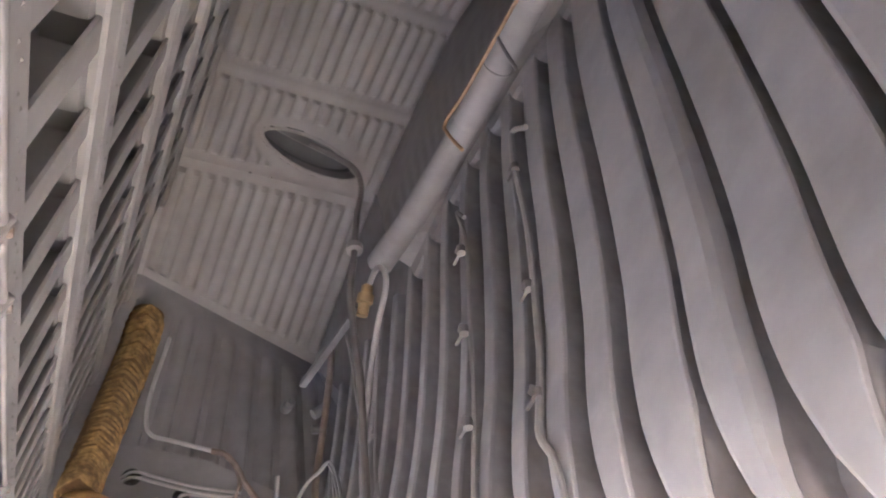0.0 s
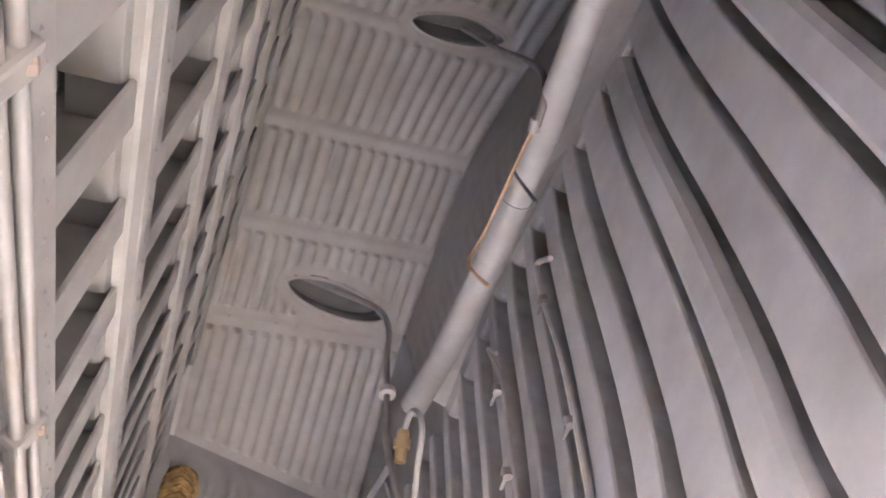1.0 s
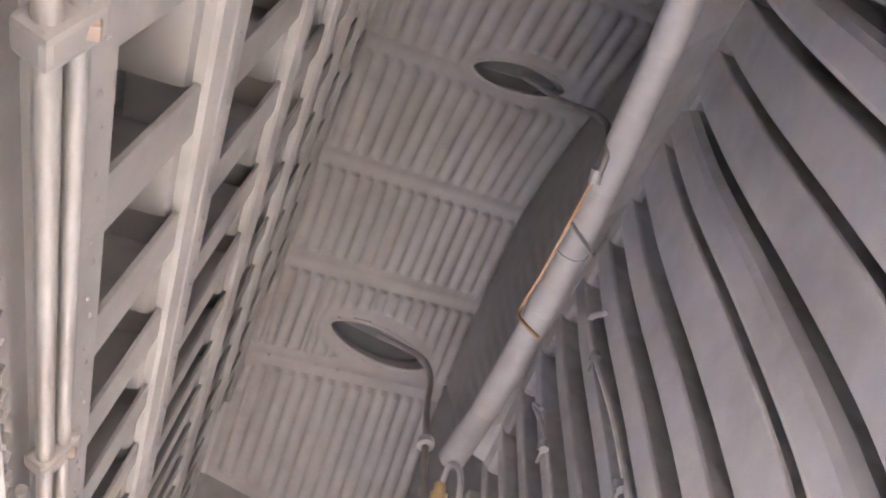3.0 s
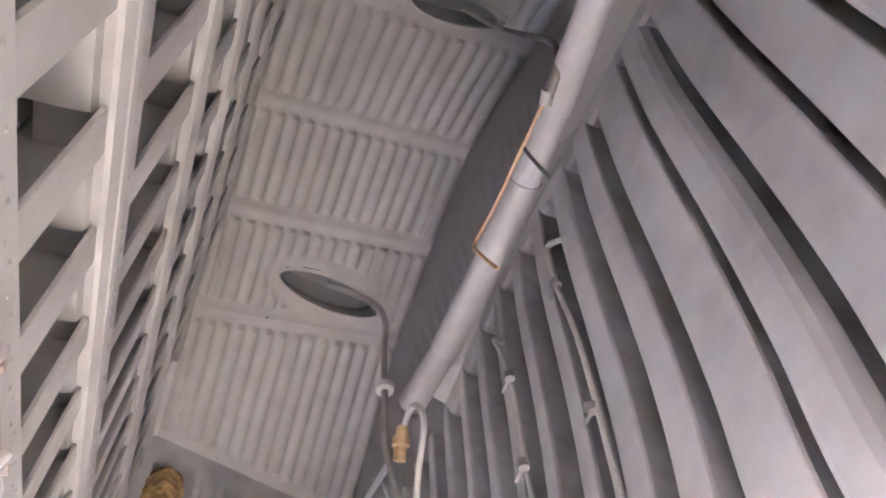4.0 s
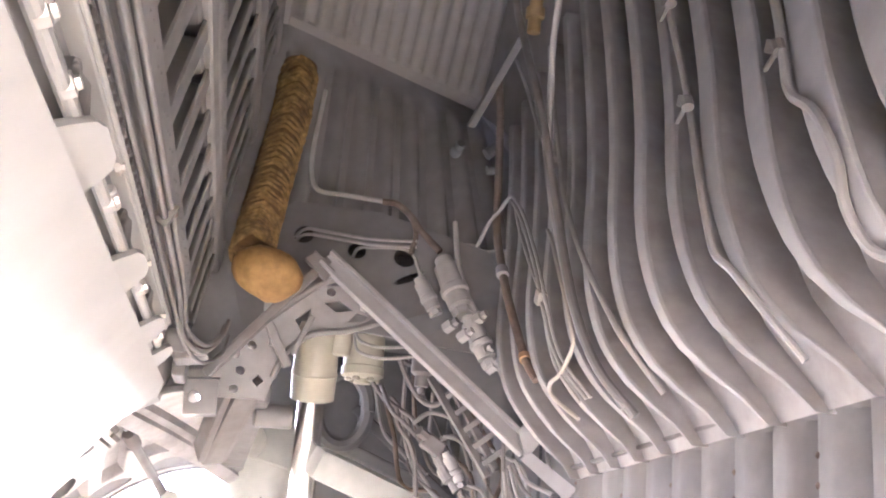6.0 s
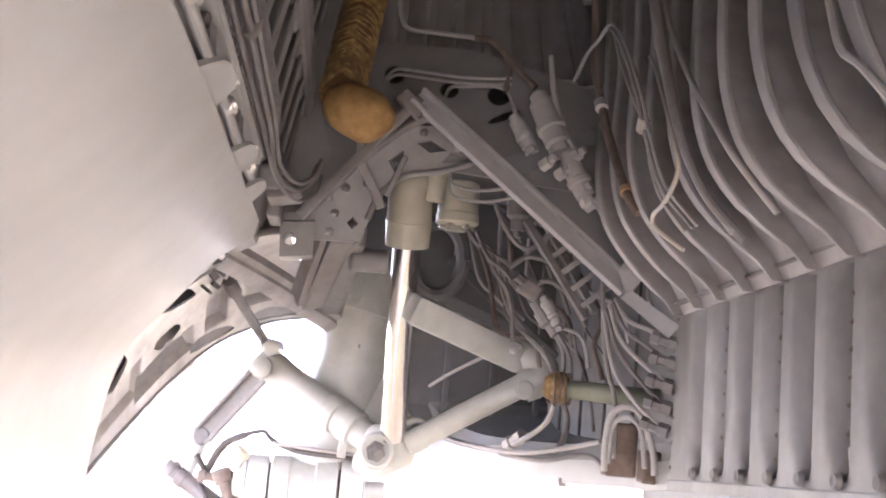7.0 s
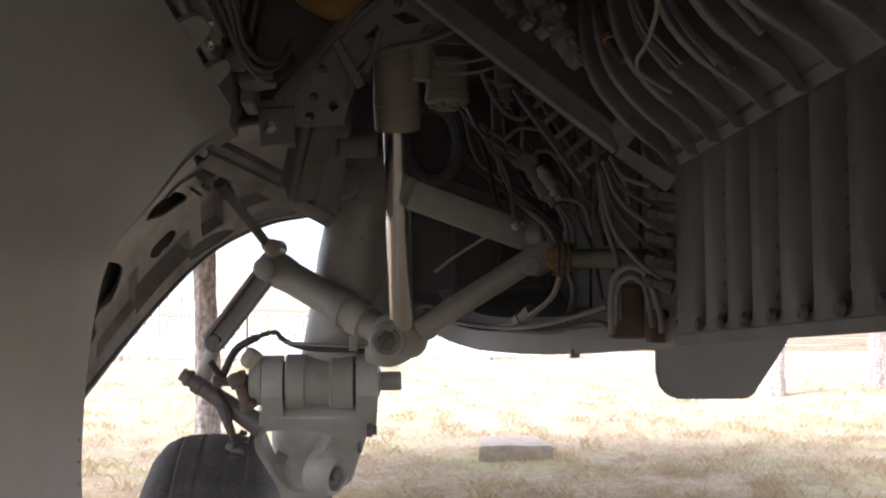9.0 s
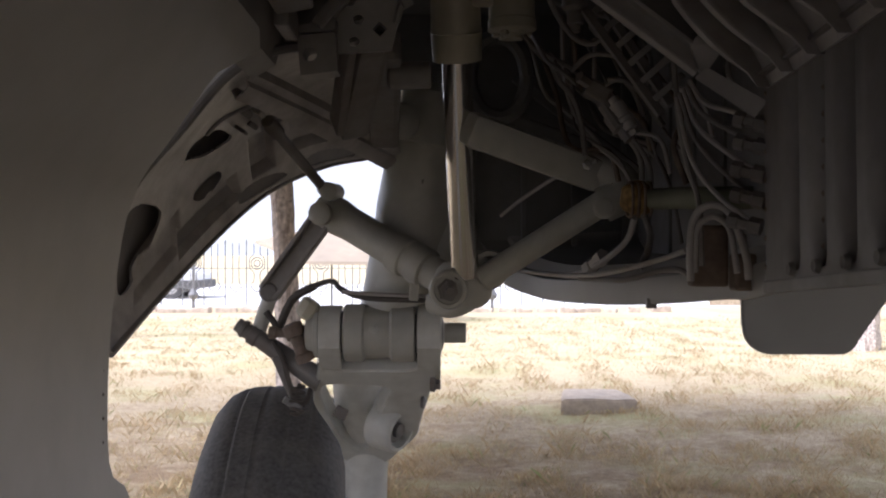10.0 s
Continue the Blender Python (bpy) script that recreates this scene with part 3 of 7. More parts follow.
# the two oval roof openings: rim and pocket, its grey darkened for the shade inside
for n_, o in enumerate(OPENINGS):
    a, b, half = V(o[0]), V(o[1]), o[2]
    c, d = (a + b) / 2, (b - a) / 2
    side = V((-d.normalized().y, d.normalized().x))
    up = V((-0.32, 0.87, 1)).normalized()

    def lens(k, grow, lift):
        t = 2 * math.pi * k / 40
        u = math.cos(t)
        w = math.sin(t)
        w = math.copysign(abs(w) ** 1.25, w)
        p = c + d * (u * (1 + grow * 0.35)) + side * (w * half * (1 + grow))
        return V((p.x, p.y, roof_z(p.x, p.y))) - up * lift

    bm = bmesh.new()
    sheet(bm, [[lens(k, g, h) for g, h in ((0.24, 0.0003), (0.16, 0.0009), (0.03, 0.0010), (-0.03, 0.0), (-0.06, -0.02))] for k in range(41)])
    rim = tagged(part("roof_opening", bm, GREY_ROOF, smooth=True), "lens-shaped opening with a pressed rim in the roof", "opening", "roof openings", "structure")
    bm = bmesh.new()
    sheet(bm, [[lens(k, g, h) for g, h in ((0.0, -0.004), (-0.05, -0.03), (-0.98, -0.036))] for k in range(41)])
    part("pocket", bm, GREY_DARK, rim, smooth=True)

# plate with three holes below the corrugated panel, and the closed space round the gear


def on_holeplate(x, z):
    return V((x, 0.928 - 0.33 * (x + 0.02) + 0.30 * (z - 1.455), z))


bm = bmesh.new()
outline = [on_holeplate(x, z) for x, z in ((-0.075, 1.40), (-0.068, 1.47), (-0.036, 1.497), (0.057, 1.488), (0.12, 1.465), (0.165, 1.447), (0.19, 1.40), (0.19, 1.33), (-0.03, 1.36))]
uu, ww = V((1, -0.33, 0)), V((0, 0.30, 1))
plate(bm, outline, (0.0, 0.004, 0), [oval(on_holeplate(-0.022, 1.457), uu, ww, 0.0105, 0.0105), oval(on_holeplate(0.083, 1.436), uu, ww, 0.0115, 0.0115), oval(on_holeplate(0.034, 1.441), uu, ww, 0.0095, 0.0095), oval(on_holeplate(0.088, 1.412), uu + ww * 0.45, ww, 0.016, 0.0045, 8)])
part("hole_plate", bm, END, end_wall)
# Cups added behind the holes, painted near black to stand for the shade inside.
for x, z, r in ((-0.022, 1.457, 0.0115), (0.083, 1.436, 0.0125), (0.034, 1.441, 0.0105), (0.088, 1.412, 0.013)):
    bm = bmesh.new()
    p = on_holeplate(x, z) + V((0.0015, 0.0055, 0))
    sheet(bm, [[p + (uu * math.cos(a) + ww * math.sin(a)) * (r * q) + V((0.0, d, 0)) for q, d in ((1.0, 0.0), (1.0, 0.03), (0.05, 0.03))] for a in [2 * math.pi * k / 20 for k in range(21)]])
    part("pocket", bm, DARK, end_wall, smooth=True)
# Dark grey on these added sheets stands in for shade in the gear space.
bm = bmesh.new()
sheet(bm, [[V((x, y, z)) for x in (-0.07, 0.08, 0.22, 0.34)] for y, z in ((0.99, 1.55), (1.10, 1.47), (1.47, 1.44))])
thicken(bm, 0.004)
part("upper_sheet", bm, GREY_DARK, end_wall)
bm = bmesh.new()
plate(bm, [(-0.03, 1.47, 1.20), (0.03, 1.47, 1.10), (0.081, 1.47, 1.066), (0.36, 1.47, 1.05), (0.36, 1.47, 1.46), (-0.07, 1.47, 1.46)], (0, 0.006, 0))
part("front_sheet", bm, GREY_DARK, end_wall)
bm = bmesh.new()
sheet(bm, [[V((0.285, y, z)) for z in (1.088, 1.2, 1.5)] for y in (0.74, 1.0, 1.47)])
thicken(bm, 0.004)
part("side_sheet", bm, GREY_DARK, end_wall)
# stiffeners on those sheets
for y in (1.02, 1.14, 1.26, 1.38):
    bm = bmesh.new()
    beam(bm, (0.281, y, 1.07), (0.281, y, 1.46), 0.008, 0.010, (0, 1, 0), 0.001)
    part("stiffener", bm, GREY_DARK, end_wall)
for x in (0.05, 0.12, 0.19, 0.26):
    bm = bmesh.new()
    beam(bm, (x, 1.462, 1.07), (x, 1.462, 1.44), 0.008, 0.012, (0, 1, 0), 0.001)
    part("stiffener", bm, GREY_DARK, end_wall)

# ---- panel below the ribs: pressed vertical folds ----
panel = tagged(new("wall_panel"), "grey panel with vertical pressed folds, rivets and round dimples", "wall", kind="structure")
bm = bmesh.new()
P_END, P_STEP, Z0, Z1 = 0.765, 0.0475, 1.081, 1.228


def tilt(y, z):
    """Top and bottom of the panel fall away a little towards its far end."""
    k = (z - Z0) / (Z1 - Z0)
    return z - (0.062 - 0.017 * k) * (y - 0.72)


ny, nz = 620, 22
grid = []
for i in range(ny + 1):
    y = P_END - (P_END + 0.7) * i / ny
    row = []
    for k in range(nz + 1):
        z = Z0 + (Z1 - Z0) * k / nz
        f = ((P_END - 0.028 - y) / P_STEP) % 1.0
        deep = 0.0
        if y < P_END - 0.028 and Z0 + 0.008 < z < Z1 - 0.004:
            start = 0.22 + 0.5 * max(0.0, 1 - (z - Z0 - 0.008) / 0.022)
            deep = min(1.0, max(0.0, (f - start) / (0.86 - start))) ** 1.5 if f < 0.86 else max(0.0, 1 - (f - 0.86) / 0.06)
        row.append(V((0.2385 + 0.0125 * deep + 0.012 * (Z1 - z), y, tilt(y, z))))
    grid.append(row)
sheet(bm, grid)
part("skin", bm, PANEL, panel, smooth=True)
bm = bmesh.new()
for k in range(24):
    y = P_END - 0.028 - P_STEP * (k + 0.72)
    turned(bm, (0.2375, y, tilt(y, Z0 + 0.0075)), (1, 0, 0), [(-0.0012, 0.0022), (-0.0022, 0.0040), (0.001, 0.0055)], 12)
part("dimple", bm, PANEL, panel, smooth=True)
bm = bmesh.new()
for k in range(12):
    rivets(bm, [V((0.2375, P_END - 0.028 - P_STEP * (2 * k + 1.97), tilt(P_END - 0.028 - P_STEP * (2 * k + 1.97), 1.10 + 0.0165 * j))) for j in range(7)], (-1, 0, 0), 0.0022)
rivets(bm, [V((0.2375, P_END - 0.008, 1.09 + 0.021 * j)) for j in range(7)], (-1, 0, 0), 0.0022)
part("rivet_row", bm, RUST, panel, "stained rivets")
bm = bmesh.new()
beam(bm, (0.236, P_END, tilt(P_END, Z1 + 0.002)), (0.236, -0.7, tilt(-0.7, Z1 + 0.002)), 0.014, 0.003, (0, 0, 1), 0.0008)
beam(bm, (0.2405, P_END, tilt(P_END, Z0 - 0.003)), (0.2405, -0.7, tilt(-0.7, Z0 - 0.003)), 0.005, 0.009, (0, 0, 1), 0.001)
part("edge_strip", bm, PANEL, panel)

# ---- fuselage skin, belly lip, floor of the gear space ----
LIP = [(0.245, -1.4, 1.27), (0.246, 0.47, 1.0975), (0.247, 0.57, 1.090), (0.248, 0.73, 1.076), (0.25, 0.84, 1.064), (0.244, 0.90, 1.061), (0.222, 1.02, 1.052), (0.19, 1.16, 1.044), (0.150, 1.33, 1.040), (0.128, 1.40, 1.043), (0.100, 1.44, 1.053), (0.081, 1.462, 1.067), (0.05, 1.475, 1.10)]
line = curve_points(LIP, 5)
bm = bmesh.new()
sheet(bm, [[p + V((0.0, 0, 0.026)), p + V((-0.0012, 0, 0.012)), p, p + V((0.003, 0.002, -0.001)), p + V((0.012, 0.002, 0.006)), p + V((0.030, 0.002, 0.045)), V((0.55, p.y, max(p.z + 0.06, 1.14))), V((0.95, p.y, max(1.16, p.z + 0.04))), V((1.45, p.y, 1.5)), V((1.55, p.y, 2.1)), V((1.1, p.y, 2.75)), V((0.45, p.y, 2.95)), V((-0.1, p.y, 2.75)), V((-0.24, p.y, 2.3)), V((-0.2, p.y, 1.6)), V((-0.157, p.y, 1.29))] for p in line])
# unseen long body ahead and behind, wings overhead, added to block light from bay and ground
sheet(bm, [[V((0.30, y, 1.13)), V((0.95, y, 1.16)), V((1.45, y, 1.5)), V((1.55, y, 2.1)), V((1.1, y, 2.75)), V((0.45, y, 2.95)), V((-0.5, y, 2.75)), V((-2.2, y, 2.6)), V((-2.2, y, 1.55 + 0.13 * y)), V((-0.06, y, 1.40 + 0.08 * y)), V((0.30, y, 1.13))] for y in (1.50, 3.0, 6.6)])
sheet(bm, [[V((0.30, y, 1.16 + 0.05 * (-1.4 - y))), V((0.95, y, 1.2)), V((1.45, y, 1.5)), V((1.55, y, 2.1)), V((1.1, y, 2.75)), V((0.45, y, 2.95)), V((0.0, y, 2.75)), V((-0.24, y, 2.3)), V((-0.157, y, 1.4)), V((0.30, y, 1.16 + 0.05 * (-1.4 - y)))] for y in (-1.42, -3.0, -6.0)])
sheet(bm, [[V((x, y, 2.25 + 0.1 * (y > 0) - 0.02 * x + d)) for y, d in ((-3.5, 0.0), (0.0, -0.06), (3.0, 0.0), (0.0, 0.12), (-3.5, 0.0))] for x in (-0.2, -2.5, -5.5)])
sheet(bm, [[V((x, y, 2.3 + 0.1 * (y > 0) + 0.02 * (x - 1.3) + d)) for y, d in ((-3.5, 0.0), (0.0, -0.06), (3.0, 0.0), (0.0, 0.12), (-3.5, 0.0))] for x in (1.4, 3.5, 6.5)])
tagged(part("fuselage_skin_and_blockers", bm, HULL, smooth=True), "grey painted fuselage skin round the open wheel bay, with unseen light-blocking body and wings", "fuselage", kind="structure")
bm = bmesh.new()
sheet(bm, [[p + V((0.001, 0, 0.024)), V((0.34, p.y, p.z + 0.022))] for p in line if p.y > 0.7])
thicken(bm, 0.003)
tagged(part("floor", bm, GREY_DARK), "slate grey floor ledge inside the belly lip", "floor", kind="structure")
bm = bmesh.new()
plate(bm, [(0.25, -1.4, 1.06), (0.95, -1.4, 1.12), (1.45, -1.4, 1.5), (1.55, -1.4, 2.1), (0.45, -1.4, 2.95), (-0.24, -1.4, 2.3), (-0.157, -1.4, 1.29)], (0, -0.01, 0))
plate(bm, [(0.30, 1.48, 1.05), (0.95, 1.48, 1.12), (1.45, 1.48, 1.5), (1.55, 1.48, 2.1), (0.45, 1.48, 2.95), (-0.24, 1.48, 2.3), (-0.10, 1.48, 1.43), (0.30, 1.48, 1.43)], (0, 0.01, 0))
plate(bm, [(-0.20, -0.765, 1.28), (0.26, -0.765, 1.09), (0.6, -0.765, 1.1), (0.7, -0.765, 2.7), (-0.2, -0.765, 2.6)], (0, -0.01, 0))
tagged(part("wall_back", bm, GREY), "plain grey bulkheads that close the fuselage", "wall", kind="structure")
bm = bmesh.new()
block(bm, (0.216, 1.06, 1.0495), (0.010, 0.010, 0.010), None, 0.001)
tagged(part("drain_stub", bm, GREY_FIT), "small grey drain stub under the belly", "drain")
bm = bmesh.new()
pts = [V((0.276, 0.95, 1.118)), V((0.277, 0.95, 1.036))] + [V((0.303 - 0.025 * math.cos(a), 0.95, 1.033 - 0.025 * math.sin(a))) for a in [k * math.pi / 14 for k in range(8)]] + [V((0.366 + 0.018 * math.sin(a), 0.95, 1.026 - 0.018 * math.cos(a))) for a in [k * math.pi / 18 for k in range(8)]] + [V((0.411, 0.95, 1.060)), V((0.440, 0.95, 1.118))]
plate(bm, pts, (0, 0.008, 0))
bmesh.ops.bevel(bm, geom=[e for e in bm.edges if len(e.link_faces) == 2 and e.calc_face_angle(0) > 1.2], offset=0.0015, segments=2, affect="EDGES")
tagged(part("belly_plate", bm, HULL), "grey rounded plate hanging below the belly skin", "plate")

# ---- bay door ----
DOOR_LINE = [(-0.133, 1.266), (-0.160, 1.232), (-0.198, 1.190), (-0.237, 1.144), (-0.252, 1.075), (-0.258, 1.0), (-0.257, 0.94), (-0.248, 0.89), (-0.225, 0.83), (-0.19, 0.76)]
door = thing("bay_door", (0, 0, 0), "large curved pale grey wheel bay door hanging open", "door")
bm = bmesh.new()
line = curve_points([(x, 0, z) for x, z in DOOR_LINE], 4)
FAR = [(1.27, 0.70), (1.262, 0.80), (1.23, 0.735), (1.19, 0.765), (1.144, 0.795), (1.0, 0.80), (0.93, 0.80), (0.912, 0.835), (0.7, 0.87)][::-1]
grid = []
for p in line:
    yf = interp(FAR, p.z)
    grid.append([V((p.x, -0.9 + (yf + 0.9) * k / 16, p.z)) for k in range(17)])
sheet(bm, grid)
thicken(bm, 0.006)
part("skin", bm, DOOR, door, smooth=True)
for y0, y1 in ((-0.35, -0.292), (-0.175, -0.118), (-0.002, 0.056), (0.172, 0.232), (0.345, 0.405), (0.515, 0.572), (0.63, 0.68)):
    bm = bmesh.new()
    plate(bm, [(-0.1335, y0 - 0.012, 1.262), (-0.1260, y0, 1.2700), (-0.1215, y0 + 0.009, 1.2750), (-0.1195, y0 + 0.020, 1.2772), (-0.1195, y1 - 0.012, 1.2772), (-0.1210, y1 - 0.003, 1.2752), (-0.1250, y1, 1.2710), (-0.1335, y1 + 0.002, 1.262)], (-0.0022, 0, 0.0020))
    part("edge_tab", bm, DOOR, door)
for y in (-0.235, -0.06, 0.105, 0.28, 0.45, 0.61):
    bm = bmesh.new()
    turned(bm, (-0.1270, y - 0.012, 1.279), (0, 1, 0), [(0, 0.0016), (0.001, 0.0026), (0.023, 0.0026), (0.024, 0.0016)], 12)
    hinge = part("hinge", bm, DOOR, door, "pale hinge barrel", smooth=True)
    bm = bmesh.new()
    turned(bm, (-0.128, y, 1.292), (1, 0, 0.2), [(0, 0.0036), (0.002, 0.0036), (0.002, 0.002), (0.004, 0.002)], 6)
    part("bolt", bm, STEEL, hinge)
bm = bmesh.new()
rivets(bm, [V((-0.2515 - 0.0005, 0.788, 1.12 - 0.018 * k)) for k in range(10)], (1, -0.2, 0), 0.0016)
part("rivet_row", bm, GREY_FIT, door)

# ---- fairing door on the leg: shell, inner skin with cut-outs, stiffened rim ----
fairing = thing("leg_fairing_door", (0, 0, 0), "curved grey fairing door with lightening holes and stiffened rim", "door")
OUTER = curve_points([(-0.100, 0.93, 1.285), (-0.136, 0.88, 1.271), (-0.17, 0.85, 1.246), (-0.203, 0.82, 1.196), (-0.238, 0.80, 1.144), (-0.262, 0.815, 1.07), (-0.278, 0.86, 1.0)], 6)
INNER = curve_points([(-0.060, 1.46, 1.242), (-0.100, 1.44, 1.232), (-0.150, 1.39, 1.217), (-0.204, 1.29, 1.180), (-0.240, 1.19, 1.132), (-0.270, 1.05, 1.067), (-0.288, 0.92, 1.012)], 6)


def on_fairing(s, v, lift=0.0):
    """s along the rim from the top, v from the near rim to the far rim."""
    i = s * (len(OUTER) - 1)
    k = min(int(i), len(OUTER) - 2)
    a = OUTER[k].lerp(OUTER[k + 1], i - k)
    b = INNER[k].lerp(INNER[k + 1], i - k)
    return a.lerp(b, v) + V((-0.035, 0, 0.035)) * (math.sin(math.pi * v) * (1.0 - 0.5 * s) + lift / 0.05)


bm = bmesh.new()
sheet(bm, [[on_fairing(i / 40, k / 24, 0.022 * min(1, 5 * k / 24, 5 - 5 * k / 24)) for k in range(25)] for i in range(41)])
thicken(bm, 0.003)
part("outer_skin", bm, GREY, fairing, smooth=True)
CUTS = [[(s, v) for s, v, _ in curve_points([(s, v, 0) for s, v in loop + loop[:1]], 5)] for loop in (
    [(0.580, 0.46), (0.533, 0.395), (0.470, 0.44), (0.458, 0.555), (0.485, 0.577), (0.547, 0.545)],
    [(0.658, 0.72), (0.633, 0.69), (0.567, 0.69), (0.562, 0.735), (0.608, 0.767), (0.65, 0.76)],
    [(0.60, 0.935), (0.575, 0.90), (0.517, 0.892), (0.458, 0.915), (0.44, 0.95), (0.483, 0.972), (0.55, 0.966), (0.592, 0.955)],
    [(0.375, 0.925), (0.333, 0.90), (0.25, 0.90), (0.195, 0.93), (0.20, 0.965), (0.267, 0.972), (0.358, 0.968), (0.39, 0.952)],
    [(0.717, 0.18), (0.706, 0.36), (0.708, 0.56), (0.735, 0.63), (0.80, 0.69), (0.875, 0.73), (0.89, 0.66), (0.83, 0.45), (0.77, 0.22)],
)]
# pressed pockets: middle, half lengths along and across the rim, depth
POCKETS = [(0.655, 0.845, 0.105, 0.075, 0.013), (0.442, 0.765, 0.040, 0.115, 0.011), (0.262, 0.765, 0.088, 0.085, 0.012), (0.285, 0.60, 0.10, 0.05, 0.006), (0.80, 0.78, 0.075, 0.10, 0.008)]


def pressed(s, v):
    """Depth of the pressed pockets of the inner skin."""
    d = 0.0
    for s0, v0, a, b, deep_ in POCKETS:
        q = max(abs(s - s0 - 0.35 * (v - v0)) / a, abs(v - v0) / b)
        d = max(d, deep_ * min(1.0, max(0.0, (1.0 - q) * 5.0)))
    return d


def inside(s, v, loop):
    odd = False
    for (a, b), (c, d) in zip(loop, loop[1:] + loop[:1]):
        if (b > v) != (d > v) and s < (c - a) * (v - b) / (d - b) + a:
            odd = not odd
    return odd


bm = bmesh.new()
ns, nv = 380, 230
vs = [[bm.verts.new(on_fairing(i / ns, k / nv, pressed(i / ns, k / nv))) for k in range(nv + 1)] for i in range(ns + 1)]
for i in range(ns):
    for k in range(nv):
        s, v = (i + 0.5) / ns, (k + 0.5) / nv
        if any(inside(s, v, loop) for loop in CUTS):
            continue
        bm.faces.new((vs[i][k], vs[i][k + 1], vs[i + 1][k + 1], vs[i + 1][k]))
bmesh.ops.delete(bm, geom=[v for v in bm.verts if not v.link_faces], context="VERTS")
thicken(bm, 0.0022)
part("inner_skin", bm, FAIRING, fairing, smooth=True)
for v in (0.0, 1.0):
    bm = bmesh.new()
    sweep(bm, [on_fairing(i / 20, v) for i in range(21)], 0.0042, 8, 2)
    part("rim", bm, GREY_FIT, fairing, smooth=True)
bm = bmesh.new()
for j, (sv, size) in enumerate((((0.36, 0.50), (0.016, 0.034, 0.006)), ((0.385, 0.47), (0.012, 0.02, 0.008)), ((0.40, 0.56), (0.012, 0.016, 0.006)), ((0.43, 0.52), (0.008, 0.03, 0.004)), ((0.33, 0.55), (0.008, 0.022, 0.008)))):
    block(bm, on_fairing(sv[0], sv[1], -0.004), size, Matrix.Rotation(0.6, 3, "Y") @ Matrix.Rotation(0.35 * j, 3, "Z"), 0.002)
part("lug_pad", bm, GREY_FIT, fairing)
bm = bmesh.new()
rivets(bm, [on_fairing(0.10 + 0.022 * k, 0.12, -0.001) for k in range(34)] + [on_fairing(0.08 + 0.03 * k, 0.56, -0.001) for k in range(8)] + [on_fairing(0.50 + 0.012 * k, 0.58 - 0.016 * k, -0.001) for k in range(8)], (1, 0, -1), 0.0024)
part("rivet_row", bm, GREY_DARK, fairing)
bm = bmesh.new()
SPAR = [V((-0.176, 0.95, 1.250)).lerp(V((-0.056, 1.30, 1.214)), q / 4) + V((-0.003, 0, 0.004)) * math.sin(math.pi * q / 4) for q in range(5)]
wide = V((0.62, -0.2, 0.55)).normalized() * 0.011
high = V((-0.4, 0.0, 0.9)).normalized() * 0.012
sheet(bm, [[p - wide + high, p - wide, p - wide * 0.25 - high * 0.1, p + wide * 0.3, p + wide * 0.36 + high * 0.5, p + wide * 1.2 + high * 0.4, p + wide * 1.4 + high] for p in curve_points(SPAR, 5)])
thicken(bm, 0.0018)
spar = part("spar", bm, FAIRING, fairing, "pale channel spar of the fairing door", smooth=True, sharp=0.4)
bm = bmesh.new()
rivets(bm, [p - wide * 0.3 - high * 0.12 for p in curve_points(SPAR, 4)], (0.6, -0.5, -0.6), 0.0022)
part("rivet_row", bm, GREY_DARK, spar)
bm = bmesh.new()
sweep(bm, [on_fairing(0.30 + 0.016 * i, 0.42 + 0.03 * math.sin(i * 0.5), -0.003) for i in range(13)], 0.0024, 6, 2)
part("stiffener", bm, GREY, fairing, smooth=True)

# ---- landing gear ----
gear = thing("landing_gear", (0, 0, 0), "grey-green main landing gear leg with articulated knuckle and wheel", "landing gear")


def rod(name, a, b, r, mat, parent, label="", ends=None, segs=24):
    a, b = V(a), V(b)
    bm = bmesh.new()
    length = (b - a).length
    e = ends or [(0, r * 0.8), (r * 0.2, r), (length - r * 0.2, r), (length, r * 0.8)]
    turned(bm, a, b - a, e, segs)
    return part(name, bm, mat, parent, label, smooth=True)


leg = rod("upper_leg", (0.006, 1.36, 1.315), (-0.056, 1.365, 1.02), 0.06, LEG, gear, "", [(0, 0.040), (0.012, 0.052), (0.07, 0.056), (0.078, 0.0570), (0.080, 0.0545), (0.16, 0.0535), (0.20, 0.050), (0.30, 0.047)], 36)
bm = bmesh.new()
beam(bm, (-0.052, 1.3225, 1.197), (-0.018, 1.3095, 1.190), 0.004, 0.006, (0, 0, 1), 0.001)
part("slot_cover", bm, GREY_FIT, leg)
bm = bmesh.new()
beam(bm, (-0.010, 1.365, 1.24), (-0.004, 1.350, 1.055), 0.090, 0.05, (0, -1, 0), 0.016)
part("leg_web", bm, LEG, leg, smooth=True)
bm = bmesh.new()
turned(bm, (-0.050, 1.29, 1.262), (0.45, -1, 0), [(0, 0.022), (0.02, 0.022), (0.023, 0.019), (0.024, 0.010), (0.029, 0.010), (0.030, 0.004)], 24)
part("boss", bm, LEG, leg, smooth=True)
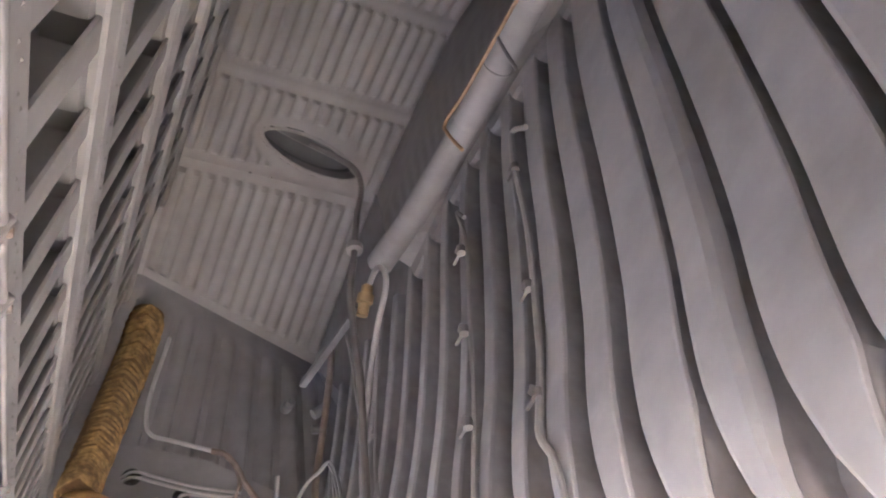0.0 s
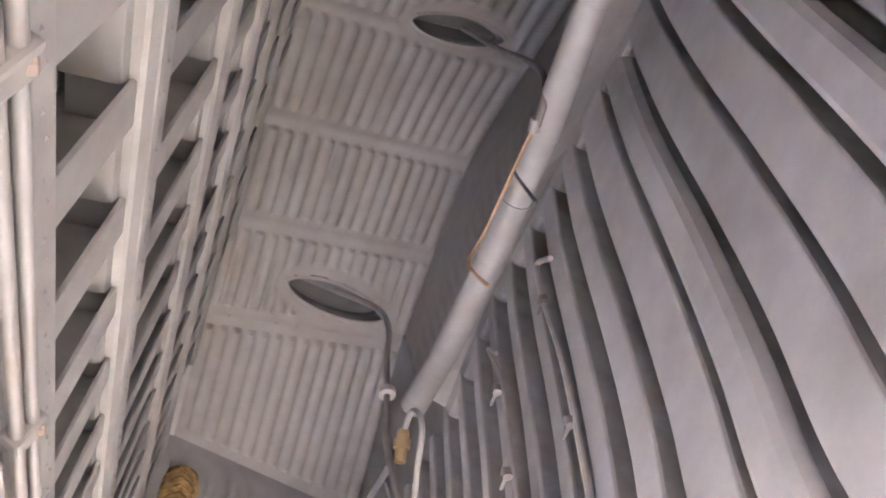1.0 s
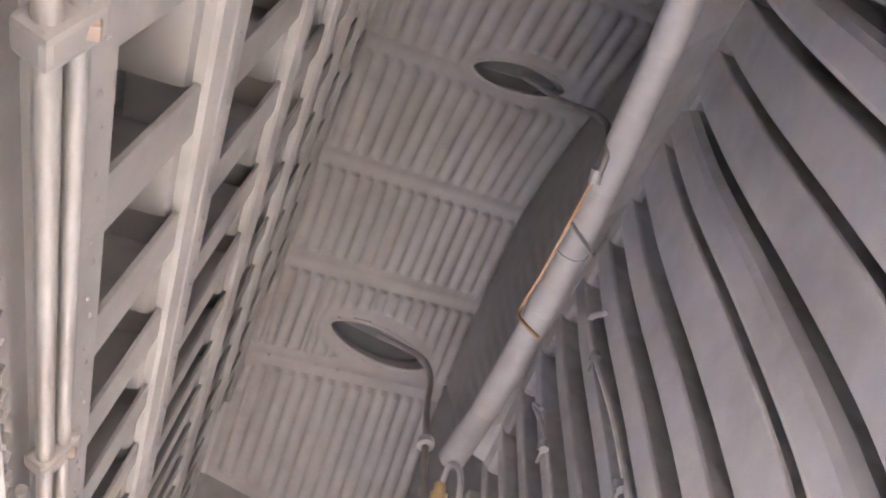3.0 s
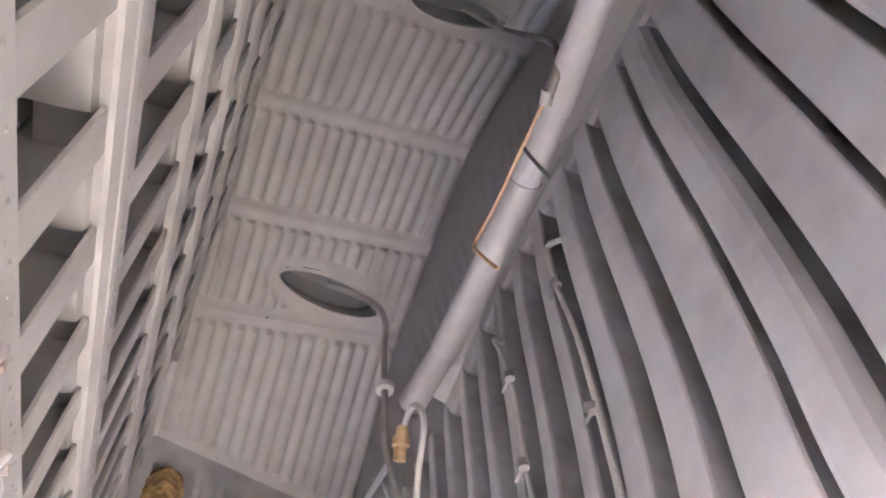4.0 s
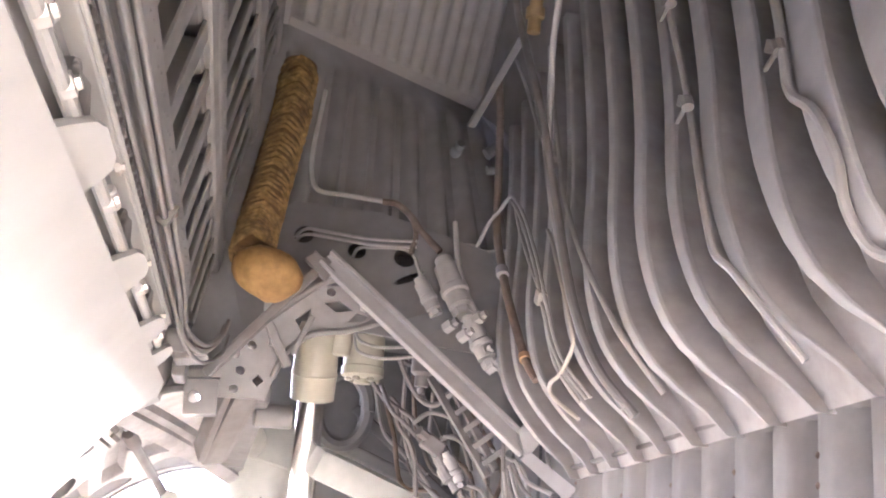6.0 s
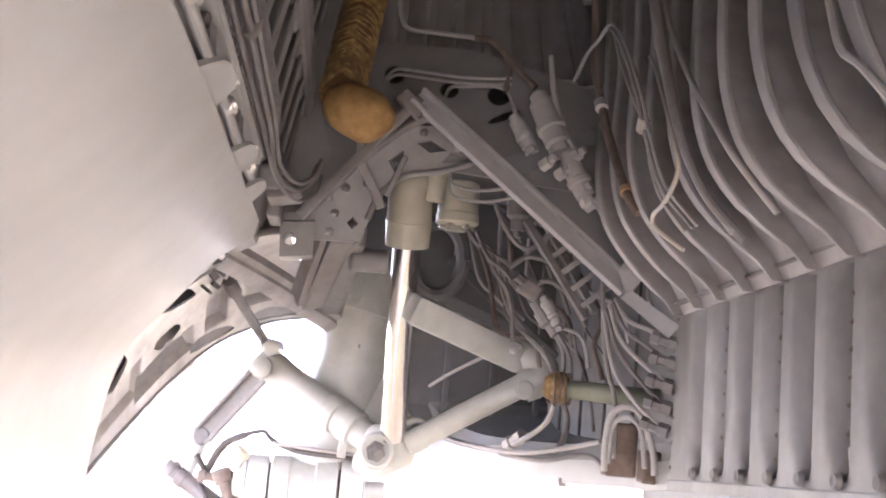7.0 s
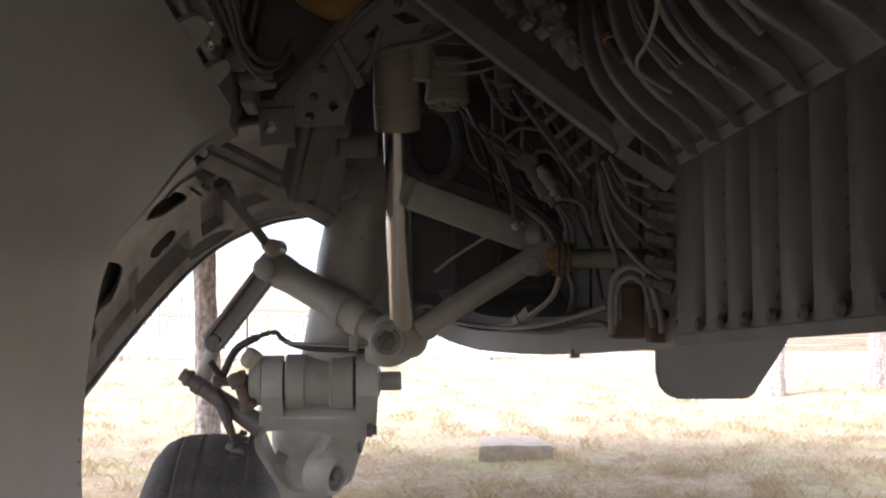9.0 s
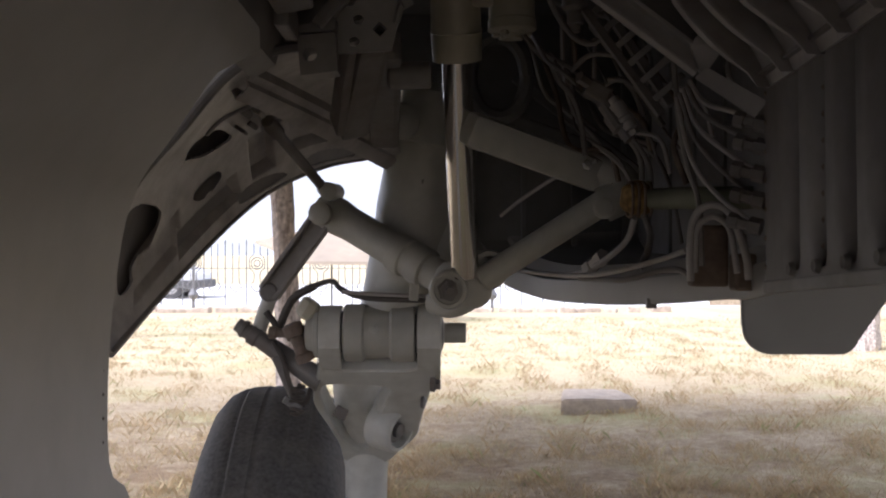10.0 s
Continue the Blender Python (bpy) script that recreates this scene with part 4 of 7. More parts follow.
# knuckle barrel with its parts along one pin
kx, ky, kz = -0.129, 1.335, 0.999
for name, x0, rows in (("left_barrel", -0.168, [(0, 0.022), (0.002, 0.026), (0.010, 0.026), (0.011, 0.031), (0.0165, 0.032), (0.017, 0.029)]),
                       ("middle_barrel", -0.1195, [(0, 0.034), (0.002, 0.0368), (0.024, 0.0368), (0.0255, 0.0345), (0.0265, 0.0325), (0.058, 0.0325), (0.0595, 0.0345), (0.061, 0.0368), (0.0885, 0.0368), (0.0902, 0.034)]),
                       ("right_barrel", 0.002, [(0, 0.030), (0.001, 0.0300), (0.004, 0.0175), (0.006, 0.0130), (0.032, 0.0130), (0.0335, 0.0115), (0.0335, 0.0070), (0.030, 0.0065)])):
    bm = bmesh.new()
    turned(bm, (x0, ky, kz), (1, 0, 0), rows, 36)
    ob = part(name, bm, LEG, gear, smooth=True)
    if name == "middle_barrel":
        bm = bmesh.new()
        turned(bm, (-0.080, ky - 0.031, kz + 0.008), (0, -1, 0.1), [(0, 0.0065), (0.003, 0.0065), (0.0036, 0.005), (0.0036, 0.0025), (0.0045, 0.002)], 16)
        part("plug", bm, LEG, ob, smooth=True)
# Pin core coloured dark to give the barrel gaps their shade.
rod("pin", (-0.160, ky, kz), (0.006, ky, kz), 0.026, GREY_DARK, gear)
rod("end_knob", (-0.176, ky, kz + 0.003), (-0.148, ky, kz), 0.016, GREY_FIT, gear, "", [(0, 0.006), (0.001, 0.008), (0.01, 0.008), (0.011, 0.017), (0.016, 0.019), (0.022, 0.019), (0.024, 0.024), (0.028, 0.024)])
bm = bmesh.new()
turned(bm, (-0.172, ky - 0.012, kz + 0.020), (0.55, 0, 0.83), [(0, 0.008), (0.003, 0.012), (0.008, 0.0135), (0.022, 0.0135), (0.026, 0.010), (0.027, 0.004)], 8)
part("valve_cap", bm, CREAM, gear, "cream eight-sided valve cap")
# fork: one thick slanting casting with a window, below the pin
def on_fork(x, z):
    return V((x, 1.343 + (0.945 - z) * 1.19, z))


FORK_N = V((0, 0.643, 0.766))
bm = bmesh.new()
outline = curve_points([on_fork(x, z) for x, z in ((-0.150, 0.955), (-0.120, 0.950), (-0.080, 0.950), (-0.040, 0.950), (-0.004, 0.957), (-0.009, 0.923), (-0.023, 0.874), (-0.031, 0.844), (-0.054, 0.819), (-0.074, 0.798), (-0.104, 0.792), (-0.134, 0.799), (-0.139, 0.828), (-0.153, 0.865), (-0.166, 0.898), (-0.163, 0.925))], 4)
window = curve_points([on_fork(x, z) for x, z in ((-0.156, 0.916), (-0.145, 0.928), (-0.098, 0.928), (-0.064, 0.923), (-0.067, 0.906), (-0.087, 0.874), (-0.096, 0.844), (-0.100, 0.822), (-0.114, 0.821), (-0.130, 0.832), (-0.144, 0.862), (-0.152, 0.892))], 3)
plate(bm, outline, FORK_N * 0.036, [window])
bmesh.ops.bevel(bm, geom=[e for e in bm.edges if len(e.link_faces) == 2 and e.calc_face_angle(0) > 1.0], offset=0.006, segments=3, affect="EDGES", clamp_overlap=True)
fork = part("fork", bm, FORK_LIT, gear, smooth=True)
# cheeks that rise round the pin, outside and between the barrels
for x0, x1, r in ((-0.150, -0.1225, 0.0350), (-0.0262, 0.003, 0.0372)):
    bm = bmesh.new()
    plate(bm, [V((x0, ky + r * math.cos(a), kz + r * math.sin(a))) for a in [math.pi * (1.0 * k / 16) for k in range(17)]] + [V((x0, ky - r * 0.97, 0.982)), V((x0, 1.318, 0.962)), V((x0, 1.3445, 0.947)), V((x0, 1.385, 0.930))], (x1 - x0, 0, 0))
    bmesh.ops.bevel(bm, geom=[e for e in bm.edges if len(e.link_faces) == 2 and e.calc_face_angle(0) > 1.0], offset=0.003, segments=2, affect="EDGES", clamp_overlap=True)
    part("cheek", bm, FORK_LIT, fork, smooth=True)
# big inner barrel seen through the window, and its banded foot
rod("inner_barrel", (-0.108, 1.4270, 1.004), (-0.1135, 1.5270, 0.840), 0.038, LEG_LIT, fork, "enamelled inner barrel, pale with ground light in its colour", [(0, 0.032), (0.004, 0.0370), (0.060, 0.0380), (0.0605, 0.0362), (0.0625, 0.0362), (0.063, 0.0380), (0.115, 0.0378), (0.140, 0.036), (0.165, 0.033), (0.19, 0.030)], 40)
bm = bmesh.new()
axis = V((0.80, -0.56, -0.22)).normalized()
at = V((-0.050, 1.430, 0.857)) - axis * 0.039
turned(bm, at, axis, [(0, 0.034), (0.026, 0.0335), (0.036, 0.031), (0.039, 0.028), (0.0395, 0.0235), (0.026, 0.0225), (0.025, 0.001)], 32)
boss = part("pin_boss", bm, FORK_LIT, fork, smooth=True)
# Nut fills the socket; its dark grey carries the shade inside the boss.
bm = bmesh.new()
turned(bm, at + axis * 0.024, axis, [(0, 0.0195), (0.006, 0.0195), (0.007, 0.0165), (0.0072, 0.0105), (0.013, 0.010), (0.014, 0.006), (0.014, 0.001)], 12)
part("pin_nut", bm, GREY_FIT, boss, "dark grey pin nut, its tone standing for socket shade")
bm = bmesh.new()
turned(bm, (-0.010, 1.352, 0.931), (1, -0.1, 0), [(0, 0.0105), (0.006, 0.0105), (0.007, 0.0075), (0.013, 0.0070)], 6)
turned(bm, (-0.022, 1.372, 0.905), (1, -0.2, 0), [(0, 0.008), (0.004, 0.008), (0.006, 0.004)], 10)
part("bolt", bm, GREY_FIT, fork)
bm = bmesh.new()
block(bm, on_fork(-0.132, 0.884) + V((0, 0.004, 0)), (0.018, 0.005, 0.016), Matrix.Rotation(0.5, 3, "Y"), 0.001)
part("data_plate", bm, GREY_FIT, fork, "small worn metal data plate")
lower = rod("lower_leg", (-0.1045, 1.53, 0.835), (-0.112, 1.59, 0.40), 0.032, FORK_LIT, gear, "grey enamelled lower leg, lightened for ground light", [(0, 0.020), (0.015, 0.031), (0.04, 0.033), (0.05, 0.031), (0.10, 0.0305), (0.102, 0.0315), (0.106, 0.0315), (0.108, 0.0305), (0.45, 0.0305)], 32)
# cross arm with collars, and the eye at the foot of the jack
rod("cross_arm", (-0.150, 1.345, 1.160), (0.012, 1.253, 1.066), 0.021, LEG, gear, "", [(0, 0.018), (0.004, 0.023), (0.03, 0.024), (0.05, 0.0215), (0.125, 0.0215), (0.128, 0.025), (0.145, 0.025), (0.147, 0.022), (0.155, 0.022), (0.157, 0.0245), (0.176, 0.0245), (0.178, 0.020), (0.20, 0.020)], 28)
bm = bmesh.new()
bmesh.ops.create_uvsphere(bm, u_segments=28, v_segments=18, radius=1, matrix=Matrix.Translation((0.030, 1.232, 1.064)) @ Matrix.Rotation(0.5, 4, "Y") @ Matrix.Diagonal((0.036, 0.030, 0.027, 1)))
turned(bm, (0.016, 1.235, 1.060), (-0.12, -1, -0.05), [(0, 0.024), (0.030, 0.0235), (0.036, 0.021), (0.0365, 0.017), (0.031, 0.0165), (0.030, 0.004)], 28)
turned(bm, (0.052, 1.245, 1.080), (0.22, -0.97, 0.04), [(-0.01, 0.024), (0.030, 0.0235), (0.034, 0.0215), (0.0345, 0.0165), (0.020, 0.0155), (0.019, 0.003)], 28)
sweep(bm, [(0.045, 1.235, 1.070), (0.036, 1.232, 1.050), (0.016, 1.235, 1.040), (-0.006, 1.25, 1.044)], 0.016, 14)
part("eye_lug", bm, LEG, gear, smooth=True)
bm = bmesh.new()
turned(bm, (0.0125, 1.204, 1.058), (0.05, -1, -0.05), [(-0.004, 0.0140), (0.0, 0.0140), (0.001, 0.0105), (0.010, 0.0105), (0.011, 0.0055), (0.017, 0.0050)], 6)
part("castle_nut", bm, GREY_FIT, gear)
bm = bmesh.new()
turned(bm, (-0.146, 1.31, 1.150), (0.2, 1, 0), [(-0.012, 0.010), (-0.010, 0.0145), (0.03, 0.0145), (0.032, 0.010)], 18)
turned(bm, (-0.136, 1.315, 1.178), (0.2, 1, 0), [(-0.01, 0.008), (-0.008, 0.0115), (0.026, 0.0115), (0.028, 0.008)], 18)
part("arm_lug", bm, LEG, gear, smooth=True)
bm = bmesh.new()
beam(bm, (-0.026, 1.262, 1.088), (-0.030, 1.27, 1.043), 0.012, 0.008, (0, 1, 0), 0.002)
part("bracket", bm, LEG, gear)
# channel link
a, b = V((-0.138, 1.325, 1.155)), V((-0.222, 1.378, 1.048))
d = (b - a).normalized()
sd = d.cross(V((0, -1, 0.2))).normalized()
fr = V((0, -1, 0.2)).normalized()
bm = bmesh.new()
beam(bm, a, b, 0.024, 0.006, fr, 0.001)
for k in (-1, 1):
    beam(bm, a + sd * 0.012 * k + fr * 0.004, b + sd * 0.012 * k + fr * 0.004, 0.006, 0.016, fr, 0.0015)
turned(bm, b + fr * 0.012, -fr, [(0, 0.010), (0.002, 0.0125), (0.022, 0.0125), (0.024, 0.010)], 18)
part("link", bm, GREY_FIT, gear)
rod("link_end", (-0.217, 1.38, 1.058), (-0.238, 1.386, 0.996), 0.010, LEG, gear)
rod("torque_arm", (-0.266, 1.385, 1.007), (-0.160, 1.37, 0.938), 0.013, GREY_FIT, gear, "", [(0, 0.006), (0.001, 0.0095), (0.008, 0.0095), (0.009, 0.012), (0.014, 0.0125), (0.016, 0.0105), (0.022, 0.0105), (0.023, 0.0135), (0.034, 0.0135), (0.036, 0.0115), (0.09, 0.0135), (0.137, 0.016)])
rod("fairing_rod", (-0.188, 1.15, 1.246), (-0.142, 1.338, 1.178), 0.0065, GREY_FIT, gear, "", [(0, 0.007), (0.010, 0.009), (0.030, 0.009), (0.036, 0.006), (0.185, 0.0065), (0.190, 0.009), (0.205, 0.009)])
bm = bmesh.new()
beam(bm, (-0.212, 1.362, 0.966), (-0.184, 1.362, 0.905), 0.011, 0.010, (0, -1, 0.2), 0.002)
beam(bm, (-0.200, 1.356, 0.912), (-0.178, 1.356, 0.898), 0.010, 0.012, (0, -1, 0.2), 0.002)
part("drop_bracket", bm, GREY_FIT, gear)
rod("pin_lever", (-0.186, 1.322, 1.012), (-0.166, 1.325, 0.962), 0.011, RUST, gear, "rust-stained lever", [(0, 0.008), (0.002, 0.013), (0.016, 0.013), (0.018, 0.0085), (0.040, 0.0095), (0.042, 0.012), (0.052, 0.012), (0.053, 0.008)])
rod("grease_union", (-0.216, 1.33, 1.000), (-0.176, 1.332, 0.998), 0.008, RUST, gear, "", [(0, 0.005), (0.001, 0.008), (0.010, 0.008), (0.011, 0.006), (0.024, 0.006), (0.025, 0.0105), (0.038, 0.0105), (0.039, 0.007)])
# stays to the right and their yoke
bm = bmesh.new()
beam(bm, (0.030, 1.125, 1.236), (0.185, 1.19, 1.188), 0.036, 0.038, (0, -0.3, 1), 0.010)
part("upper_stay", bm, LEG, gear, smooth=True)
rod("lower_stay", (0.050, 1.215, 1.070), (0.195, 1.178, 1.163), 0.0145, LEG, gear)
bm = bmesh.new()
sweep(bm, [(0.165, 1.19, 1.197), (0.195, 1.185, 1.190), (0.208, 1.178, 1.178), (0.204, 1.176, 1.165), (0.185, 1.18, 1.155)], 0.021, 14)
part("yoke", bm, LEG, gear, smooth=True)
bm = bmesh.new()
turned(bm, (0.165, 1.155, 1.198), (0, -1, 0.1), [(0, 0.006), (0.004, 0.006), (0.005, 0.003)], 6)
part("bolt", bm, STEEL, gear)
bm = bmesh.new()
turned(bm, (0.183, 1.155, 1.150), (0, -1, 0.1), [(0, 0.012), (0.004, 0.012), (0.005, 0.009)], 18)
part("pin_cap", bm, LEG, gear)


def hose(name, pts, r, mat, parent=None, label="", category="pipe", group="", segs=8):
    bm = bmesh.new()
    sweep(bm, pts, r, segs, 5)
    ob = part(name, bm, mat, parent, "" if parent is None else label, smooth=True)
    if parent is None:
        tagged(ob, label, category, group)
    return ob


RUBBER_HOSE = material("black_hose_rubber", (0.05, 0.045, 0.042), 0.6, grain=90, vary=0.3, dirt=(0.14, 0.12, 0.1), dirt_amount=0.5)
hose("brake_hose", [(-0.210, 1.372, 1.000), (-0.191, 1.36, 1.038), (-0.168, 1.35, 1.054), (-0.137, 1.34, 1.065), (-0.122, 1.32, 1.055), (-0.09, 1.3, 1.045), (-0.012, 1.272, 1.043)], lambda t: 0.0055 if t < 0.4 else 0.0036, RUBBER_HOSE, gear, "dark braided hose")
hose("brake_hose", [(-0.120, 1.31, 1.052), (-0.08, 1.29, 1.050), (-0.02, 1.272, 1.048), (0.002, 1.26, 1.048)], 0.0025, PIPE, gear)
hose("brake_hose", [(-0.214, 1.36, 0.986), (-0.201, 1.355, 0.963), (-0.194, 1.355, 0.937), (-0.185, 1.355, 0.908), (-0.172, 1.36, 0.908), (-0.165, 1.37, 0.93)], 0.0035, RUBBER_HOSE, gear)
hose("brake_hose", [(-0.225, 1.37, 1.024), (-0.209, 1.367, 1.003), (-0.197, 1.363, 0.997), (-0.176, 1.345, 1.000)], 0.0045, RUBBER_HOSE, gear)
hose("wire_tangle", [V((-0.182 + 0.010 * math.sin(k * 2.1), 1.353 + 0.004 * math.cos(k * 1.3), 0.930 - 0.0026 * k)) for k in range(16)], 0.0024, RUBBER_HOSE, gear)

# wheel: tyre with tread grooves, rim
wheel = new("wheel")
wheel.parent = gear
W0, WA = V((-0.403, 1.80, 0.437)), V((1, 0.06, -0.05)).normalized()
prof = [(-0.118, 0.225), (-0.120, 0.26), (-0.122, 0.31), (-0.118, 0.36), (-0.106, 0.395), (-0.088, 0.418), (-0.066, 0.430), (-0.063, 0.4300), (-0.058, 0.4305), (-0.055, 0.433), (-0.026, 0.4365), (-0.023, 0.4350), (-0.018, 0.4352), (-0.015, 0.437), (0.015, 0.437), (0.018, 0.4352), (0.023, 0.4350), (0.026, 0.4365), (0.055, 0.433), (0.058, 0.4305), (0.063, 0.4300), (0.066, 0.430), (0.088, 0.418), (0.106, 0.395), (0.118, 0.36), (0.122, 0.31), (0.120, 0.26), (0.118, 0.225)]
W0 = W0 + WA * 0.115
bm = bmesh.new()
turned(bm, W0, WA, prof, 96)
part("tyre", bm, RUBBER, wheel, "black ribbed rubber tyre", smooth=True)
bm = bmesh.new()
turned(bm, W0, WA, [(-0.125, 0.05), (-0.13, 0.08), (-0.11, 0.16), (-0.12, 0.228), (-0.124, 0.236), (0.124, 0.236), (0.12, 0.228), (0.10, 0.16), (0.13, 0.08), (0.14, 0.05)], 48)
part("rim", bm, LEG, wheel, "grey-green wheel rim", smooth=True)
bm = bmesh.new()
turned(bm, W0 + WA * 0.13, WA, [(0, 0.045), (0.05, 0.045), (0.08, 0.035), (0.12, 0.035)], 24)
part("axle", bm, LEG, wheel, smooth=True)

# ---- retraction jack ----
jack = thing("retraction_jack", (0, 0, 0), "chromed retraction jack with a cream enamelled cylinder", "hydraulic jack")
rod("piston_rod", (0.020, 1.128, 1.315), (0.031, 1.215, 1.072), 0.0165, CHROME, jack, "bright chromed piston rod", None, 40)
ax = (V((0.020, 1.128, 1.315)) - V((0.031, 1.215, 1.072))).normalized()
bm = bmesh.new()
turned(bm, V((0.0205, 1.128, 1.312)), ax, [(-0.004, 0.018), (-0.003, 0.0265), (0.026, 0.0275), (0.0275, 0.0285), (0.029, 0.0275), (0.03, 0.0272), (0.075, 0.026), (0.09, 0.022), (0.10, 0.012)], 32)
cyl = part("cylinder", bm, CREAM, jack, "cream enamelled cylinder", smooth=True)
rod("pipe_union", (0.044, 1.10, 1.36), (0.046, 1.09, 1.41), 0.014, CREAM, cyl)

# ---- bracket above the jack ----
bracket = thing("jack_bracket", (0, 0, 0), "grey cast bracket of arched plates and braces above the jack", "bracket")


def flat(points, y):
    return [V((x, y + 0.25 * (1.41 - z), z)) for x, z in points]


bm = bmesh.new()
plate(bm, flat([(-0.090, 1.300), (-0.045, 1.352), (0.0, 1.390), (0.022, 1.392), (0.062, 1.372), (0.066, 1.362), (0.030, 1.350), (-0.004, 1.342), (-0.026, 1.322), (-0.034, 1.300), (-0.040, 1.275), (-0.092, 1.272)], 0.865), (0, 0.007, 0),
      [flat([(-0.022, 1.354), (-0.008, 1.366), (-0.006, 1.356), (-0.014, 1.344)], 0.865), flat([(0.004, 1.374), (0.018, 1.378), (0.034, 1.370), (0.018, 1.366)], 0.865), flat([(0.038, 1.368), (0.050, 1.366), (0.046, 1.360), (0.030, 1.358)], 0.865), flat([(-0.056, 1.292), (-0.050, 1.298), (-0.044, 1.292), (-0.050, 1.286)], 0.865)])
part("arch_plate", bm, GREY_FIT, bracket)
bm = bmesh.new()
sweep(bm, flat([(-0.090, 1.302), (-0.045, 1.354), (0.0, 1.392), (0.022, 1.395), (0.066, 1.374)], 0.860), 0.0042, 8)
sweep(bm, flat([(0.066, 1.362), (0.030, 1.349), (-0.004, 1.341), (-0.027, 1.320), (-0.036, 1.296)], 0.860), 0.0032, 8)
part("flange", bm, GREY_FIT, bracket, smooth=True)
bm = bmesh.new()
beam(bm, (-0.100, 0.862, 1.288), (0.002, 0.846, 1.412), 0.010, 0.008, (0, -1, 0.2), 0.002)
part("strut", bm, GREY_FIT, bracket)
bm = bmesh.new()
beam(bm, (-0.048, 0.858, 1.345), (-0.024, 0.868, 1.305), 0.009, 0.006, (0, -1, 0), 0.0015)
beam(bm, (-0.006, 0.868, 1.358), (-0.020, 0.872, 1.318), 0.006, 0.006, (0, -1, 0), 0.0015)
part("brace", bm, GREY_FIT, bracket)
for p in ((-0.075, 1.315), (-0.068, 1.300), (-0.060, 1.325), (-0.030, 1.312), (-0.040, 1.330), (0.010, 1.385), (0.045, 1.374), (-0.072, 1.282)):
    bm = bmesh.new()
    turned(bm, flat([p], 0.866)[0], (0, -1, 0.25), [(0, 0.0048), (0.002, 0.0048), (0.0024, 0.003), (0.004, 0.003)], 6)
    part("bolt", bm, STEEL, bracket)
bm = bmesh.new()
turned(bm, (-0.048, 0.99, 1.268), (1, 0.1, 0.05), [(0, 0.010), (0.002, 0.013), (0.040, 0.013), (0.042, 0.010)], 20)
part("pivot_tube", bm, GREY_FIT, bracket, smooth=True)
bm = bmesh.new()
beam(bm, (-0.060, 0.945, 1.290), (-0.087, 1.05, 1.222), 0.030, 0.022, (0, -0.6, 1), 0.006)
beam(bm, (-0.080, 0.935, 1.290), (-0.100, 1.03, 1.225), 0.008, 0.026, (0, -0.6, 1), 0.002)
part("hinge_arm", bm, GREY_FIT, bracket)
bm = bmesh.new()
beam(bm, (-0.050, 0.96, 1.292), (-0.064, 1.245, 1.238), 0.034, 0.030, (0, -0.2, 1), 0.007)
part("hinge_arm", bm, GREY_FIT, bracket)
bm = bmesh.new()
plate(bm, [(-0.119, 0.880, 1.284), (-0.087, 0.880, 1.287), (-0.085, 0.880, 1.254), (-0.116, 0.880, 1.250)], (0, 0.03, 0), [oval((-0.108, 0.880, 1.268), (1, 0, 0), (0, 0, 1), 0.006, 0.006, 12)])
plate(bm, [(-0.120, 0.880, 1.292), (-0.086, 0.880, 1.297), (-0.086, 0.880, 1.289), (-0.120, 0.880, 1.285)], (0, 0.05, 0))
part("hinge_box", bm, GREY_FIT, bracket)

# channel beam from the bracket to the right wall
bm = bmesh.new()
a, b = V((-0.002, 0.846, 1.412)), V((0.206, 0.818, 1.246))
d = (b - a).normalized()
fr = V((0, -1, 0.15)).normalized()
sd = d.cross(fr).normalized()
beam(bm, a, b, 0.017, 0.003, fr, 0.0006)
for k in (-1, 1):
    beam(bm, a + sd * 0.008 * k + fr * 0.004, b + sd * 0.008 * k + fr * 0.004, 0.0035, 0.011, fr, 0.001)
brace = thing("brace_beam", (0, 0, 0), "grey channel brace running down to the bay wall", "beam")
part("channel", bm, GREY, brace)
bm = bmesh.new()
plate(bm, [(0.196, 0.812, 1.262), (0.214, 0.806, 1.285), (0.222, 0.80, 1.262), (0.205, 0.81, 1.236)], (0, 0.004, 0))
part("gusset", bm, GREY, brace)
bm = bmesh.new()
plate(bm, [(0.085, 0.86, 1.365), (0.17, 0.845, 1.40), (0.225, 0.83, 1.33), (0.215, 0.825, 1.255)], (0, 0.004, 0))
part("web_sheet", bm, GREY_DARK, brace)
for p, q in (((-0.006, 0.846, 1.404), (0.012, 0.843, 1.396)),):
    bm = bmesh.new()
    block(bm, p, (0.03, 0.014, 0.014), Matrix.Rotation(0.7, 3, "Y"), 0.003)
    part("end_fitting", bm, GREY_FIT, brace)

# ---- wrapped duct ----
duct = thing("air_duct", (0, 0, 0), "ochre cloth-wrapped flexible duct with an elbow", "duct")
bm = bmesh.new()
DUCT = curve_points([(-0.050, 0.948, 1.656), (-0.053, 0.933, 1.598), (-0.062, 0.905, 1.523), (-0.069, 0.868, 1.455), (-0.074, 0.850, 1.415)], 24)
sweep(bm, DUCT, lambda t: 0.0195, 30, 1, False)
part("hose", bm, OCHRE_DARK, duct, smooth=True)
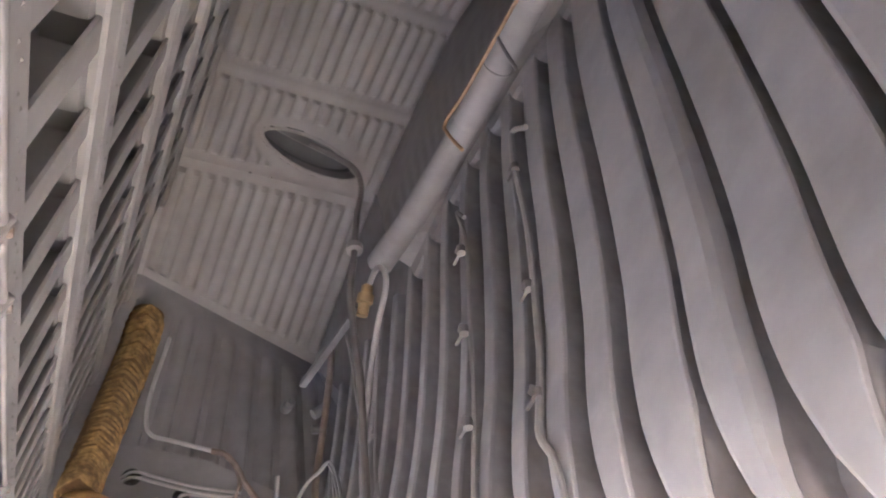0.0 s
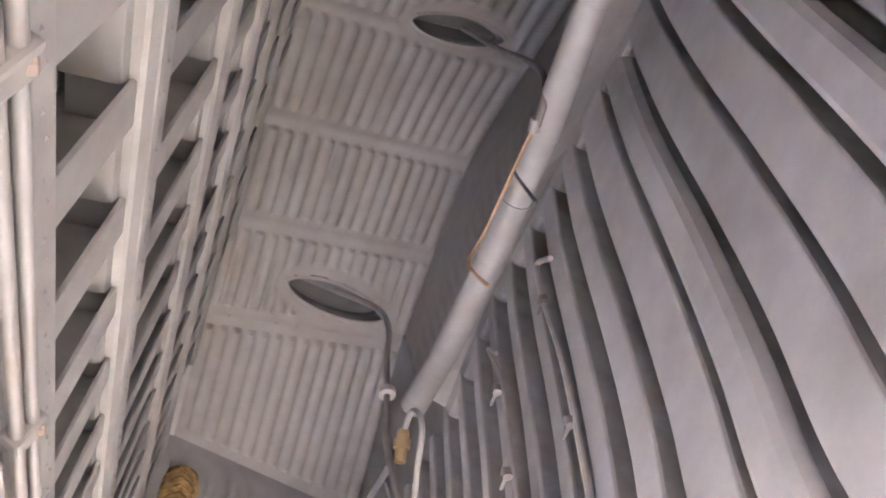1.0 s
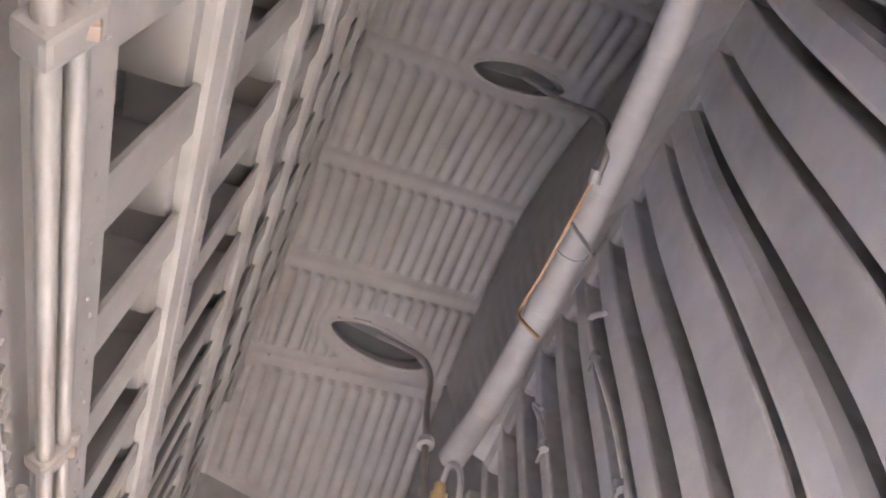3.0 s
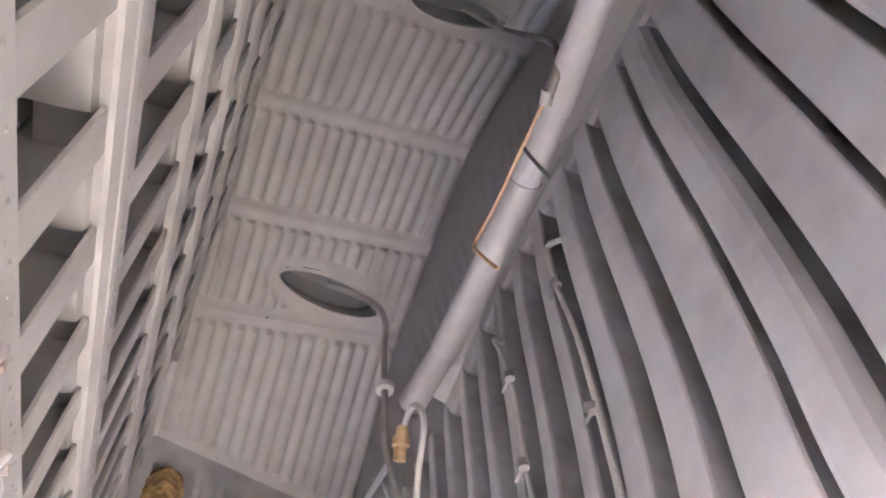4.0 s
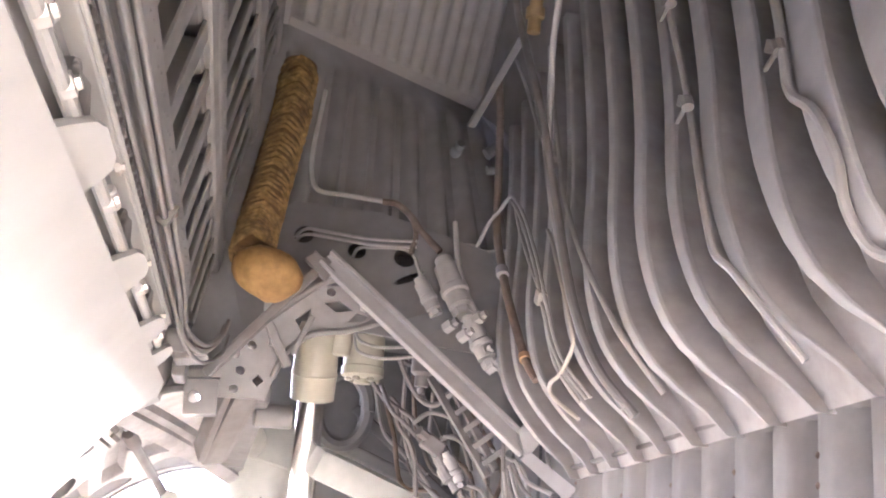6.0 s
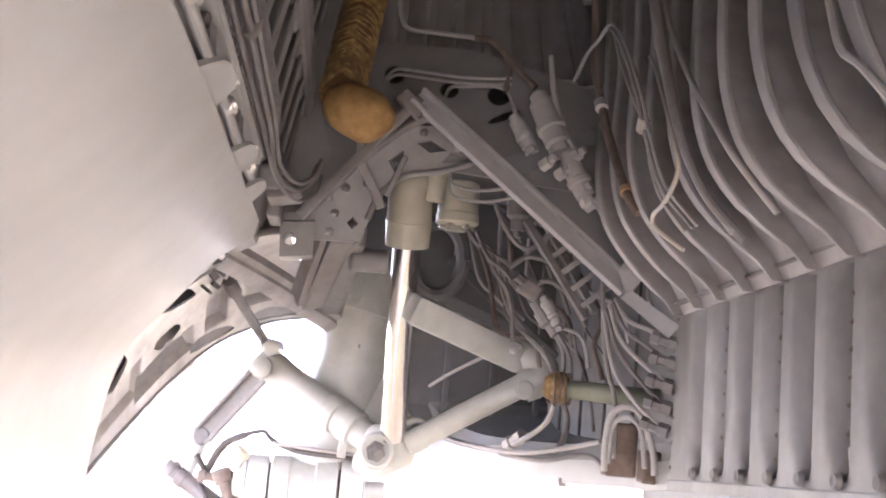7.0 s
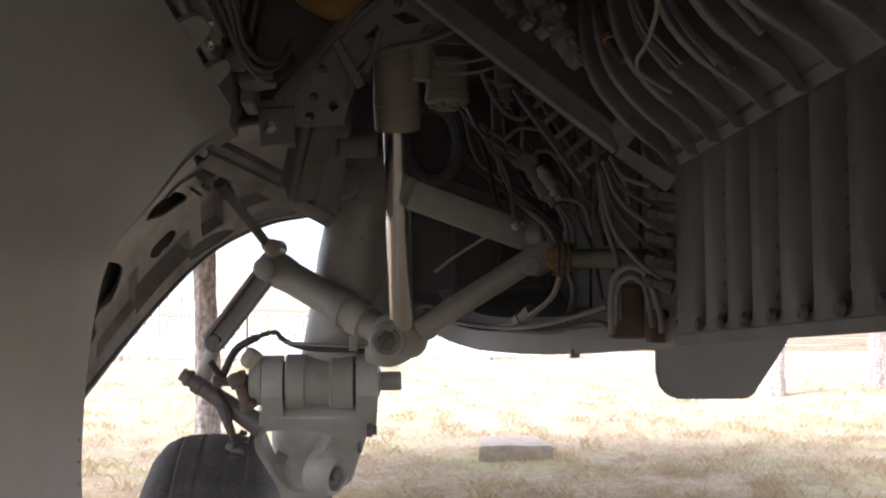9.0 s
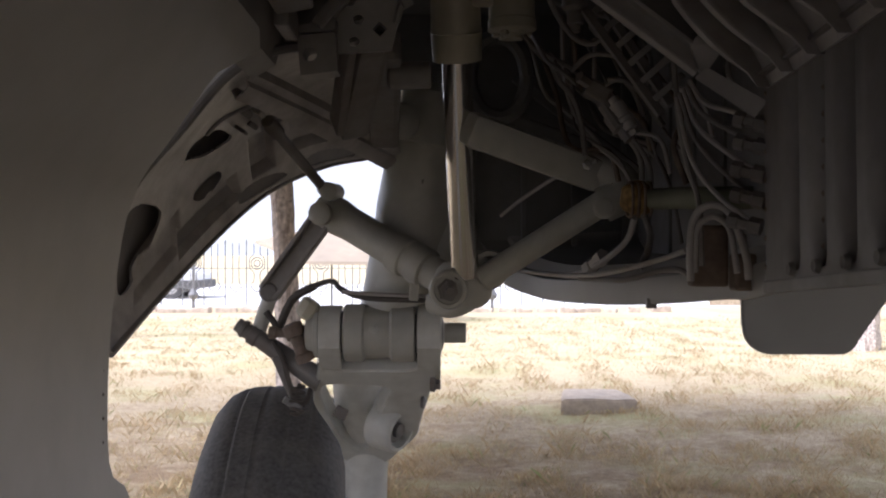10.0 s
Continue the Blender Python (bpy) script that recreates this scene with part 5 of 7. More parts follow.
# turns of the wrapping, laid as chevrons
for k in range(42):
    c = DUCT[int((k + 0.5) / 42 * (len(DUCT) - 1))]
    bm = bmesh.new()
    ring = []
    for j in range(29):
        a = -math.pi / 2 + 2 * math.pi * j / 28
        fold = abs(((a + math.pi / 2 + math.pi) % (2 * math.pi)) - math.pi)
        r = 0.0203 + 0.0014 * noise.noise(V((k * 1.7, j * 0.5, 2)))
        ring.append(c + V((r * math.cos(a), r * math.sin(a), 0.006 - 0.0105 * fold + 0.0026 * noise.noise(V((k * 2.3, j * 0.4, 7))))))
    sweep(bm, ring, lambda q, k=k: 0.0019 + 0.0007 * noise.noise(V((k * 1.3, q * 9, 4))), 7, 1, False)
    part("wrapping_turn", bm, OCHRE, duct, smooth=True)
bm = bmesh.new()
bmesh.ops.create_uvsphere(bm, u_segments=32, v_segments=20, radius=1, matrix=Matrix.Translation((-0.056, 0.838, 1.388)) @ Matrix.Rotation(0.25, 4, "Y") @ Matrix.Diagonal((0.035, 0.029, 0.0255, 1)))
for v in bm.verts:
    v.co += (v.co - V((-0.056, 0.838, 1.388))).normalized() * (0.003 * noise.noise(v.co * 45) + 0.0012 * noise.noise(v.co * 130))
part("elbow", bm, OCHRE_ELBOW, duct, "bulging ochre wrapped elbow", smooth=True)

# ---- pipes, hoses and cables ----
PG = "bay pipes and cables"


def pipe(name, pts, r, mat, label, segs=8, category="pipe"):
    return hose(name, pts, r, mat, None, label, category, PG, segs)


def clips(parent, places, mat=STEEL):
    for p in places:
        bm = bmesh.new()
        p = V(p)
        block(bm, p + V((0.001, 0.007, 0.003)), (0.003, 0.015, 0.007), Matrix.Rotation(0.5, 3, "X"), 0.001)
        beam(bm, p + V((-0.001, 0.0, -0.003)), p + V((0.0, 0.014, -0.007)), 0.002, 0.002)
        turned(bm, p + V((-0.001, -0.003, -0.005)), (0, 0.4, 1), [(0, 0.0036), (0.007, 0.0036)], 10)
        part("clip", bm, mat, parent, "bright pipe clip")


pa = pipe("pipe", [(0.200, 0.545, 1.669), (0.201, 0.571, 1.687), (0.198, 0.537, 1.650), (0.195, 0.504, 1.601), (0.192, 0.482, 1.558), (0.188, 0.457, 1.512), (0.182, 0.421, 1.458), (0.175, 0.390, 1.411), (0.168, 0.362, 1.366), (0.167, 0.348, 1.333), (0.168, 0.339, 1.312), (0.171, 0.325, 1.300), (0.179, 0.311, 1.280), (0.197, 0.300, 1.253)], 0.0022, PIPE, "thin grey pipe clipped along a wall rib")
clips(pa, [(0.154, 0.404, 1.556), (0.154, 0.376, 1.478), (0.156, 0.352, 1.402)], GREY_FIT)
pb = pipe("pipe", [(0.202, 0.415, 1.695), (0.203, 0.448, 1.710), (0.201, 0.438, 1.681), (0.198, 0.418, 1.648), (0.194, 0.376, 1.581), (0.189, 0.343, 1.521), (0.183, 0.313, 1.466), (0.179, 0.295, 1.433), (0.172, 0.275, 1.395), (0.169, 0.264, 1.372), (0.167, 0.239, 1.352), (0.167, 0.222, 1.324), (0.170, 0.221, 1.303), (0.177, 0.215, 1.284), (0.182, 0.199, 1.275), (0.192, 0.190, 1.260)], 0.0026, PIPE, "thin grey pipe with a wavy lower run on the ribs")
clips(pb, [(0.198, 0.420, 1.656), (0.186, 0.339, 1.507), (0.173, 0.282, 1.406)], GREY_FIT)
pipe("wire", [(0.191, 0.220, 1.260), (0.188, 0.212, 1.265), (0.186, 0.185, 1.268)], 0.0008, PIPE, "fine grey wire between two ribs", 5, "wire")
pc = pipe("pipe", [(0.196, 0.780, 1.625), (0.191, 0.736, 1.549), (0.185, 0.690, 1.487), (0.183, 0.674, 1.462), (0.174, 0.612, 1.408), (0.167, 0.547, 1.356), (0.169, 0.497, 1.310), (0.176, 0.484, 1.290), (0.198, 0.472, 1.258)], 0.0022, PIPE, "thin grey pipe clipped beside the end wall")
clips(pc, [(0.185, 0.701, 1.494)], STEEL)
pipe("pipe", [(0.148, 0.672, 1.621), (0.148, 0.664, 1.636), (0.148, 0.644, 1.643), (0.148, 0.613, 1.626), (0.149, 0.601, 1.602), (0.151, 0.618, 1.570), (0.154, 0.628, 1.535), (0.157, 0.632, 1.481), (0.159, 0.622, 1.430), (0.163, 0.600, 1.38), (0.166, 0.575, 1.335), (0.174, 0.553, 1.295), (0.196, 0.535, 1.255)], 0.0030, PIPE, "bent grey pipe at the end of the edge tube", 10)
bm = bmesh.new()
turned(bm, (0.147, 0.668, 1.634), (0, 0.12, -1), [(0, 0.004), (0.002, 0.006), (0.010, 0.006), (0.011, 0.0085), (0.020, 0.0085), (0.021, 0.006), (0.034, 0.006)], 12)
tagged(part("pipe_union", bm, BRASS, smooth=True), "brass pipe union at the bay corner", "pipe fitting")
pipe("pipe", [(0.080, 0.812, 1.868), (0.110, 0.806, 1.858), (0.136, 0.79, 1.838), (0.143, 0.765, 1.80), (0.138, 0.740, 1.755), (0.135, 0.713, 1.706), (0.133, 0.689, 1.660), (0.133, 0.680, 1.625), (0.138, 0.654, 1.572), (0.146, 0.630, 1.515), (0.155, 0.62, 1.46), (0.160, 0.606, 1.415), (0.163, 0.585, 1.365), (0.168, 0.562, 1.318), (0.180, 0.545, 1.280), (0.203, 0.532, 1.250)], 0.0036, GREY_FIT, "dark grey pipe leaving the oval roof opening", 10)
bm = bmesh.new()
turned(bm, (0.134, 0.702, 1.688), (0.0, 0.35, 0.94), [(-0.005, 0.007), (-0.004, 0.009), (0.004, 0.009), (0.005, 0.007)], 12)
tagged(part("pipe_clamp", bm, PIPE, smooth=True), "grey clamp round the roof pipe", "pipe clamp")
pipe("cable", [(0.150, 0.690, 1.578), (0.151, 0.652, 1.539), (0.152, 0.635, 1.506), (0.154, 0.640, 1.485), (0.156, 0.620, 1.436), (0.160, 0.60, 1.40), (0.164, 0.580, 1.350), (0.170, 0.562, 1.308), (0.197, 0.545, 1.258)], 0.0015, PIPE, "thin grey cable at the bay corner", 6, "cable")
pipe("cable", [(0.147, 0.73, 1.60), (0.150, 0.708, 1.571), (0.152, 0.687, 1.543), (0.153, 0.663, 1.512), (0.155, 0.638, 1.479)], 0.0016, PIPE, "thin grey cable at the bay corner", 6, "cable")
pr = pipe("pipe", [(0.158, 0.850, 1.640), (0.160, 0.837, 1.590), (0.160, 0.822, 1.517), (0.160, 0.813, 1.460), (0.161, 0.778, 1.406), (0.164, 0.754, 1.369), (0.169, 0.706, 1.313), (0.176, 0.689, 1.292)], 0.0040, RUST, "stained brown pipe down the bay corner", 10)
bm = bmesh.new()
turned(bm, (0.160, 0.775, 1.404), (0, 0.6, 0.8), [(-0.005, 0.006), (0.005, 0.006)], 12)
part("clamp", bm, PIPE, pr, "pale clamp", smooth=True)
bm = bmesh.new()
turned(bm, (0.169, 0.706, 1.313), (0, 0.6, 0.8), [(-0.003, 0.0055), (0.003, 0.0055)], 12)
part("clamp", bm, WIRE, pr, "orange clamp", smooth=True)
for dy in (0.0, -0.010):
    pipe("cable", [(0.190, 0.60 + dy, 1.268), (0.172, 0.622 + dy, 1.300), (0.164, 0.640 + dy, 1.340), (0.160, 0.66 + dy, 1.38), (0.157, 0.700 + dy, 1.43), (0.155, 0.729 + dy, 1.456), (0.153, 0.748 + dy, 1.466), (0.151, 0.771 + dy, 1.461), (0.149, 0.806 + dy, 1.458), (0.147, 0.838 + dy, 1.444)], 0.0016, PIPE, "thin grey bent line by the end wall", 6, "cable")
pipe("cable", [(0.158, 0.742, 1.464), (0.160, 0.713, 1.422), (0.163, 0.666, 1.371), (0.165, 0.647, 1.351), (0.168, 0.638, 1.329), (0.171, 0.624, 1.296), (0.185, 0.60, 1.265)], 0.0015, PIPE, "thin grey cable crossing the rib feet", 6, "cable")
lp = pipe("cable", [(0.176, 0.686, 1.423), (0.172, 0.655, 1.402), (0.166, 0.605, 1.359), (0.166, 0.576, 1.322), (0.169, 0.575, 1.302), (0.174, 0.617, 1.288), (0.176, 0.650, 1.284), (0.181, 0.656, 1.275), (0.194, 0.628, 1.256)], 0.0017, CREAM_PIPE, "pale looped cable over the ribs", 8, "cable")
bm = bmesh.new()
block(bm, (0.163, 0.648, 1.353), (0.008, 0.014, 0.012), Matrix.Rotation(0.5, 3, "X"), 0.002)
part("junction", bm, CREAM_PIPE, lp, "small cream junction clip")
# along the roof edge
pipe("pipe", [(0.150, 0.555, 2.095), (0.185, 0.53, 2.05), (0.19, 0.46, 1.97), (0.178, 0.390, 1.890), (0.168, 0.345, 1.830), (0.166, 0.340, 1.797), (0.166, 0.361, 1.782)], 0.0034, GREY_FIT, "dark grey pipe leaving the second roof opening", 8)
pipe("cable", [(0.165, 0.355, 1.788), (0.163, 0.380, 1.778), (0.161, 0.414, 1.764), (0.158, 0.461, 1.745), (0.150, 0.482, 1.722), (0.148, 0.462, 1.697), (0.156, 0.440, 1.67)], 0.0018, WIRE, "orange-brown cable along the edge tube", 8, "cable")
pipe("cable", [(0.163, 0.405, 1.772), (0.165, 0.393, 1.752), (0.172, 0.372, 1.716)], 0.0018, GREY_FIT, "short dark cable over the edge tube", 6, "cable")
bm = bmesh.new()
turned(bm, (0.165, 0.358, 1.786), (0.1, 0.7, -0.4), [(-0.006, 0.0055), (0.006, 0.0055)], 10)
tagged(part("pipe_clamp", bm, PIPE, smooth=True), "small pale clamp on the roof cable", "pipe clamp")
# bar along the right edge of the end wall
bm = bmesh.new()
beam(bm, (0.133, 0.850, 1.578), (0.148, 0.668, 1.622), 0.008, 0.007, (0, 0, 1), 0.002)
tagged(part("edge_bar", bm, GREY_DARK), "slate grey bar across the bay corner", "bar", kind="structure")
cluster = thing("union_cluster", (0, 0, 0), "cluster of dark pipe unions in the bay corner", "pipe fitting")
for at, axis, rows in (((0.124, 0.885, 1.556), (0.1, -1, 0.2), [(0, 0.003), (0.002, 0.006), (0.014, 0.006), (0.016, 0.0045), (0.024, 0.0045)]), ((0.148, 0.835, 1.542), (0.6, 0, 0.5), [(0, 0.006), (0.016, 0.006)]), ((0.150, 0.835, 1.525), (0.8, 0, 0.2), [(0, 0.005), (0.016, 0.005)])):
    bm = bmesh.new()
    turned(bm, at, axis, rows, 14)
    part("union", bm, GREY_DARK, cluster, smooth=True)
# on the end wall
pipe("cable", [(-0.018, 0.955, 1.635), (-0.020, 0.943, 1.610), (-0.024, 0.935, 1.557), (-0.022, 0.930, 1.524), (-0.013, 0.920, 1.505), (0.012, 0.908, 1.500), (0.056, 0.892, 1.494)], 0.0024, PIPE, "grey cable round the foot of the end wall", 8, "cable")
pipe("pipe", [(0.054, 0.893, 1.494), (0.069, 0.888, 1.492), (0.084, 0.880, 1.478), (0.094, 0.872, 1.462), (0.114, 0.862, 1.440)], 0.0036, RUST, "rusty brown pipe above the hole plate", 8)
pipe("pipe", [(0.084, 0.880, 1.478), (0.090, 0.876, 1.459), (0.086, 0.872, 1.436)], 0.0028, RUST, "rusty brown branch pipe", 8)
for dz in (0.0, -0.006):
    pipe("pipe", [(-0.030, 0.96, 1.462 + dz), (-0.020, 0.925, 1.462 + dz), (0.006, 0.908, 1.457 + dz), (0.041, 0.894, 1.452 + dz), (0.069, 0.884, 1.451 + dz), (0.092, 0.872, 1.450 + dz)], 0.0018, PIPE, "thin grey line through the hole plate", 8)
pipe("pipe", [(0.031, 0.93, 1.436), (0.035, 0.905, 1.443), (0.049, 0.898, 1.444), (0.075, 0.890, 1.445), (0.089, 0.882, 1.439), (0.096, 0.872, 1.420), (0.102, 0.862, 1.395)], 0.0019, PIPE, "thin grey line curving over the hole plate", 8)
VALVE = [(0, 0.006), (0.001, 0.009), (0.010, 0.009), (0.011, 0.0125), (0.036, 0.0125), (0.038, 0.0145), (0.044, 0.0145), (0.046, 0.012), (0.060, 0.012), (0.062, 0.007), (0.072, 0.007)]


def valve(at, axis, s=1.0, mat=PIPE, label="grey hydraulic valve body with unions"):
    bm = bmesh.new()
    turned(bm, at, axis, [(d_ * s, r * s) for d_, r in VALVE], 18)
    n_ = V(axis).normalized()
    turned(bm, V(at) + n_ * 0.064 * s, n_, [(0, 0.011 * s), (0.008 * s, 0.011 * s)], 6)
    return tagged(part("hydraulic_valve", bm, mat, smooth=True), label, "valve", "hydraulic valves")


valve((0.117, 0.858, 1.432), (0.022, -0.028, -0.064))
valve((0.143, 0.835, 1.372), (0.022, -0.012, -0.045), 0.8)
valve((0.095, 0.862, 1.410), (0.022, -0.01, -0.042), 0.62)
cluster = thing("union_cluster", (0, 0, 0), "cluster of grey hydraulic unions below the valves", "pipe fitting")
for p in ((0.125, 0.828, 1.358), (0.140, 0.826, 1.350), (0.152, 0.825, 1.368), (0.160, 0.822, 1.335), (0.168, 0.82, 1.322)):
    bm = bmesh.new()
    turned(bm, p, (0.5, -0.6, 0.4), [(-0.007, 0.005), (-0.006, 0.0065), (0.004, 0.0065), (0.005, 0.004), (0.010, 0.004)], 6)
    part("union", bm, PIPE, cluster)
pipe("pipe", [(0.172, 0.818, 1.322), (0.185, 0.815, 1.305), (0.205, 0.812, 1.296), (0.222, 0.808, 1.282), (0.229, 0.806, 1.262), (0.222, 0.80, 1.242), (0.226, 0.79, 1.224), (0.240, 0.782, 1.206)], 0.0022, PIPE, "grey line down to the panel edge", 8)
pipe("pipe", [(0.125, 0.85, 1.47), (0.130, 0.845, 1.43), (0.140, 0.836, 1.395), (0.150, 0.83, 1.375)], 0.0026, PIPE, "thin grey line beside the valves", 8)

# ---- equipment in the gear space ----
bm = bmesh.new()
turned(bm, (0.081, 1.16, 1.400), (0.02, 0.0, -1), [(0, 0.020), (0.003, 0.0255), (0.040, 0.0255), (0.042, 0.027), (0.052, 0.027), (0.055, 0.022), (0.056, 0.010), (0.062, 0.010)], 28)
flt = tagged(part("filter_canister", bm, CREAM, smooth=True), "cream filter canister with a lobed bottom cap", "canister")
for k in range(6):
    bm = bmesh.new()
    a = k * math.pi / 3
    block(bm, (0.082 + 0.018 * math.cos(a), 1.16 + 0.018 * math.sin(a), 1.344), (0.008, 0.008, 0.008), Matrix.Rotation(a, 3, "Z"), 0.002)
    part("lobe", bm, CREAM, flt)
bm = bmesh.new()
turned(bm, (0.130, 1.0, 1.372), (0.03, 0, -1), [(0, 0.008), (0.004, 0.0125), (0.036, 0.0125), (0.040, 0.008), (0.052, 0.008), (0.053, 0.0045), (0.06, 0.0045)], 18)
tagged(part("canister", bm, GREY_FIT, smooth=True), "small grey hydraulic canister", "canister")
pipe("hose", [(0.085, 1.16, 1.352), (0.095, 1.15, 1.340), (0.107, 1.138, 1.323), (0.124, 1.125, 1.310), (0.143, 1.112, 1.297), (0.155, 1.09, 1.276)], 0.0028, GREY_FIT, "grey hose from the filter", 8, "hose")
pipe("hose", [(0.124, 1.12, 1.308), (0.128, 1.12, 1.288), (0.144, 1.12, 1.269), (0.152, 1.12, 1.246), (0.158, 1.12, 1.205)], 0.0030, GREY_FIT, "dark grey hanging hose", 8, "hose")
for dz in (0.0, 0.012):
    pipe("pipe", [(0.050, 1.0, 1.370 + dz), (0.055, 0.995, 1.352 + dz), (0.072, 0.978, 1.343 + dz), (0.095, 0.962, 1.342 + dz), (0.116, 0.95, 1.346 + dz)], 0.0018, PIPE, "thin grey line by the filter", 8)
pipe("hose", [(0.103, 1.0, 1.352), (0.115, 1.0, 1.327), (0.132, 1.0, 1.306), (0.150, 1.0, 1.302), (0.165, 0.99, 1.318)], 0.0028, GREY_FIT, "grey hose under the canister", 8, "hose")
rack = thing("slotted_rack", (0, 0, 0), "grey slotted support rack with short cross lugs", "rack")
for a, b in (((0.149, 0.975, 1.340), (0.208, 0.932, 1.232)), ((0.138, 0.985, 1.330), (0.202, 0.945, 1.226))):
    bm = bmesh.new()
    beam(bm, a, b, 0.008, 0.006, (0, -1, 0.3), 0.001)
    part("rail", bm, GREY_FIT, rack)
for k in range(6):
    p = V((0.150, 0.968, 1.338)).lerp(V((0.208, 0.925, 1.235)), (k + 0.4) / 6)
    bm = bmesh.new()
    beam(bm, p + V((-0.010, 0.0, -0.008)), p + V((0.014, -0.01, 0.013)), 0.006, 0.006, (0, -1, 0), 0.001)
    part("lug", bm, GREY_FIT, rack)
bm = bmesh.new()
block(bm, (0.160, 1.05, 1.262), (0.026, 0.022, 0.018), Matrix.Rotation(0.5, 3, "Y"), 0.003)
turned(bm, (0.150, 1.04, 1.270), (-0.6, -0.4, 0.3), [(0, 0.006), (0.014, 0.006)], 6)
turned(bm, (0.166, 1.04, 1.248), (0.5, -0.3, -0.8), [(0, 0.0075), (0.012, 0.0075), (0.013, 0.010), (0.030, 0.010), (0.032, 0.006), (0.045, 0.006)], 12)
tagged(part("manifold", bm, GREY_FIT), "grey hydraulic manifold block with unions", "manifold")
for pts in ([(0.166, 1.04, 1.268), (0.178, 1.035, 1.273), (0.190, 1.03, 1.266), (0.203, 1.03, 1.236)], [(0.168, 1.03, 1.272), (0.184, 1.02, 1.268), (0.199, 1.01, 1.252), (0.216, 1.0, 1.222)], [(0.140, 1.05, 1.27), (0.128, 1.06, 1.283), (0.112, 1.08, 1.30), (0.10, 1.1, 1.33)], [(0.190, 1.03, 1.216), (0.203, 1.027, 1.196), (0.208, 1.023, 1.178), (0.207, 1.02, 1.150)], [(0.182, 1.035, 1.222), (0.197, 1.03, 1.20), (0.201, 1.03, 1.18), (0.199, 1.03, 1.155)], [(0.135, 1.05, 1.285), (0.15, 1.03, 1.296), (0.17, 1.0, 1.29)]):
    pipe("hose", pts, 0.0026, GREY_FIT, "grey bent hose at the manifold", 8, "hose")
valve((0.172, 1.03, 1.254), (0.02, -0.004, -0.036), 0.6)
# ochre wrapped joint and the pipe past it
bm = bmesh.new()
bmesh.ops.create_uvsphere(bm, u_segments=24, v_segments=16, radius=1, matrix=Matrix.Translation((0.196, 1.025, 1.153)) @ Matrix.Diagonal((0.017, 0.018, 0.0175, 1)))
for v in bm.verts:
    v.co += (v.co - V((0.196, 1.025, 1.153))).normalized() * (0.004 * noise.noise(v.co * 70) + 0.0016 * noise.noise(v.co * 200))
wrap = tagged(part("wrapped_joint", bm, OCHRE, smooth=True), "ochre cloth wrapping tied round a pipe joint", "wrapping")
for k in range(4):
    bm = bmesh.new()
    sweep(bm, [V((0.188 + 0.006 * k, 1.025 + 0.0185 * math.cos(a), 1.153 + 0.0185 * math.sin(a) + 0.002 * math.sin(3 * a))) for a in [2 * math.pi * j / 16 for j in range(17)]], 0.0016, 6, 2)
    part("cord", bm, RUST, wrap, smooth=True)
pipe("pipe", [(0.205, 1.02, 1.153), (0.225, 0.98, 1.152), (0.240, 0.94, 1.150), (0.28, 0.93, 1.15)], 0.0105, material("dull_green_pipe", (0.16, 0.17, 0.12), 0.6), "dull green pipe behind the wrapped joint", 12)
# bundle of lines fanning to unions at the panel's edge
FAN = [[(0.198, 0.822, 1.236), (0.204, 0.80, 1.216), (0.222, 0.782, 1.206), (0.237, 0.768, 1.197)], [(0.196, 0.822, 1.232), (0.202, 0.80, 1.208), (0.219, 0.785, 1.193), (0.237, 0.768, 1.180)], [(0.193, 0.824, 1.230), (0.200, 0.804, 1.198), (0.218, 0.786, 1.176), (0.235, 0.768, 1.160)], [(0.192, 0.830, 1.227), (0.200, 0.810, 1.188), (0.220, 0.792, 1.159), (0.236, 0.772, 1.141)], [(0.190, 0.832, 1.224), (0.197, 0.812, 1.173), (0.213, 0.794, 1.144), (0.234, 0.774, 1.122)]]
for k, pts in enumerate(FAN):
    pipe("pipe", pts, 0.0020, PIPE if k % 2 == 0 else GREY_FIT, "thin line of a fanned bundle at the panel", 8)
    bm = bmesh.new()
    e = V(pts[-1])
    turned(bm, e + V((-0.016, 0.012, 0.004)), (0.8, -0.5, -0.25), [(0, 0.004), (0.001, 0.0062), (0.008, 0.0062), (0.009, 0.0048), (0.016, 0.0048), (0.017, 0.0066), (0.026, 0.0066)], 6)
    tagged(part("pipe_union", bm, GREY_FIT), "hexagonal grey pipe union at the panel edge", "pipe fitting", "panel unions")
bm = bmesh.new()
plate(bm, [(0.198, 0.806, 1.236), (0.206, 0.800, 1.243), (0.240, 0.760, 1.211), (0.232, 0.765, 1.200)], (0.001, 0.004, 0))
tagged(part("bracket_strip", bm, GREY), "pale grey bracket strip above the unions", "bracket")
pipe("cable", [(0.191, 0.85, 1.266), (0.194, 0.85, 1.23), (0.197, 0.85, 1.200), (0.203, 0.848, 1.169), (0.211, 0.845, 1.140), (0.213, 0.843, 1.090)], 0.0022, GREY_FIT, "thin dark line hanging by the unions", 6, "cable")
pipe("hose", [(0.203, 0.84, 1.078), (0.202, 0.838, 1.103), (0.203, 0.832, 1.126), (0.210, 0.824, 1.137), (0.221, 0.816, 1.137), (0.229, 0.808, 1.126), (0.236, 0.800, 1.098), (0.238, 0.80, 1.08)], 0.0030, PIPE, "grey hooked hose over the floor ledge", 10, "hose")
pipe("hose", [(0.209, 0.85, 1.085), (0.209, 0.842, 1.119), (0.215, 0.834, 1.128), (0.222, 0.826, 1.128), (0.229, 0.818, 1.117), (0.232, 0.81, 1.085)], 0.0025, PIPE, "grey hooked hose over the floor ledge", 10, "hose")
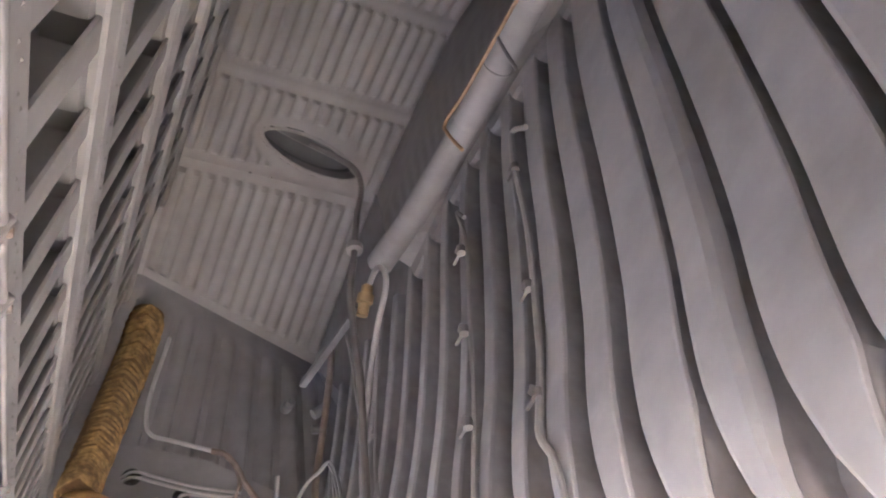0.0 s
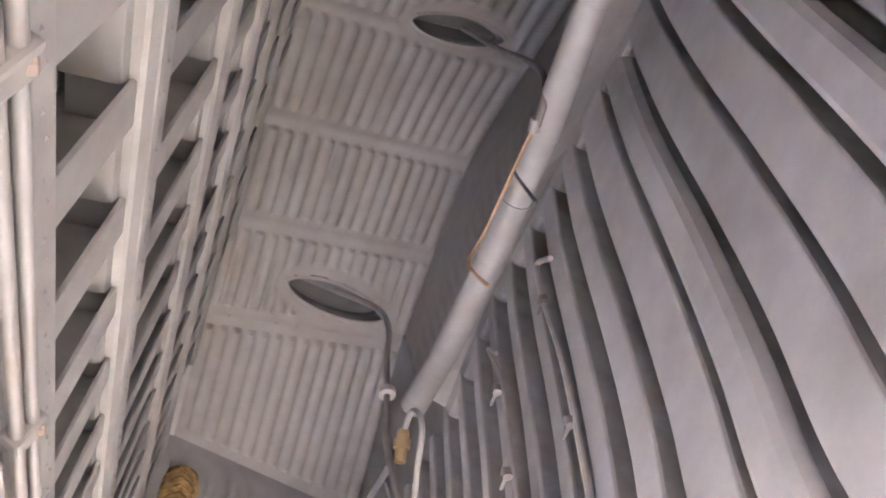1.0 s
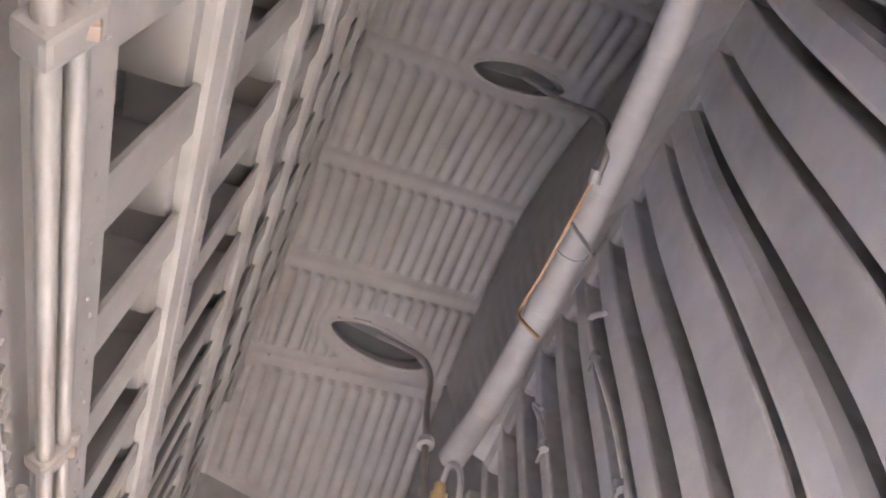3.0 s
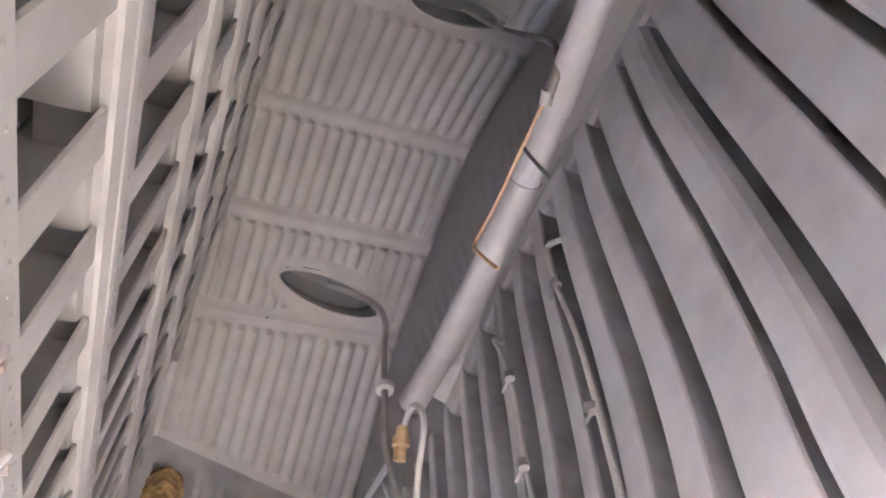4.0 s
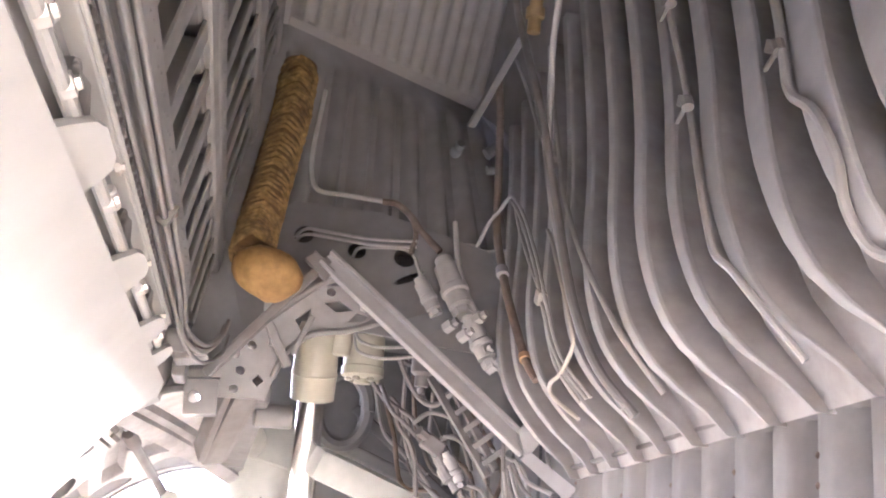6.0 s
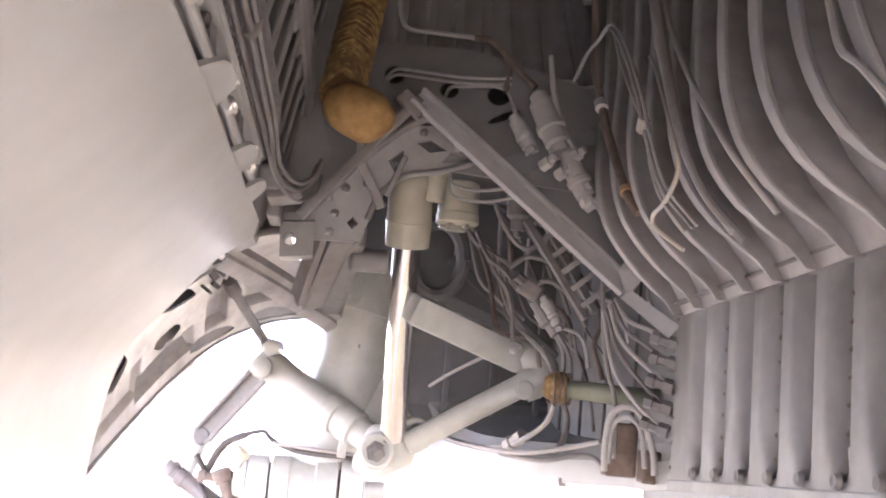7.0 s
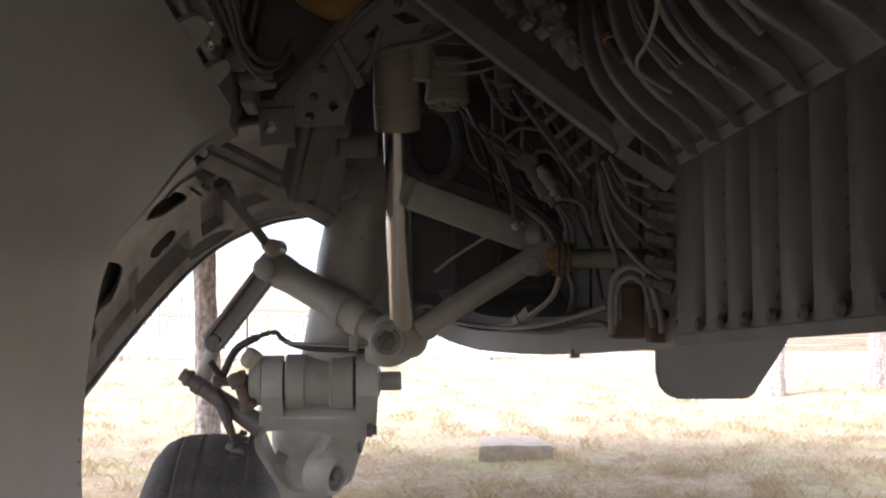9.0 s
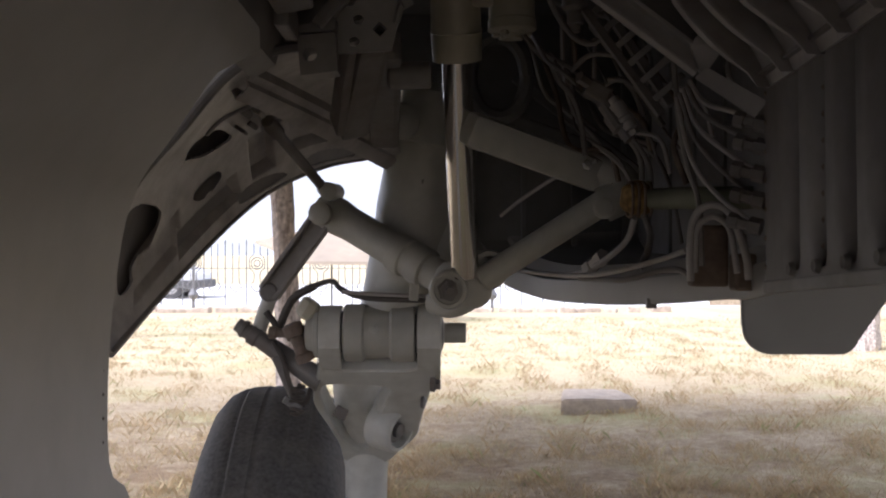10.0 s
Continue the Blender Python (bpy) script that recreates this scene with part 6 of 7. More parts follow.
bm = bmesh.new()
block(bm, (0.222, 0.86, 1.098), (0.030, 0.02, 0.05), None, 0.003)
block(bm, (0.245, 0.84, 1.085), (0.018, 0.02, 0.03), None, 0.003)
tagged(part("terminal_box", bm, RUST), "rust-stained metal box on the floor ledge", "box")
bp = pipe("pipe", [(0.105, 1.32, 1.078), (0.113, 1.30, 1.078), (0.141, 1.20, 1.076), (0.161, 1.10, 1.085), (0.187, 1.05, 1.110), (0.192, 1.02, 1.135)], 0.0030, PIPE, "grey pipe with hexagonal couplings on the floor ledge", 10)
bm = bmesh.new()
turned(bm, (0.158, 1.108, 1.083), (0.45, -0.7, 0.45), [(0, 0.006), (0.001, 0.009), (0.010, 0.009), (0.011, 0.007), (0.020, 0.007), (0.021, 0.009), (0.030, 0.009)], 6)
part("coupling", bm, PIPE, bp)
pipe("pipe", [(0.111, 1.25, 1.078), (0.145, 1.125, 1.076), (0.165, 1.0, 1.082), (0.200, 0.95, 1.094), (0.214, 0.90, 1.103)], 0.0026, PIPE, "long grey pipe along the floor ledge", 8)
pipe("pipe", [(0.15, 1.1, 1.074), (0.178, 1.0, 1.075), (0.204, 0.967, 1.084), (0.217, 0.933, 1.085), (0.222, 0.90, 1.075)], 0.0028, GREY_FIT, "grey pipe bending at the floor ledge", 8)
pipe("hose", [(0.200, 1.02, 1.14), (0.205, 1.01, 1.12), (0.200, 1.0, 1.10), (0.19, 0.99, 1.085)], 0.0034, GREY_FIT, "dark hose below the wrapped joint", 8, "hose")
# thin rod behind the stays
pipe("cable", [(0.075, 1.25, 1.145), (0.10, 1.22, 1.165), (0.14, 1.18, 1.19), (0.175, 1.15, 1.202)], 0.0022, PIPE, "thin grey cable looping to the yoke", 8, "cable")
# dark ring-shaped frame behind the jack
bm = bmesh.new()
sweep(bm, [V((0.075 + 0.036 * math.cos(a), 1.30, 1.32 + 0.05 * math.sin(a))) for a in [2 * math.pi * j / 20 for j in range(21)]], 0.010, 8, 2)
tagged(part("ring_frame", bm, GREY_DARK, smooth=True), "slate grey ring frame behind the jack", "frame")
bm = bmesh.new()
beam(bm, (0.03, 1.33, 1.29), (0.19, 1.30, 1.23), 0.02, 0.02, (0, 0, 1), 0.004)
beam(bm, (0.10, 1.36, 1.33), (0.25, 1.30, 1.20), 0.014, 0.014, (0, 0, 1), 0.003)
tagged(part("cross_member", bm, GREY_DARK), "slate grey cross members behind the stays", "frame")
for k, pts in enumerate(([(0.13, 1.2, 1.33), (0.15, 1.18, 1.30), (0.155, 1.17, 1.26), (0.175, 1.15, 1.235)], [(0.11, 1.25, 1.35), (0.14, 1.22, 1.31), (0.17, 1.2, 1.28), (0.19, 1.18, 1.24), (0.24, 1.15, 1.22)], [(0.16, 1.1, 1.34), (0.18, 1.09, 1.31), (0.2, 1.08, 1.27), (0.235, 1.05, 1.25)], [(0.12, 1.08, 1.36), (0.15, 1.06, 1.345), (0.18, 1.03, 1.33), (0.21, 1.0, 1.30)], [(0.2, 1.1, 1.22), (0.225, 1.08, 1.2), (0.235, 1.05, 1.16), (0.24, 1.03, 1.11)])):
    pipe("hose", pts, 0.0024 + 0.0006 * (k % 2), GREY_FIT, "grey hose deep in the gear space", 8, "hose")

# tangle of thin lines deep in the gear space
rnd = random.Random(21)
for k in range(11):
    a = V((0.10 + 0.010 * k, 1.26 - 0.020 * k + 0.03 * rnd.random(), 1.37 - 0.012 * (k % 4)))
    b = V((0.175 + 0.006 * k, 1.20 - 0.028 * k + 0.03 * rnd.random(), 1.24 - 0.013 * (k % 5)))
    sag = V((rnd.uniform(-0.02, 0.02), rnd.uniform(-0.02, 0.02), -0.012 - 0.02 * rnd.random()))
    wob = V((rnd.uniform(-0.012, 0.012), 0, rnd.uniform(-0.012, 0.012)))
    pipe("cable", [a, a.lerp(b, 0.3) + sag + wob, a.lerp(b, 0.65) + sag - wob, b, b + V((0.012, 0.0, -0.035))], 0.0016 + 0.0007 * (k % 3), (GREY_FIT, PIPE, RUST)[k % 3], ("dull grey cable deep in the gear space", "pale grey line deep in the gear space", "rust-brown line deep in the gear space")[k % 3], 7, "cable")

# ---- foot of the left wall: grey pipes, clamps, seal, bends ----
for x, z, r in ((-0.1160, 1.3180, 0.0021), (-0.1190, 1.3125, 0.0024)):
    pipe("pipe", [(x, -0.6, z + 0.002), (x, 0.0, z), (x, 0.3, z + 0.0005), (x, 0.62, z + 0.001), (x + 0.002, 0.70, z - 0.016), (x + 0.016, 0.74, z - 0.022), (x + 0.028, 0.775, z - 0.008), (x + 0.032, 0.80, z + 0.012)], r, GREY_FIT, "long grey pipe along the foot of the wall", 12)
pipe("pipe", [(-0.123, 0.05, 1.306), (-0.123, 0.3, 1.3055), (-0.122, 0.62, 1.306), (-0.115, 0.70, 1.290), (-0.100, 0.74, 1.281), (-0.086, 0.775, 1.296), (-0.082, 0.80, 1.316)], 0.0017, GREY_FIT, "thin grey pipe along the foot of the wall", 10)
for y in (-0.33, -0.12, 0.042, 0.108, 0.425):
    bm = bmesh.new()
    block(bm, (-0.1178, y, 1.3155), (0.008, 0.008, 0.014), Matrix.Rotation(0.45, 3, "Y"), 0.0015)
    clamp = tagged(part("pipe_clamp", bm, GREY_FIT), "grey clamp block round the wall pipes", "pipe clamp", "wall pipe clamps")
    bm = bmesh.new()
    turned(bm, (-0.1145, y, 1.317), (0.9, 0, 0.3), [(0, 0.0026), (0.002, 0.0026), (0.0025, 0.0014)], 6)
    part("bolt", bm, RUST, clamp, "rusty bolt head")
bm = bmesh.new()
block(bm, (-0.1262, 0.0, 1.3005), (0.003, 1.36, 0.004), None, 0.0008)
seal = tagged(part("door_seal", bm, RUBBER), "dark pressed rubber seal strip along the bay sill", "seal")
bm = bmesh.new()
block(bm, (0, 0, 0), (0.0012, 0.004, 0.003))
bead_me = bpy.data.meshes.new("bead")
bm.to_mesh(bead_me)
bm.free()
bead_me.materials.append(GREY_FIT)
for k in range(90):
    ob = new("bead", bead_me)
    ob.parent, ob.location = seal, (-0.1240, -0.35 + 0.0115 * k, 1.3005)

# grooved rail, pale channel with cups, and outer rail along the sill beside the door
rail = thing("sill_rail", (0, 0, 0), "pale grey grooved rail along the bay sill", "rail")
for x, z, r in ((-0.1252, 1.2972, 0.0016), (-0.1262, 1.2945, 0.0012)):
    bm = bmesh.new()
    sweep(bm, [(x, -0.60, z), (x, 0.0, z), (x, 0.66, z)], r, 10, 3)
    part("ridge", bm, DOOR, rail, smooth=True)
channel = thing("sill_channel", (0, 0, 0), "pale cream pressed channel between the sill and the door", "channel")
bm = bmesh.new()
sheet(bm, [[V((x, -0.60 + 1.27 * i / 16, z)) for x, z in ((-0.1262, 1.2934), (-0.1300, 1.2932), (-0.1350, 1.2920), (-0.1362, 1.2885), (-0.1352, 1.2840), (-0.1325, 1.2822), (-0.1285, 1.2816), (-0.1280, 1.2802), (-0.1300, 1.2796), (-0.1345, 1.2790), (-0.1385, 1.2740), (-0.1400, 1.2620))] for i in range(17)])
part("trough", bm, DOOR, channel, smooth=True, sharp=0.7)
bm = bmesh.new()
sweep(bm, [(-0.1288, -0.60, 1.2752), (-0.1288, 0.0, 1.2750), (-0.1288, 0.67, 1.2752)], 0.0030, 10, 3)
part("outer_rail", bm, DOOR, channel, smooth=True)
for y in (-0.34, -0.165, 0.006, 0.172, 0.340, 0.505):
    bm = bmesh.new()
    turned(bm, (-0.1355, y, 1.2875), (1, -0.25, -0.1), [(0, 0.0040), (0.0062, 0.0046), (0.0070, 0.0044), (0.0068, 0.0034), (0.0030, 0.0028), (0.0028, 0.0004)], 16)
    part("cup", bm, GREY_FIT, channel, "dark grey spring cup", smooth=True)
    bm = bmesh.new()
    plate(bm, [(-0.1300, y + 0.010, 1.2925), (-0.1278, y + 0.022, 1.2925), (-0.1285, y + 0.040, 1.2805), (-0.1310, y + 0.034, 1.2805)], (-0.0014, 0, 0))
    part("gusset", bm, GREY_FIT, channel)
for y in (-0.30, -0.125, -0.05, 0.108, 0.155, 0.275, 0.44, 0.60):
    bm = bmesh.new()
    turned(bm, (-0.1285, y, 1.2752), (1, -0.1, 0.4), [(-0.001, 0.0042), (0.0034, 0.0042), (0.0038, 0.0024), (0.0056, 0.0022)], 6)
    part("bolt", bm, STEEL, channel)
# clutter at the far end of the sill
bm = bmesh.new()
block(bm, (-0.122, 0.735, 1.300), (0.018, 0.05, 0.020), Matrix.Rotation(0.3, 3, "X"), 0.003)
turned(bm, (-0.112, 0.742, 1.296), (1, -0.3, 0), [(0, 0.006), (0.004, 0.006), (0.005, 0.003)], 10)
tagged(part("end_bracket", bm, GREY_FIT), "grey end bracket with a round boss on the sill", "bracket")
bm = bmesh.new()
block(bm, (-0.112, 0.79, 1.293), (0.03, 0.05, 0.010), Matrix.Rotation(-0.2, 3, "Y"), 0.003)
block(bm, (-0.122, 0.84, 1.288), (0.012, 0.06, 0.022), None, 0.003)
tagged(part("end_bracket", bm, GREY_FIT), "grey folded end bracket beside the hinge box", "bracket")

# ---- outdoors ----
def slab():
    bm = bmesh.new()
    plate(bm, [(0.838, 7.15, -0.04), (1.365, 7.15, -0.04), (1.33, 7.77, -0.05), (0.924, 7.77, -0.05)], (0, 0, 0.145))
    bmesh.ops.subdivide_edges(bm, edges=bm.edges[:], cuts=6, use_grid_fill=True)
    for v in bm.verts:
        v.co += V((noise.noise(v.co * 9), noise.noise(v.co * 9 + V((5, 0, 0))), noise.noise(v.co * 7))) * 0.009
    bmesh.ops.bevel(bm, geom=[e for e in bm.edges if len(e.link_faces) == 2 and e.calc_face_angle(0) > 1.0], offset=0.012, segments=2, affect="EDGES")
    return tagged(part("concrete_slab", bm, CONCRETE), "weathered four-sided concrete slab lying in the grass", "slab")


slab()


def tree(x, y, girth, bend, seed):
    rnd = random.Random(seed)
    t = thing("tree", (x, y, 0), "tree with rough grey-brown bark standing in dry grass", "tree", "trees on the grass")
    bm = bmesh.new()
    pts = [V((x + bend * 0.02 * math.sin(k * 1.1), y, 0.42 * k - 0.06)) for k in range(10)]
    sweep(bm, pts, lambda q: girth * (1.25 - 0.55 * q) + 0.05 * girth * math.sin(q * 40), 18, 8)
    for v in bm.verts:
        a = math.atan2(v.co.y - y, v.co.x - x)
        v.co += V((v.co.x - x, v.co.y - y, 0)).normalized() * girth * (0.22 * noise.noise(V((a * 2.2, v.co.z * 3.0, seed))) + 0.14 * noise.noise(V((a * 6, v.co.z * 11, seed))))
    part("trunk", bm, BARK, t, smooth=True)
    top = pts[-1]
    tips = []
    for k in range(9):
        a = k * 2.4 + rnd.random()
        h = 2.5 + 0.17 * k
        base = V((x, y, h))
        end = base + V((math.cos(a) * (1.1 + rnd.random()), math.sin(a) * (1.1 + rnd.random()), 0.7 + rnd.random()))
        bm = bmesh.new()
        sweep(bm, [base, base.lerp(end, 0.5) + V((0, 0, 0.12)), end], lambda q: girth * 0.35 * (1 - 0.8 * q), 8, 5)
        part("limb", bm, BARK, t, smooth=True)
        tips += [base.lerp(end, q) for q in (0.55, 0.75, 0.9, 1.0)]
    bm = bmesh.new()
    for k in range(2600):
        c = rnd.choice(tips) + V((rnd.gauss(0, 0.26), rnd.gauss(0, 0.26), rnd.gauss(0.1, 0.2)))
        m = Matrix.Translation(c) @ Euler((rnd.random() * 6, rnd.random() * 6, rnd.random() * 6)).to_matrix().to_4x4()
        s = 0.035 + 0.03 * rnd.random()
        bm.faces.new([bm.verts.new(m @ V(p)) for p in ((-s, 0, 0), (0, -s * 0.4, 0.004), (s, 0, 0), (0, s * 0.4, 0.004))])
    part("crown", bm, LEAF, t)
    return t


LEAF = material("dusty_green_leaf", (0.07, 0.095, 0.035), 0.6, grain=20, vary=0.3)
tree(-0.762, 5.2, 0.052, 1.0, 3)
tree(4.91, 12.0, 0.13, 0.5, 5)
tree(6.80, 13.0, 0.12, -0.6, 8)
tree(-4.6, 13.5, 0.12, 0.7, 11)

# fence: square posts, rails, pointed bars and looped ornaments
fence = thing("iron_fence", (0, 20, 0), "grey wrought iron fence with circles standing in the grass", "fence")
FY = 20.0
bar_me = None
bm = bmesh.new()
block(bm, (0, 0, 0.70), (0.020, 0.020, 1.19))
turned(bm, (0, 0, 1.29), (0, 0, 1), [(0, 0.007), (0.02, 0.018), (0.09, 0.002)], 8)
bar_me = bpy.data.meshes.new("bar")
bm.to_mesh(bar_me)
bm.free()
bar_me.materials.append(IRON)
bm = bmesh.new()
for z, r in ((0.915, 0.112), (0.915, 0.060)):
    sweep(bm, [V((r * math.cos(a), 0, z + r * math.sin(a))) for a in [2 * math.pi * j / 24 for j in range(25)]], 0.011, 6, 1)
for s in (-1, 1):
    sweep(bm, [V((s * 0.062, 0, 1.28)), V((s * 0.062, 0, 1.09)), V((s * 0.125, 0, 1.03)), V((s * 0.150, 0, 0.915)), V((s * 0.125, 0, 0.80)), V((s * 0.062, 0, 0.74)), V((s * 0.062, 0, 0.58)), V((s * 0.105, 0, 0.52)), V((s * 0.100, 0, 0.44)), V((0.0, 0, 0.365))], 0.010, 6, 3)
turned(bm, (0, 0, 0.345), (0, 0, -1), [(0, 0.016), (0.05, 0.001)], 8)
orn_me = bpy.data.meshes.new("ornament")
bm.to_mesh(orn_me)
bm.free()
orn_me.materials.append(IRON)
bm = bmesh.new()
for s in (-1, 1):
    sweep(bm, [V((s * 0.062, 0, 1.30)), V((s * 0.062, 0, 0.58)), V((s * 0.105, 0, 0.52)), V((s * 0.100, 0, 0.44)), V((0.0, 0, 0.365))], 0.010, 6, 3)
turned(bm, (0, 0, 0.345), (0, 0, -1), [(0, 0.016), (0.05, 0.001)], 8)
loop_me = bpy.data.meshes.new("loop")
bm.to_mesh(loop_me)
bm.free()
loop_me.materials.append(IRON)
for k in range(-18, 9):
    x = 0.405 * k - 0.02
    ob = new("bar", bar_me)
    ob.parent, ob.location = fence, (x, FY, 0)
    ob = new("ornament" if k % 3 == 0 else "loop", orn_me if k % 3 == 0 else loop_me)
    ob.parent, ob.location = fence, (x + 0.2025, FY, 0)
for z in (0.46, 0.82):
    bm = bmesh.new()
    block(bm, (-2.1, FY, z), (11.6, 0.012, 0.012))
    part("rail", bm, IRON, fence)
for x in (-4.67, 1.03):
    bm = bmesh.new()
    block(bm, (x, FY - 0.03, 0.75), (0.055, 0.04, 1.5), None, 0.008)
    turned(bm, (x, FY - 0.03, 0.22), (0, 0, 1), [(0, 0.02), (0.03, 0.08), (0.10, 0.10), (0.16, 0.06), (0.22, 0.03)], 12)
    part("post", bm, IRON, fence)
# rough stones along the foot of the fence
kerb = tagged(new("kerb"), "low broken kerb of pale tan stones along the fence", "kerb", kind="structure")
rnd = random.Random(14)
stone_x = -9.0
while stone_x < 4.0:
    w = 0.22 + 0.42 * rnd.random()
    bm = bmesh.new()
    block(bm, (stone_x + w / 2, 19.45 + 0.25 * rnd.random(), 0.02), (w * 0.94, 0.30, 0.10 + 0.09 * rnd.random()), Matrix.Rotation(rnd.gauss(0, 0.12), 3, "Z") @ Matrix.Rotation(rnd.gauss(0, 0.06), 3, "Y"), 0.025)
    part("stone", bm, KERB, kerb)
    stone_x += w + 0.25 * rnd.random() ** 2
# pale road beyond the fence
bm = bmesh.new()
sheet(bm, [[V((x, y, 0.012)) for x in (-60, -20, -8, 0, 8, 20, 60)] for y in (21.6, 25, 30, 37)])
thicken(bm, 0.01)
tagged(part("road", bm, ROAD), "pale dusty concrete road beyond the fence", "road", kind="structure")
# low sheet roof in front of the fence
shed = thing("low_canopy", (0, 17, 0), "low beige sheet canopy on thin posts by the fence", "canopy")
bm = bmesh.new()
plate(bm, [(-3.05, 17.4, 1.27), (-2.0, 17.6, 1.50), (-0.25, 17.6, 1.60), (-0.25, 16.4, 0.91), (-2.05, 16.4, 0.93)], (0, 0.02, 0.05))
part("roof", bm, ROOF_OUT, shed)
for x in (-1.75, -0.45):
    bm = bmesh.new()
    block(bm, (x, 17.2, 0.62), (0.03, 0.03, 1.34), None, 0.005)
    part("post", bm, IRON, shed)

# low earth-coloured wall far behind the grass, added to stand for shaded tan ground
low_wall = thing("low_wall", (9, 22, 0), "low tan wall of rough horizontal boards, standing in for far tan ground", "wall")
PLANK = material("sun_bleached_plank", (0.46, 0.37, 0.25), 0.85, grain=30, vary=0.3, dirt=(0.26, 0.2, 0.13), dirt_amount=0.6, streak=(0.4, 3, 6), bump=0.4, cells=5)
for j in range(8):
    for i in range(7):
        bm = bmesh.new()
        block(bm, (7.2 + 3.0 * i + 0.4 * (j % 2), 22.0 + 0.012 * math.sin(3 * i + j), 0.08 + 0.155 * j), (2.97, 0.05, 0.145), Matrix.Rotation(0.006 * math.sin(5 * i + 2 * j), 3, "Y"), 0.012)
        part("board", bm, PLANK, low_wall)

# parked car far behind the fence
car = thing("parked_car", (-5.9, 26, 0), "white parked car with dark bumper and sills beyond the fence", "car")
PAINT = material("white_car_paint", (0.78, 0.78, 0.77), 0.25, grain=10, vary=0.05)
GLASS = material("car_glass", (0.30, 0.33, 0.36), 0.08, grain=10, vary=0.02)
bm = bmesh.new()
plate(bm, [(-9.25, 25.2, 0.25), (-9.30, 25.2, 0.65), (-8.85, 25.2, 0.85), (-7.45, 25.2, 0.88), (-6.25, 25.2, 0.80), (-5.80, 25.2, 0.62), (-5.75, 25.2, 0.25)], (0, 1.6, 0))
bmesh.ops.bevel(bm, geom=[e for e in bm.edges if len(e.link_faces) == 2 and e.calc_face_angle(0) > 1.2], offset=0.06, segments=2, affect="EDGES")
part("body", bm, PAINT, car)
bm = bmesh.new()
block(bm, (-7.52, 26.0, 0.36), (3.66, 1.72, 0.20), None, 0.05)
part("bumper", bm, RUBBER, car, "dark grey bumper and sill")
bm = bmesh.new()
plate(bm, [(-8.75, 25.3, 0.85), (-8.35, 25.35, 1.30), (-7.25, 25.35, 1.33), (-6.55, 25.3, 0.86)], (0, 1.4, 0))
part("cabin", bm, GLASS, car)
for x in (-8.65, -6.45):
    for y in (25.22, 26.6):
        bm = bmesh.new()
        turned(bm, (x, y, 0.3), (0, 1, 0), [(0, 0.2), (0, 0.28), (0.03, 0.3), (0.17, 0.3), (0.2, 0.28), (0.2, 0.2)], 28)
        w = part("wheel", bm, RUBBER, car, smooth=True)
        bm = bmesh.new()
        turned(bm, (x, y - 0.004, 0.3), (0, 1, 0), [(0, 0.18), (0.21, 0.18)], 20)
        part("hubcap", bm, STEEL, w, smooth=True)

# grass: tufts of dry blades
rng = np.random.default_rng(4)
N = 300000
gy = 3.8 + 14.0 * rng.random(N) ** 2.3
gx = (0.1 + rng.uniform(-0.62, 0.78, N) * (2.2 + 0.62 * gy))
tuft = np.array([noise.noise(V((a * 3.1, b * 2.2, 7))) + 0.5 * noise.noise(V((a * 9, b * 7, 3))) for a, b in zip(gx, gy)])
keep = tuft + 0.10 * np.clip((gy - 7.0) / 4.0, -1, 1) > rng.uniform(-0.45, 0.35, N)
gx, gy = gx[keep], gy[keep]
N = len(gx)
gz = np.array([ground_height(a, b) for a, b in zip(gx, gy)]) - 0.004
hgt = rng.uniform(0.010, 0.036, N) * (1 + 0.7 * (rng.random(N) > 0.92)) * (1 + 0.7 * np.clip(tuft[keep] * 2.5, 0, 1))
ang = rng.uniform(0, 2 * np.pi, N)
wid = rng.uniform(0.0004, 0.0010, N) * (0.7 + 0.06 * gy)
leanx, leany = rng.normal(0, 0.45, N) * hgt, rng.normal(0, 0.45, N) * hgt
co = np.zeros((N, 4, 3))
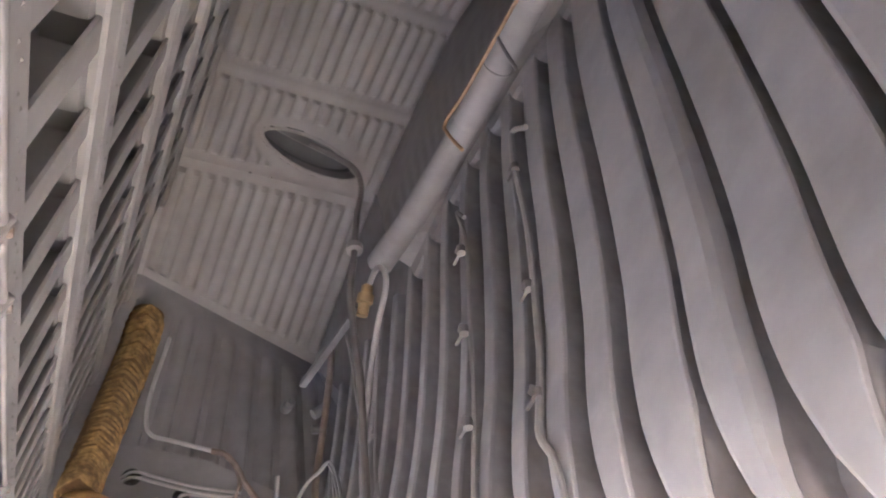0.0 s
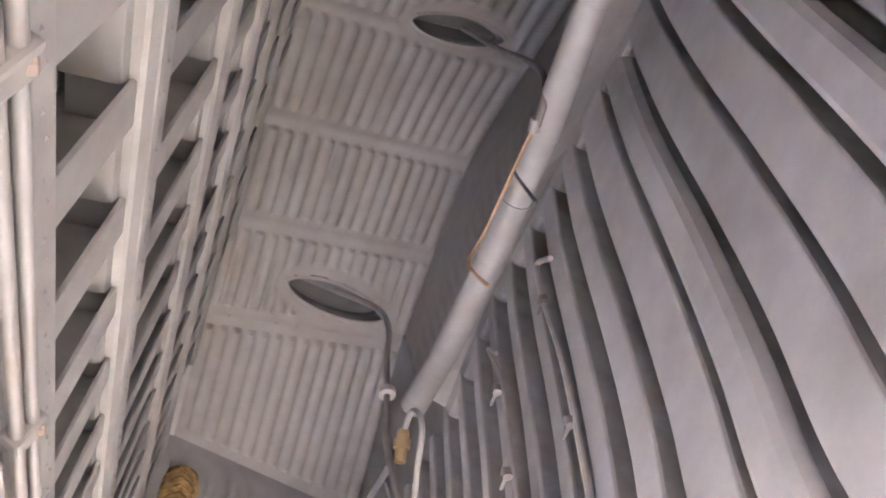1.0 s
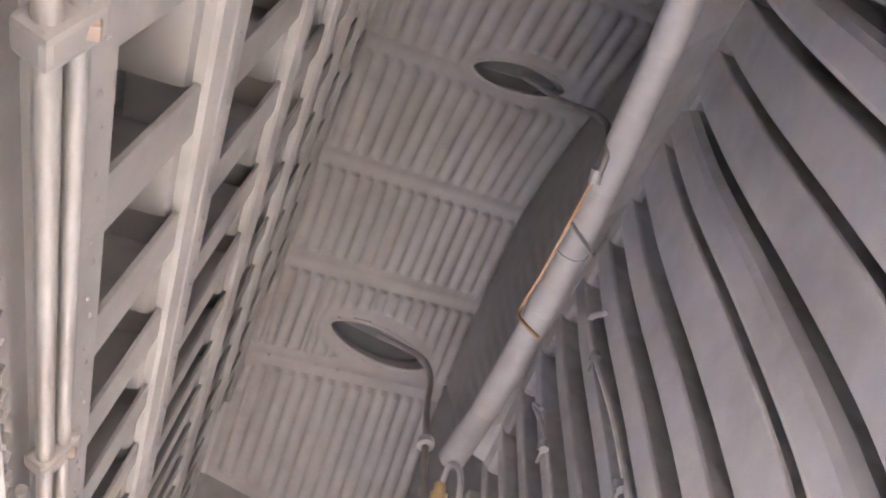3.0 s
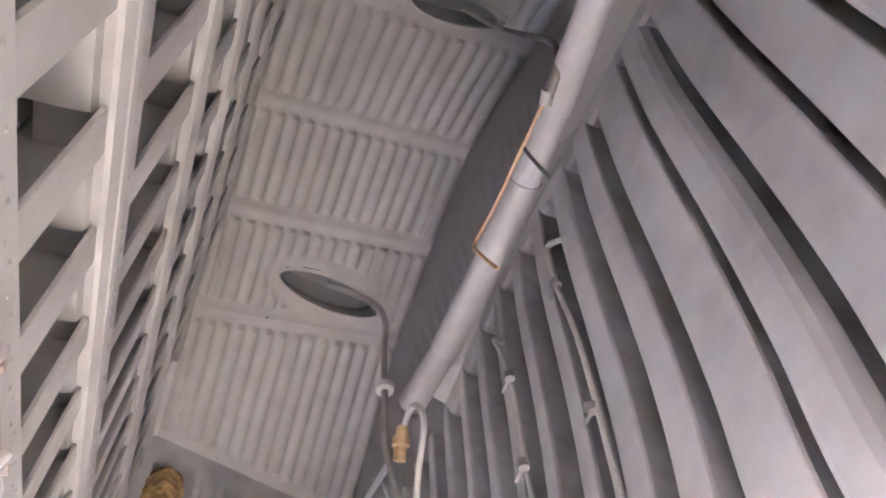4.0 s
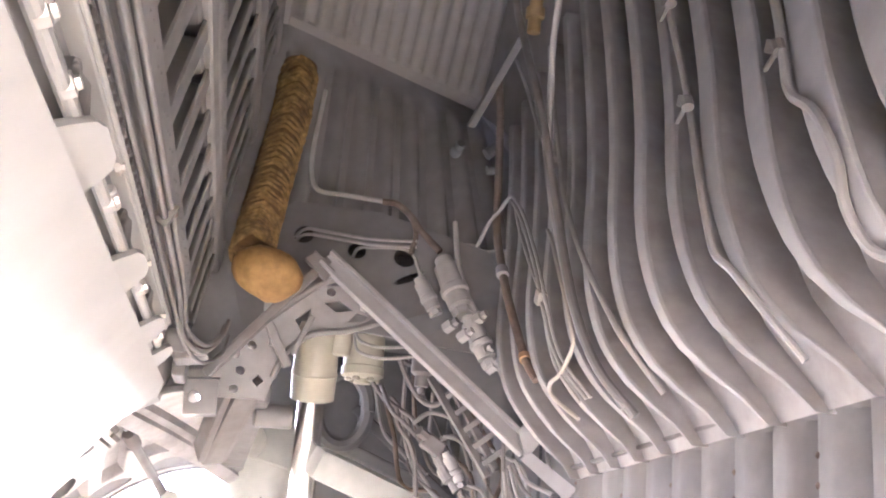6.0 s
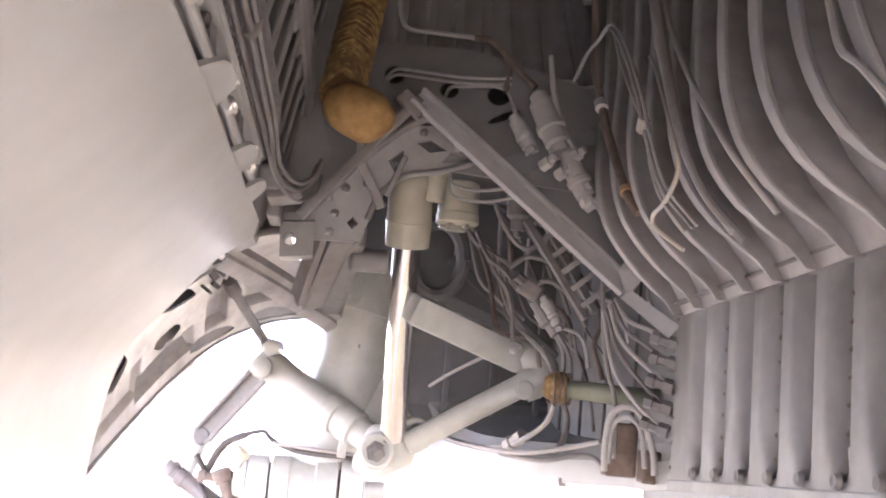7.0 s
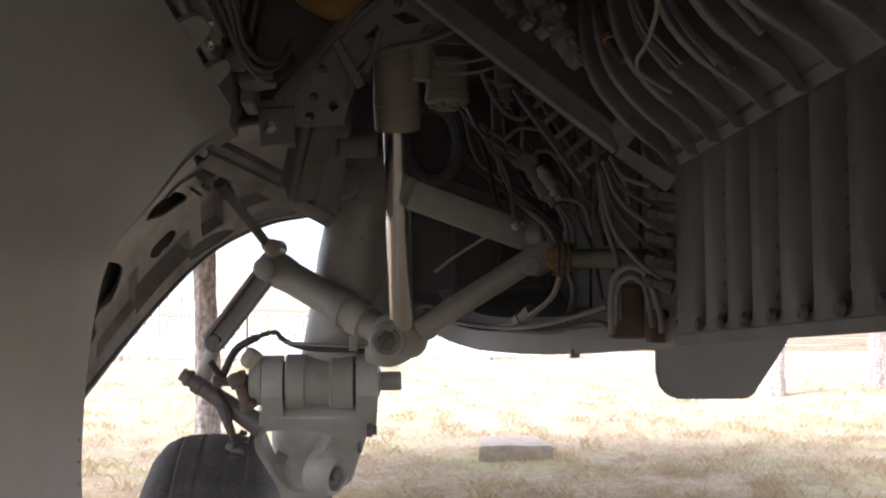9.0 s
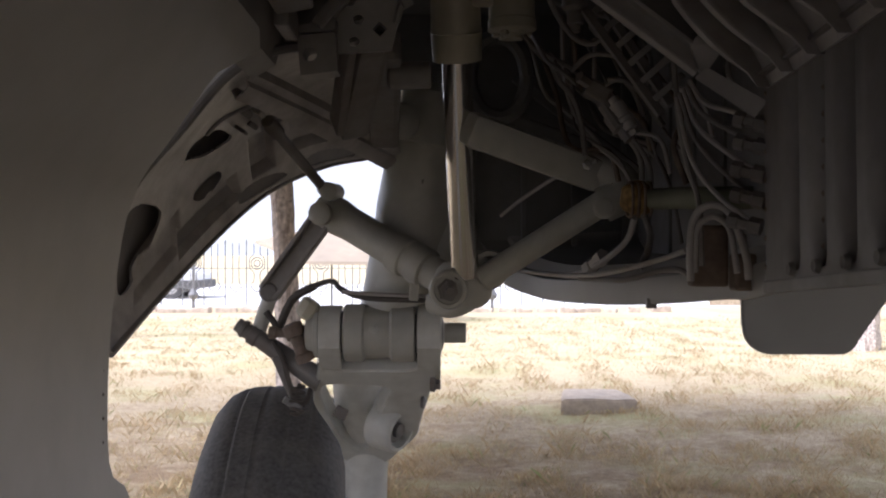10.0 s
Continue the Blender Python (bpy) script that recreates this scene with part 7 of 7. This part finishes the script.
dx, dy = np.cos(ang) * wid, np.sin(ang) * wid
co[:, 0] = np.stack([gx - dx, gy - dy, gz], 1)
co[:, 1] = np.stack([gx + dx, gy + dy, gz], 1)
co[:, 2] = np.stack([gx + dx * 0.7 + leanx * 0.45, gy + dy * 0.7 + leany * 0.45, gz + hgt * 0.65], 1)
co[:, 3] = np.stack([gx + leanx, gy + leany, gz + hgt], 1)
idx = np.arange(N)[:, None] * 4 + np.array([0, 1, 3, 1, 2, 3])
me = bpy.data.meshes.new("dry_grass")
me.vertices.add(N * 4)
me.vertices.foreach_set("co", co.ravel())
me.loops.add(N * 6)
me.loops.foreach_set("vertex_index", idx.ravel().astype(np.int32))
me.polygons.add(N * 2)
me.polygons.foreach_set("loop_start", np.arange(0, N * 6, 3, dtype=np.int32))
me.update(calc_edges=True)


def blade_material():
    m = bpy.data.materials.new("dry_grass_blade")
    m.use_nodes = True
    t = m.node_tree
    n, l = t.nodes, t.links
    p = n["Principled BSDF"]
    g = n.new("ShaderNodeNewGeometry")
    r = n.new("ShaderNodeValToRGB")
    r.color_ramp.elements[0].color = (0.49, 0.36, 0.195, 1)
    r.color_ramp.elements[1].color = (0.74, 0.60, 0.36, 1)
    e = r.color_ramp.elements.new(0.9)
    e.color = (0.55, 0.45, 0.29, 1)
    e = r.color_ramp.elements.new(0.95)
    e.color = (0.30, 0.34, 0.13, 1)
    l.new(g.outputs["Random Per Island"], r.inputs[0])
    l.new(r.outputs[0], p.inputs["Base Color"])
    p.inputs["Roughness"].default_value = 0.8
    tr = n.new("ShaderNodeBsdfTranslucent")
    l.new(r.outputs[0], tr.inputs["Color"])
    mx = n.new("ShaderNodeMixShader")
    mx.inputs[0].default_value = 0.35
    l.new(p.outputs[0], mx.inputs[1])
    l.new(tr.outputs[0], mx.inputs[2])
    l.new(mx.outputs[0], n["Material Output"].inputs["Surface"])
    return m


me.materials.append(blade_material())
tagged(new("dry_grass", me), "short dry straw-coloured grass blades in tufts", "grass", kind="stuff")
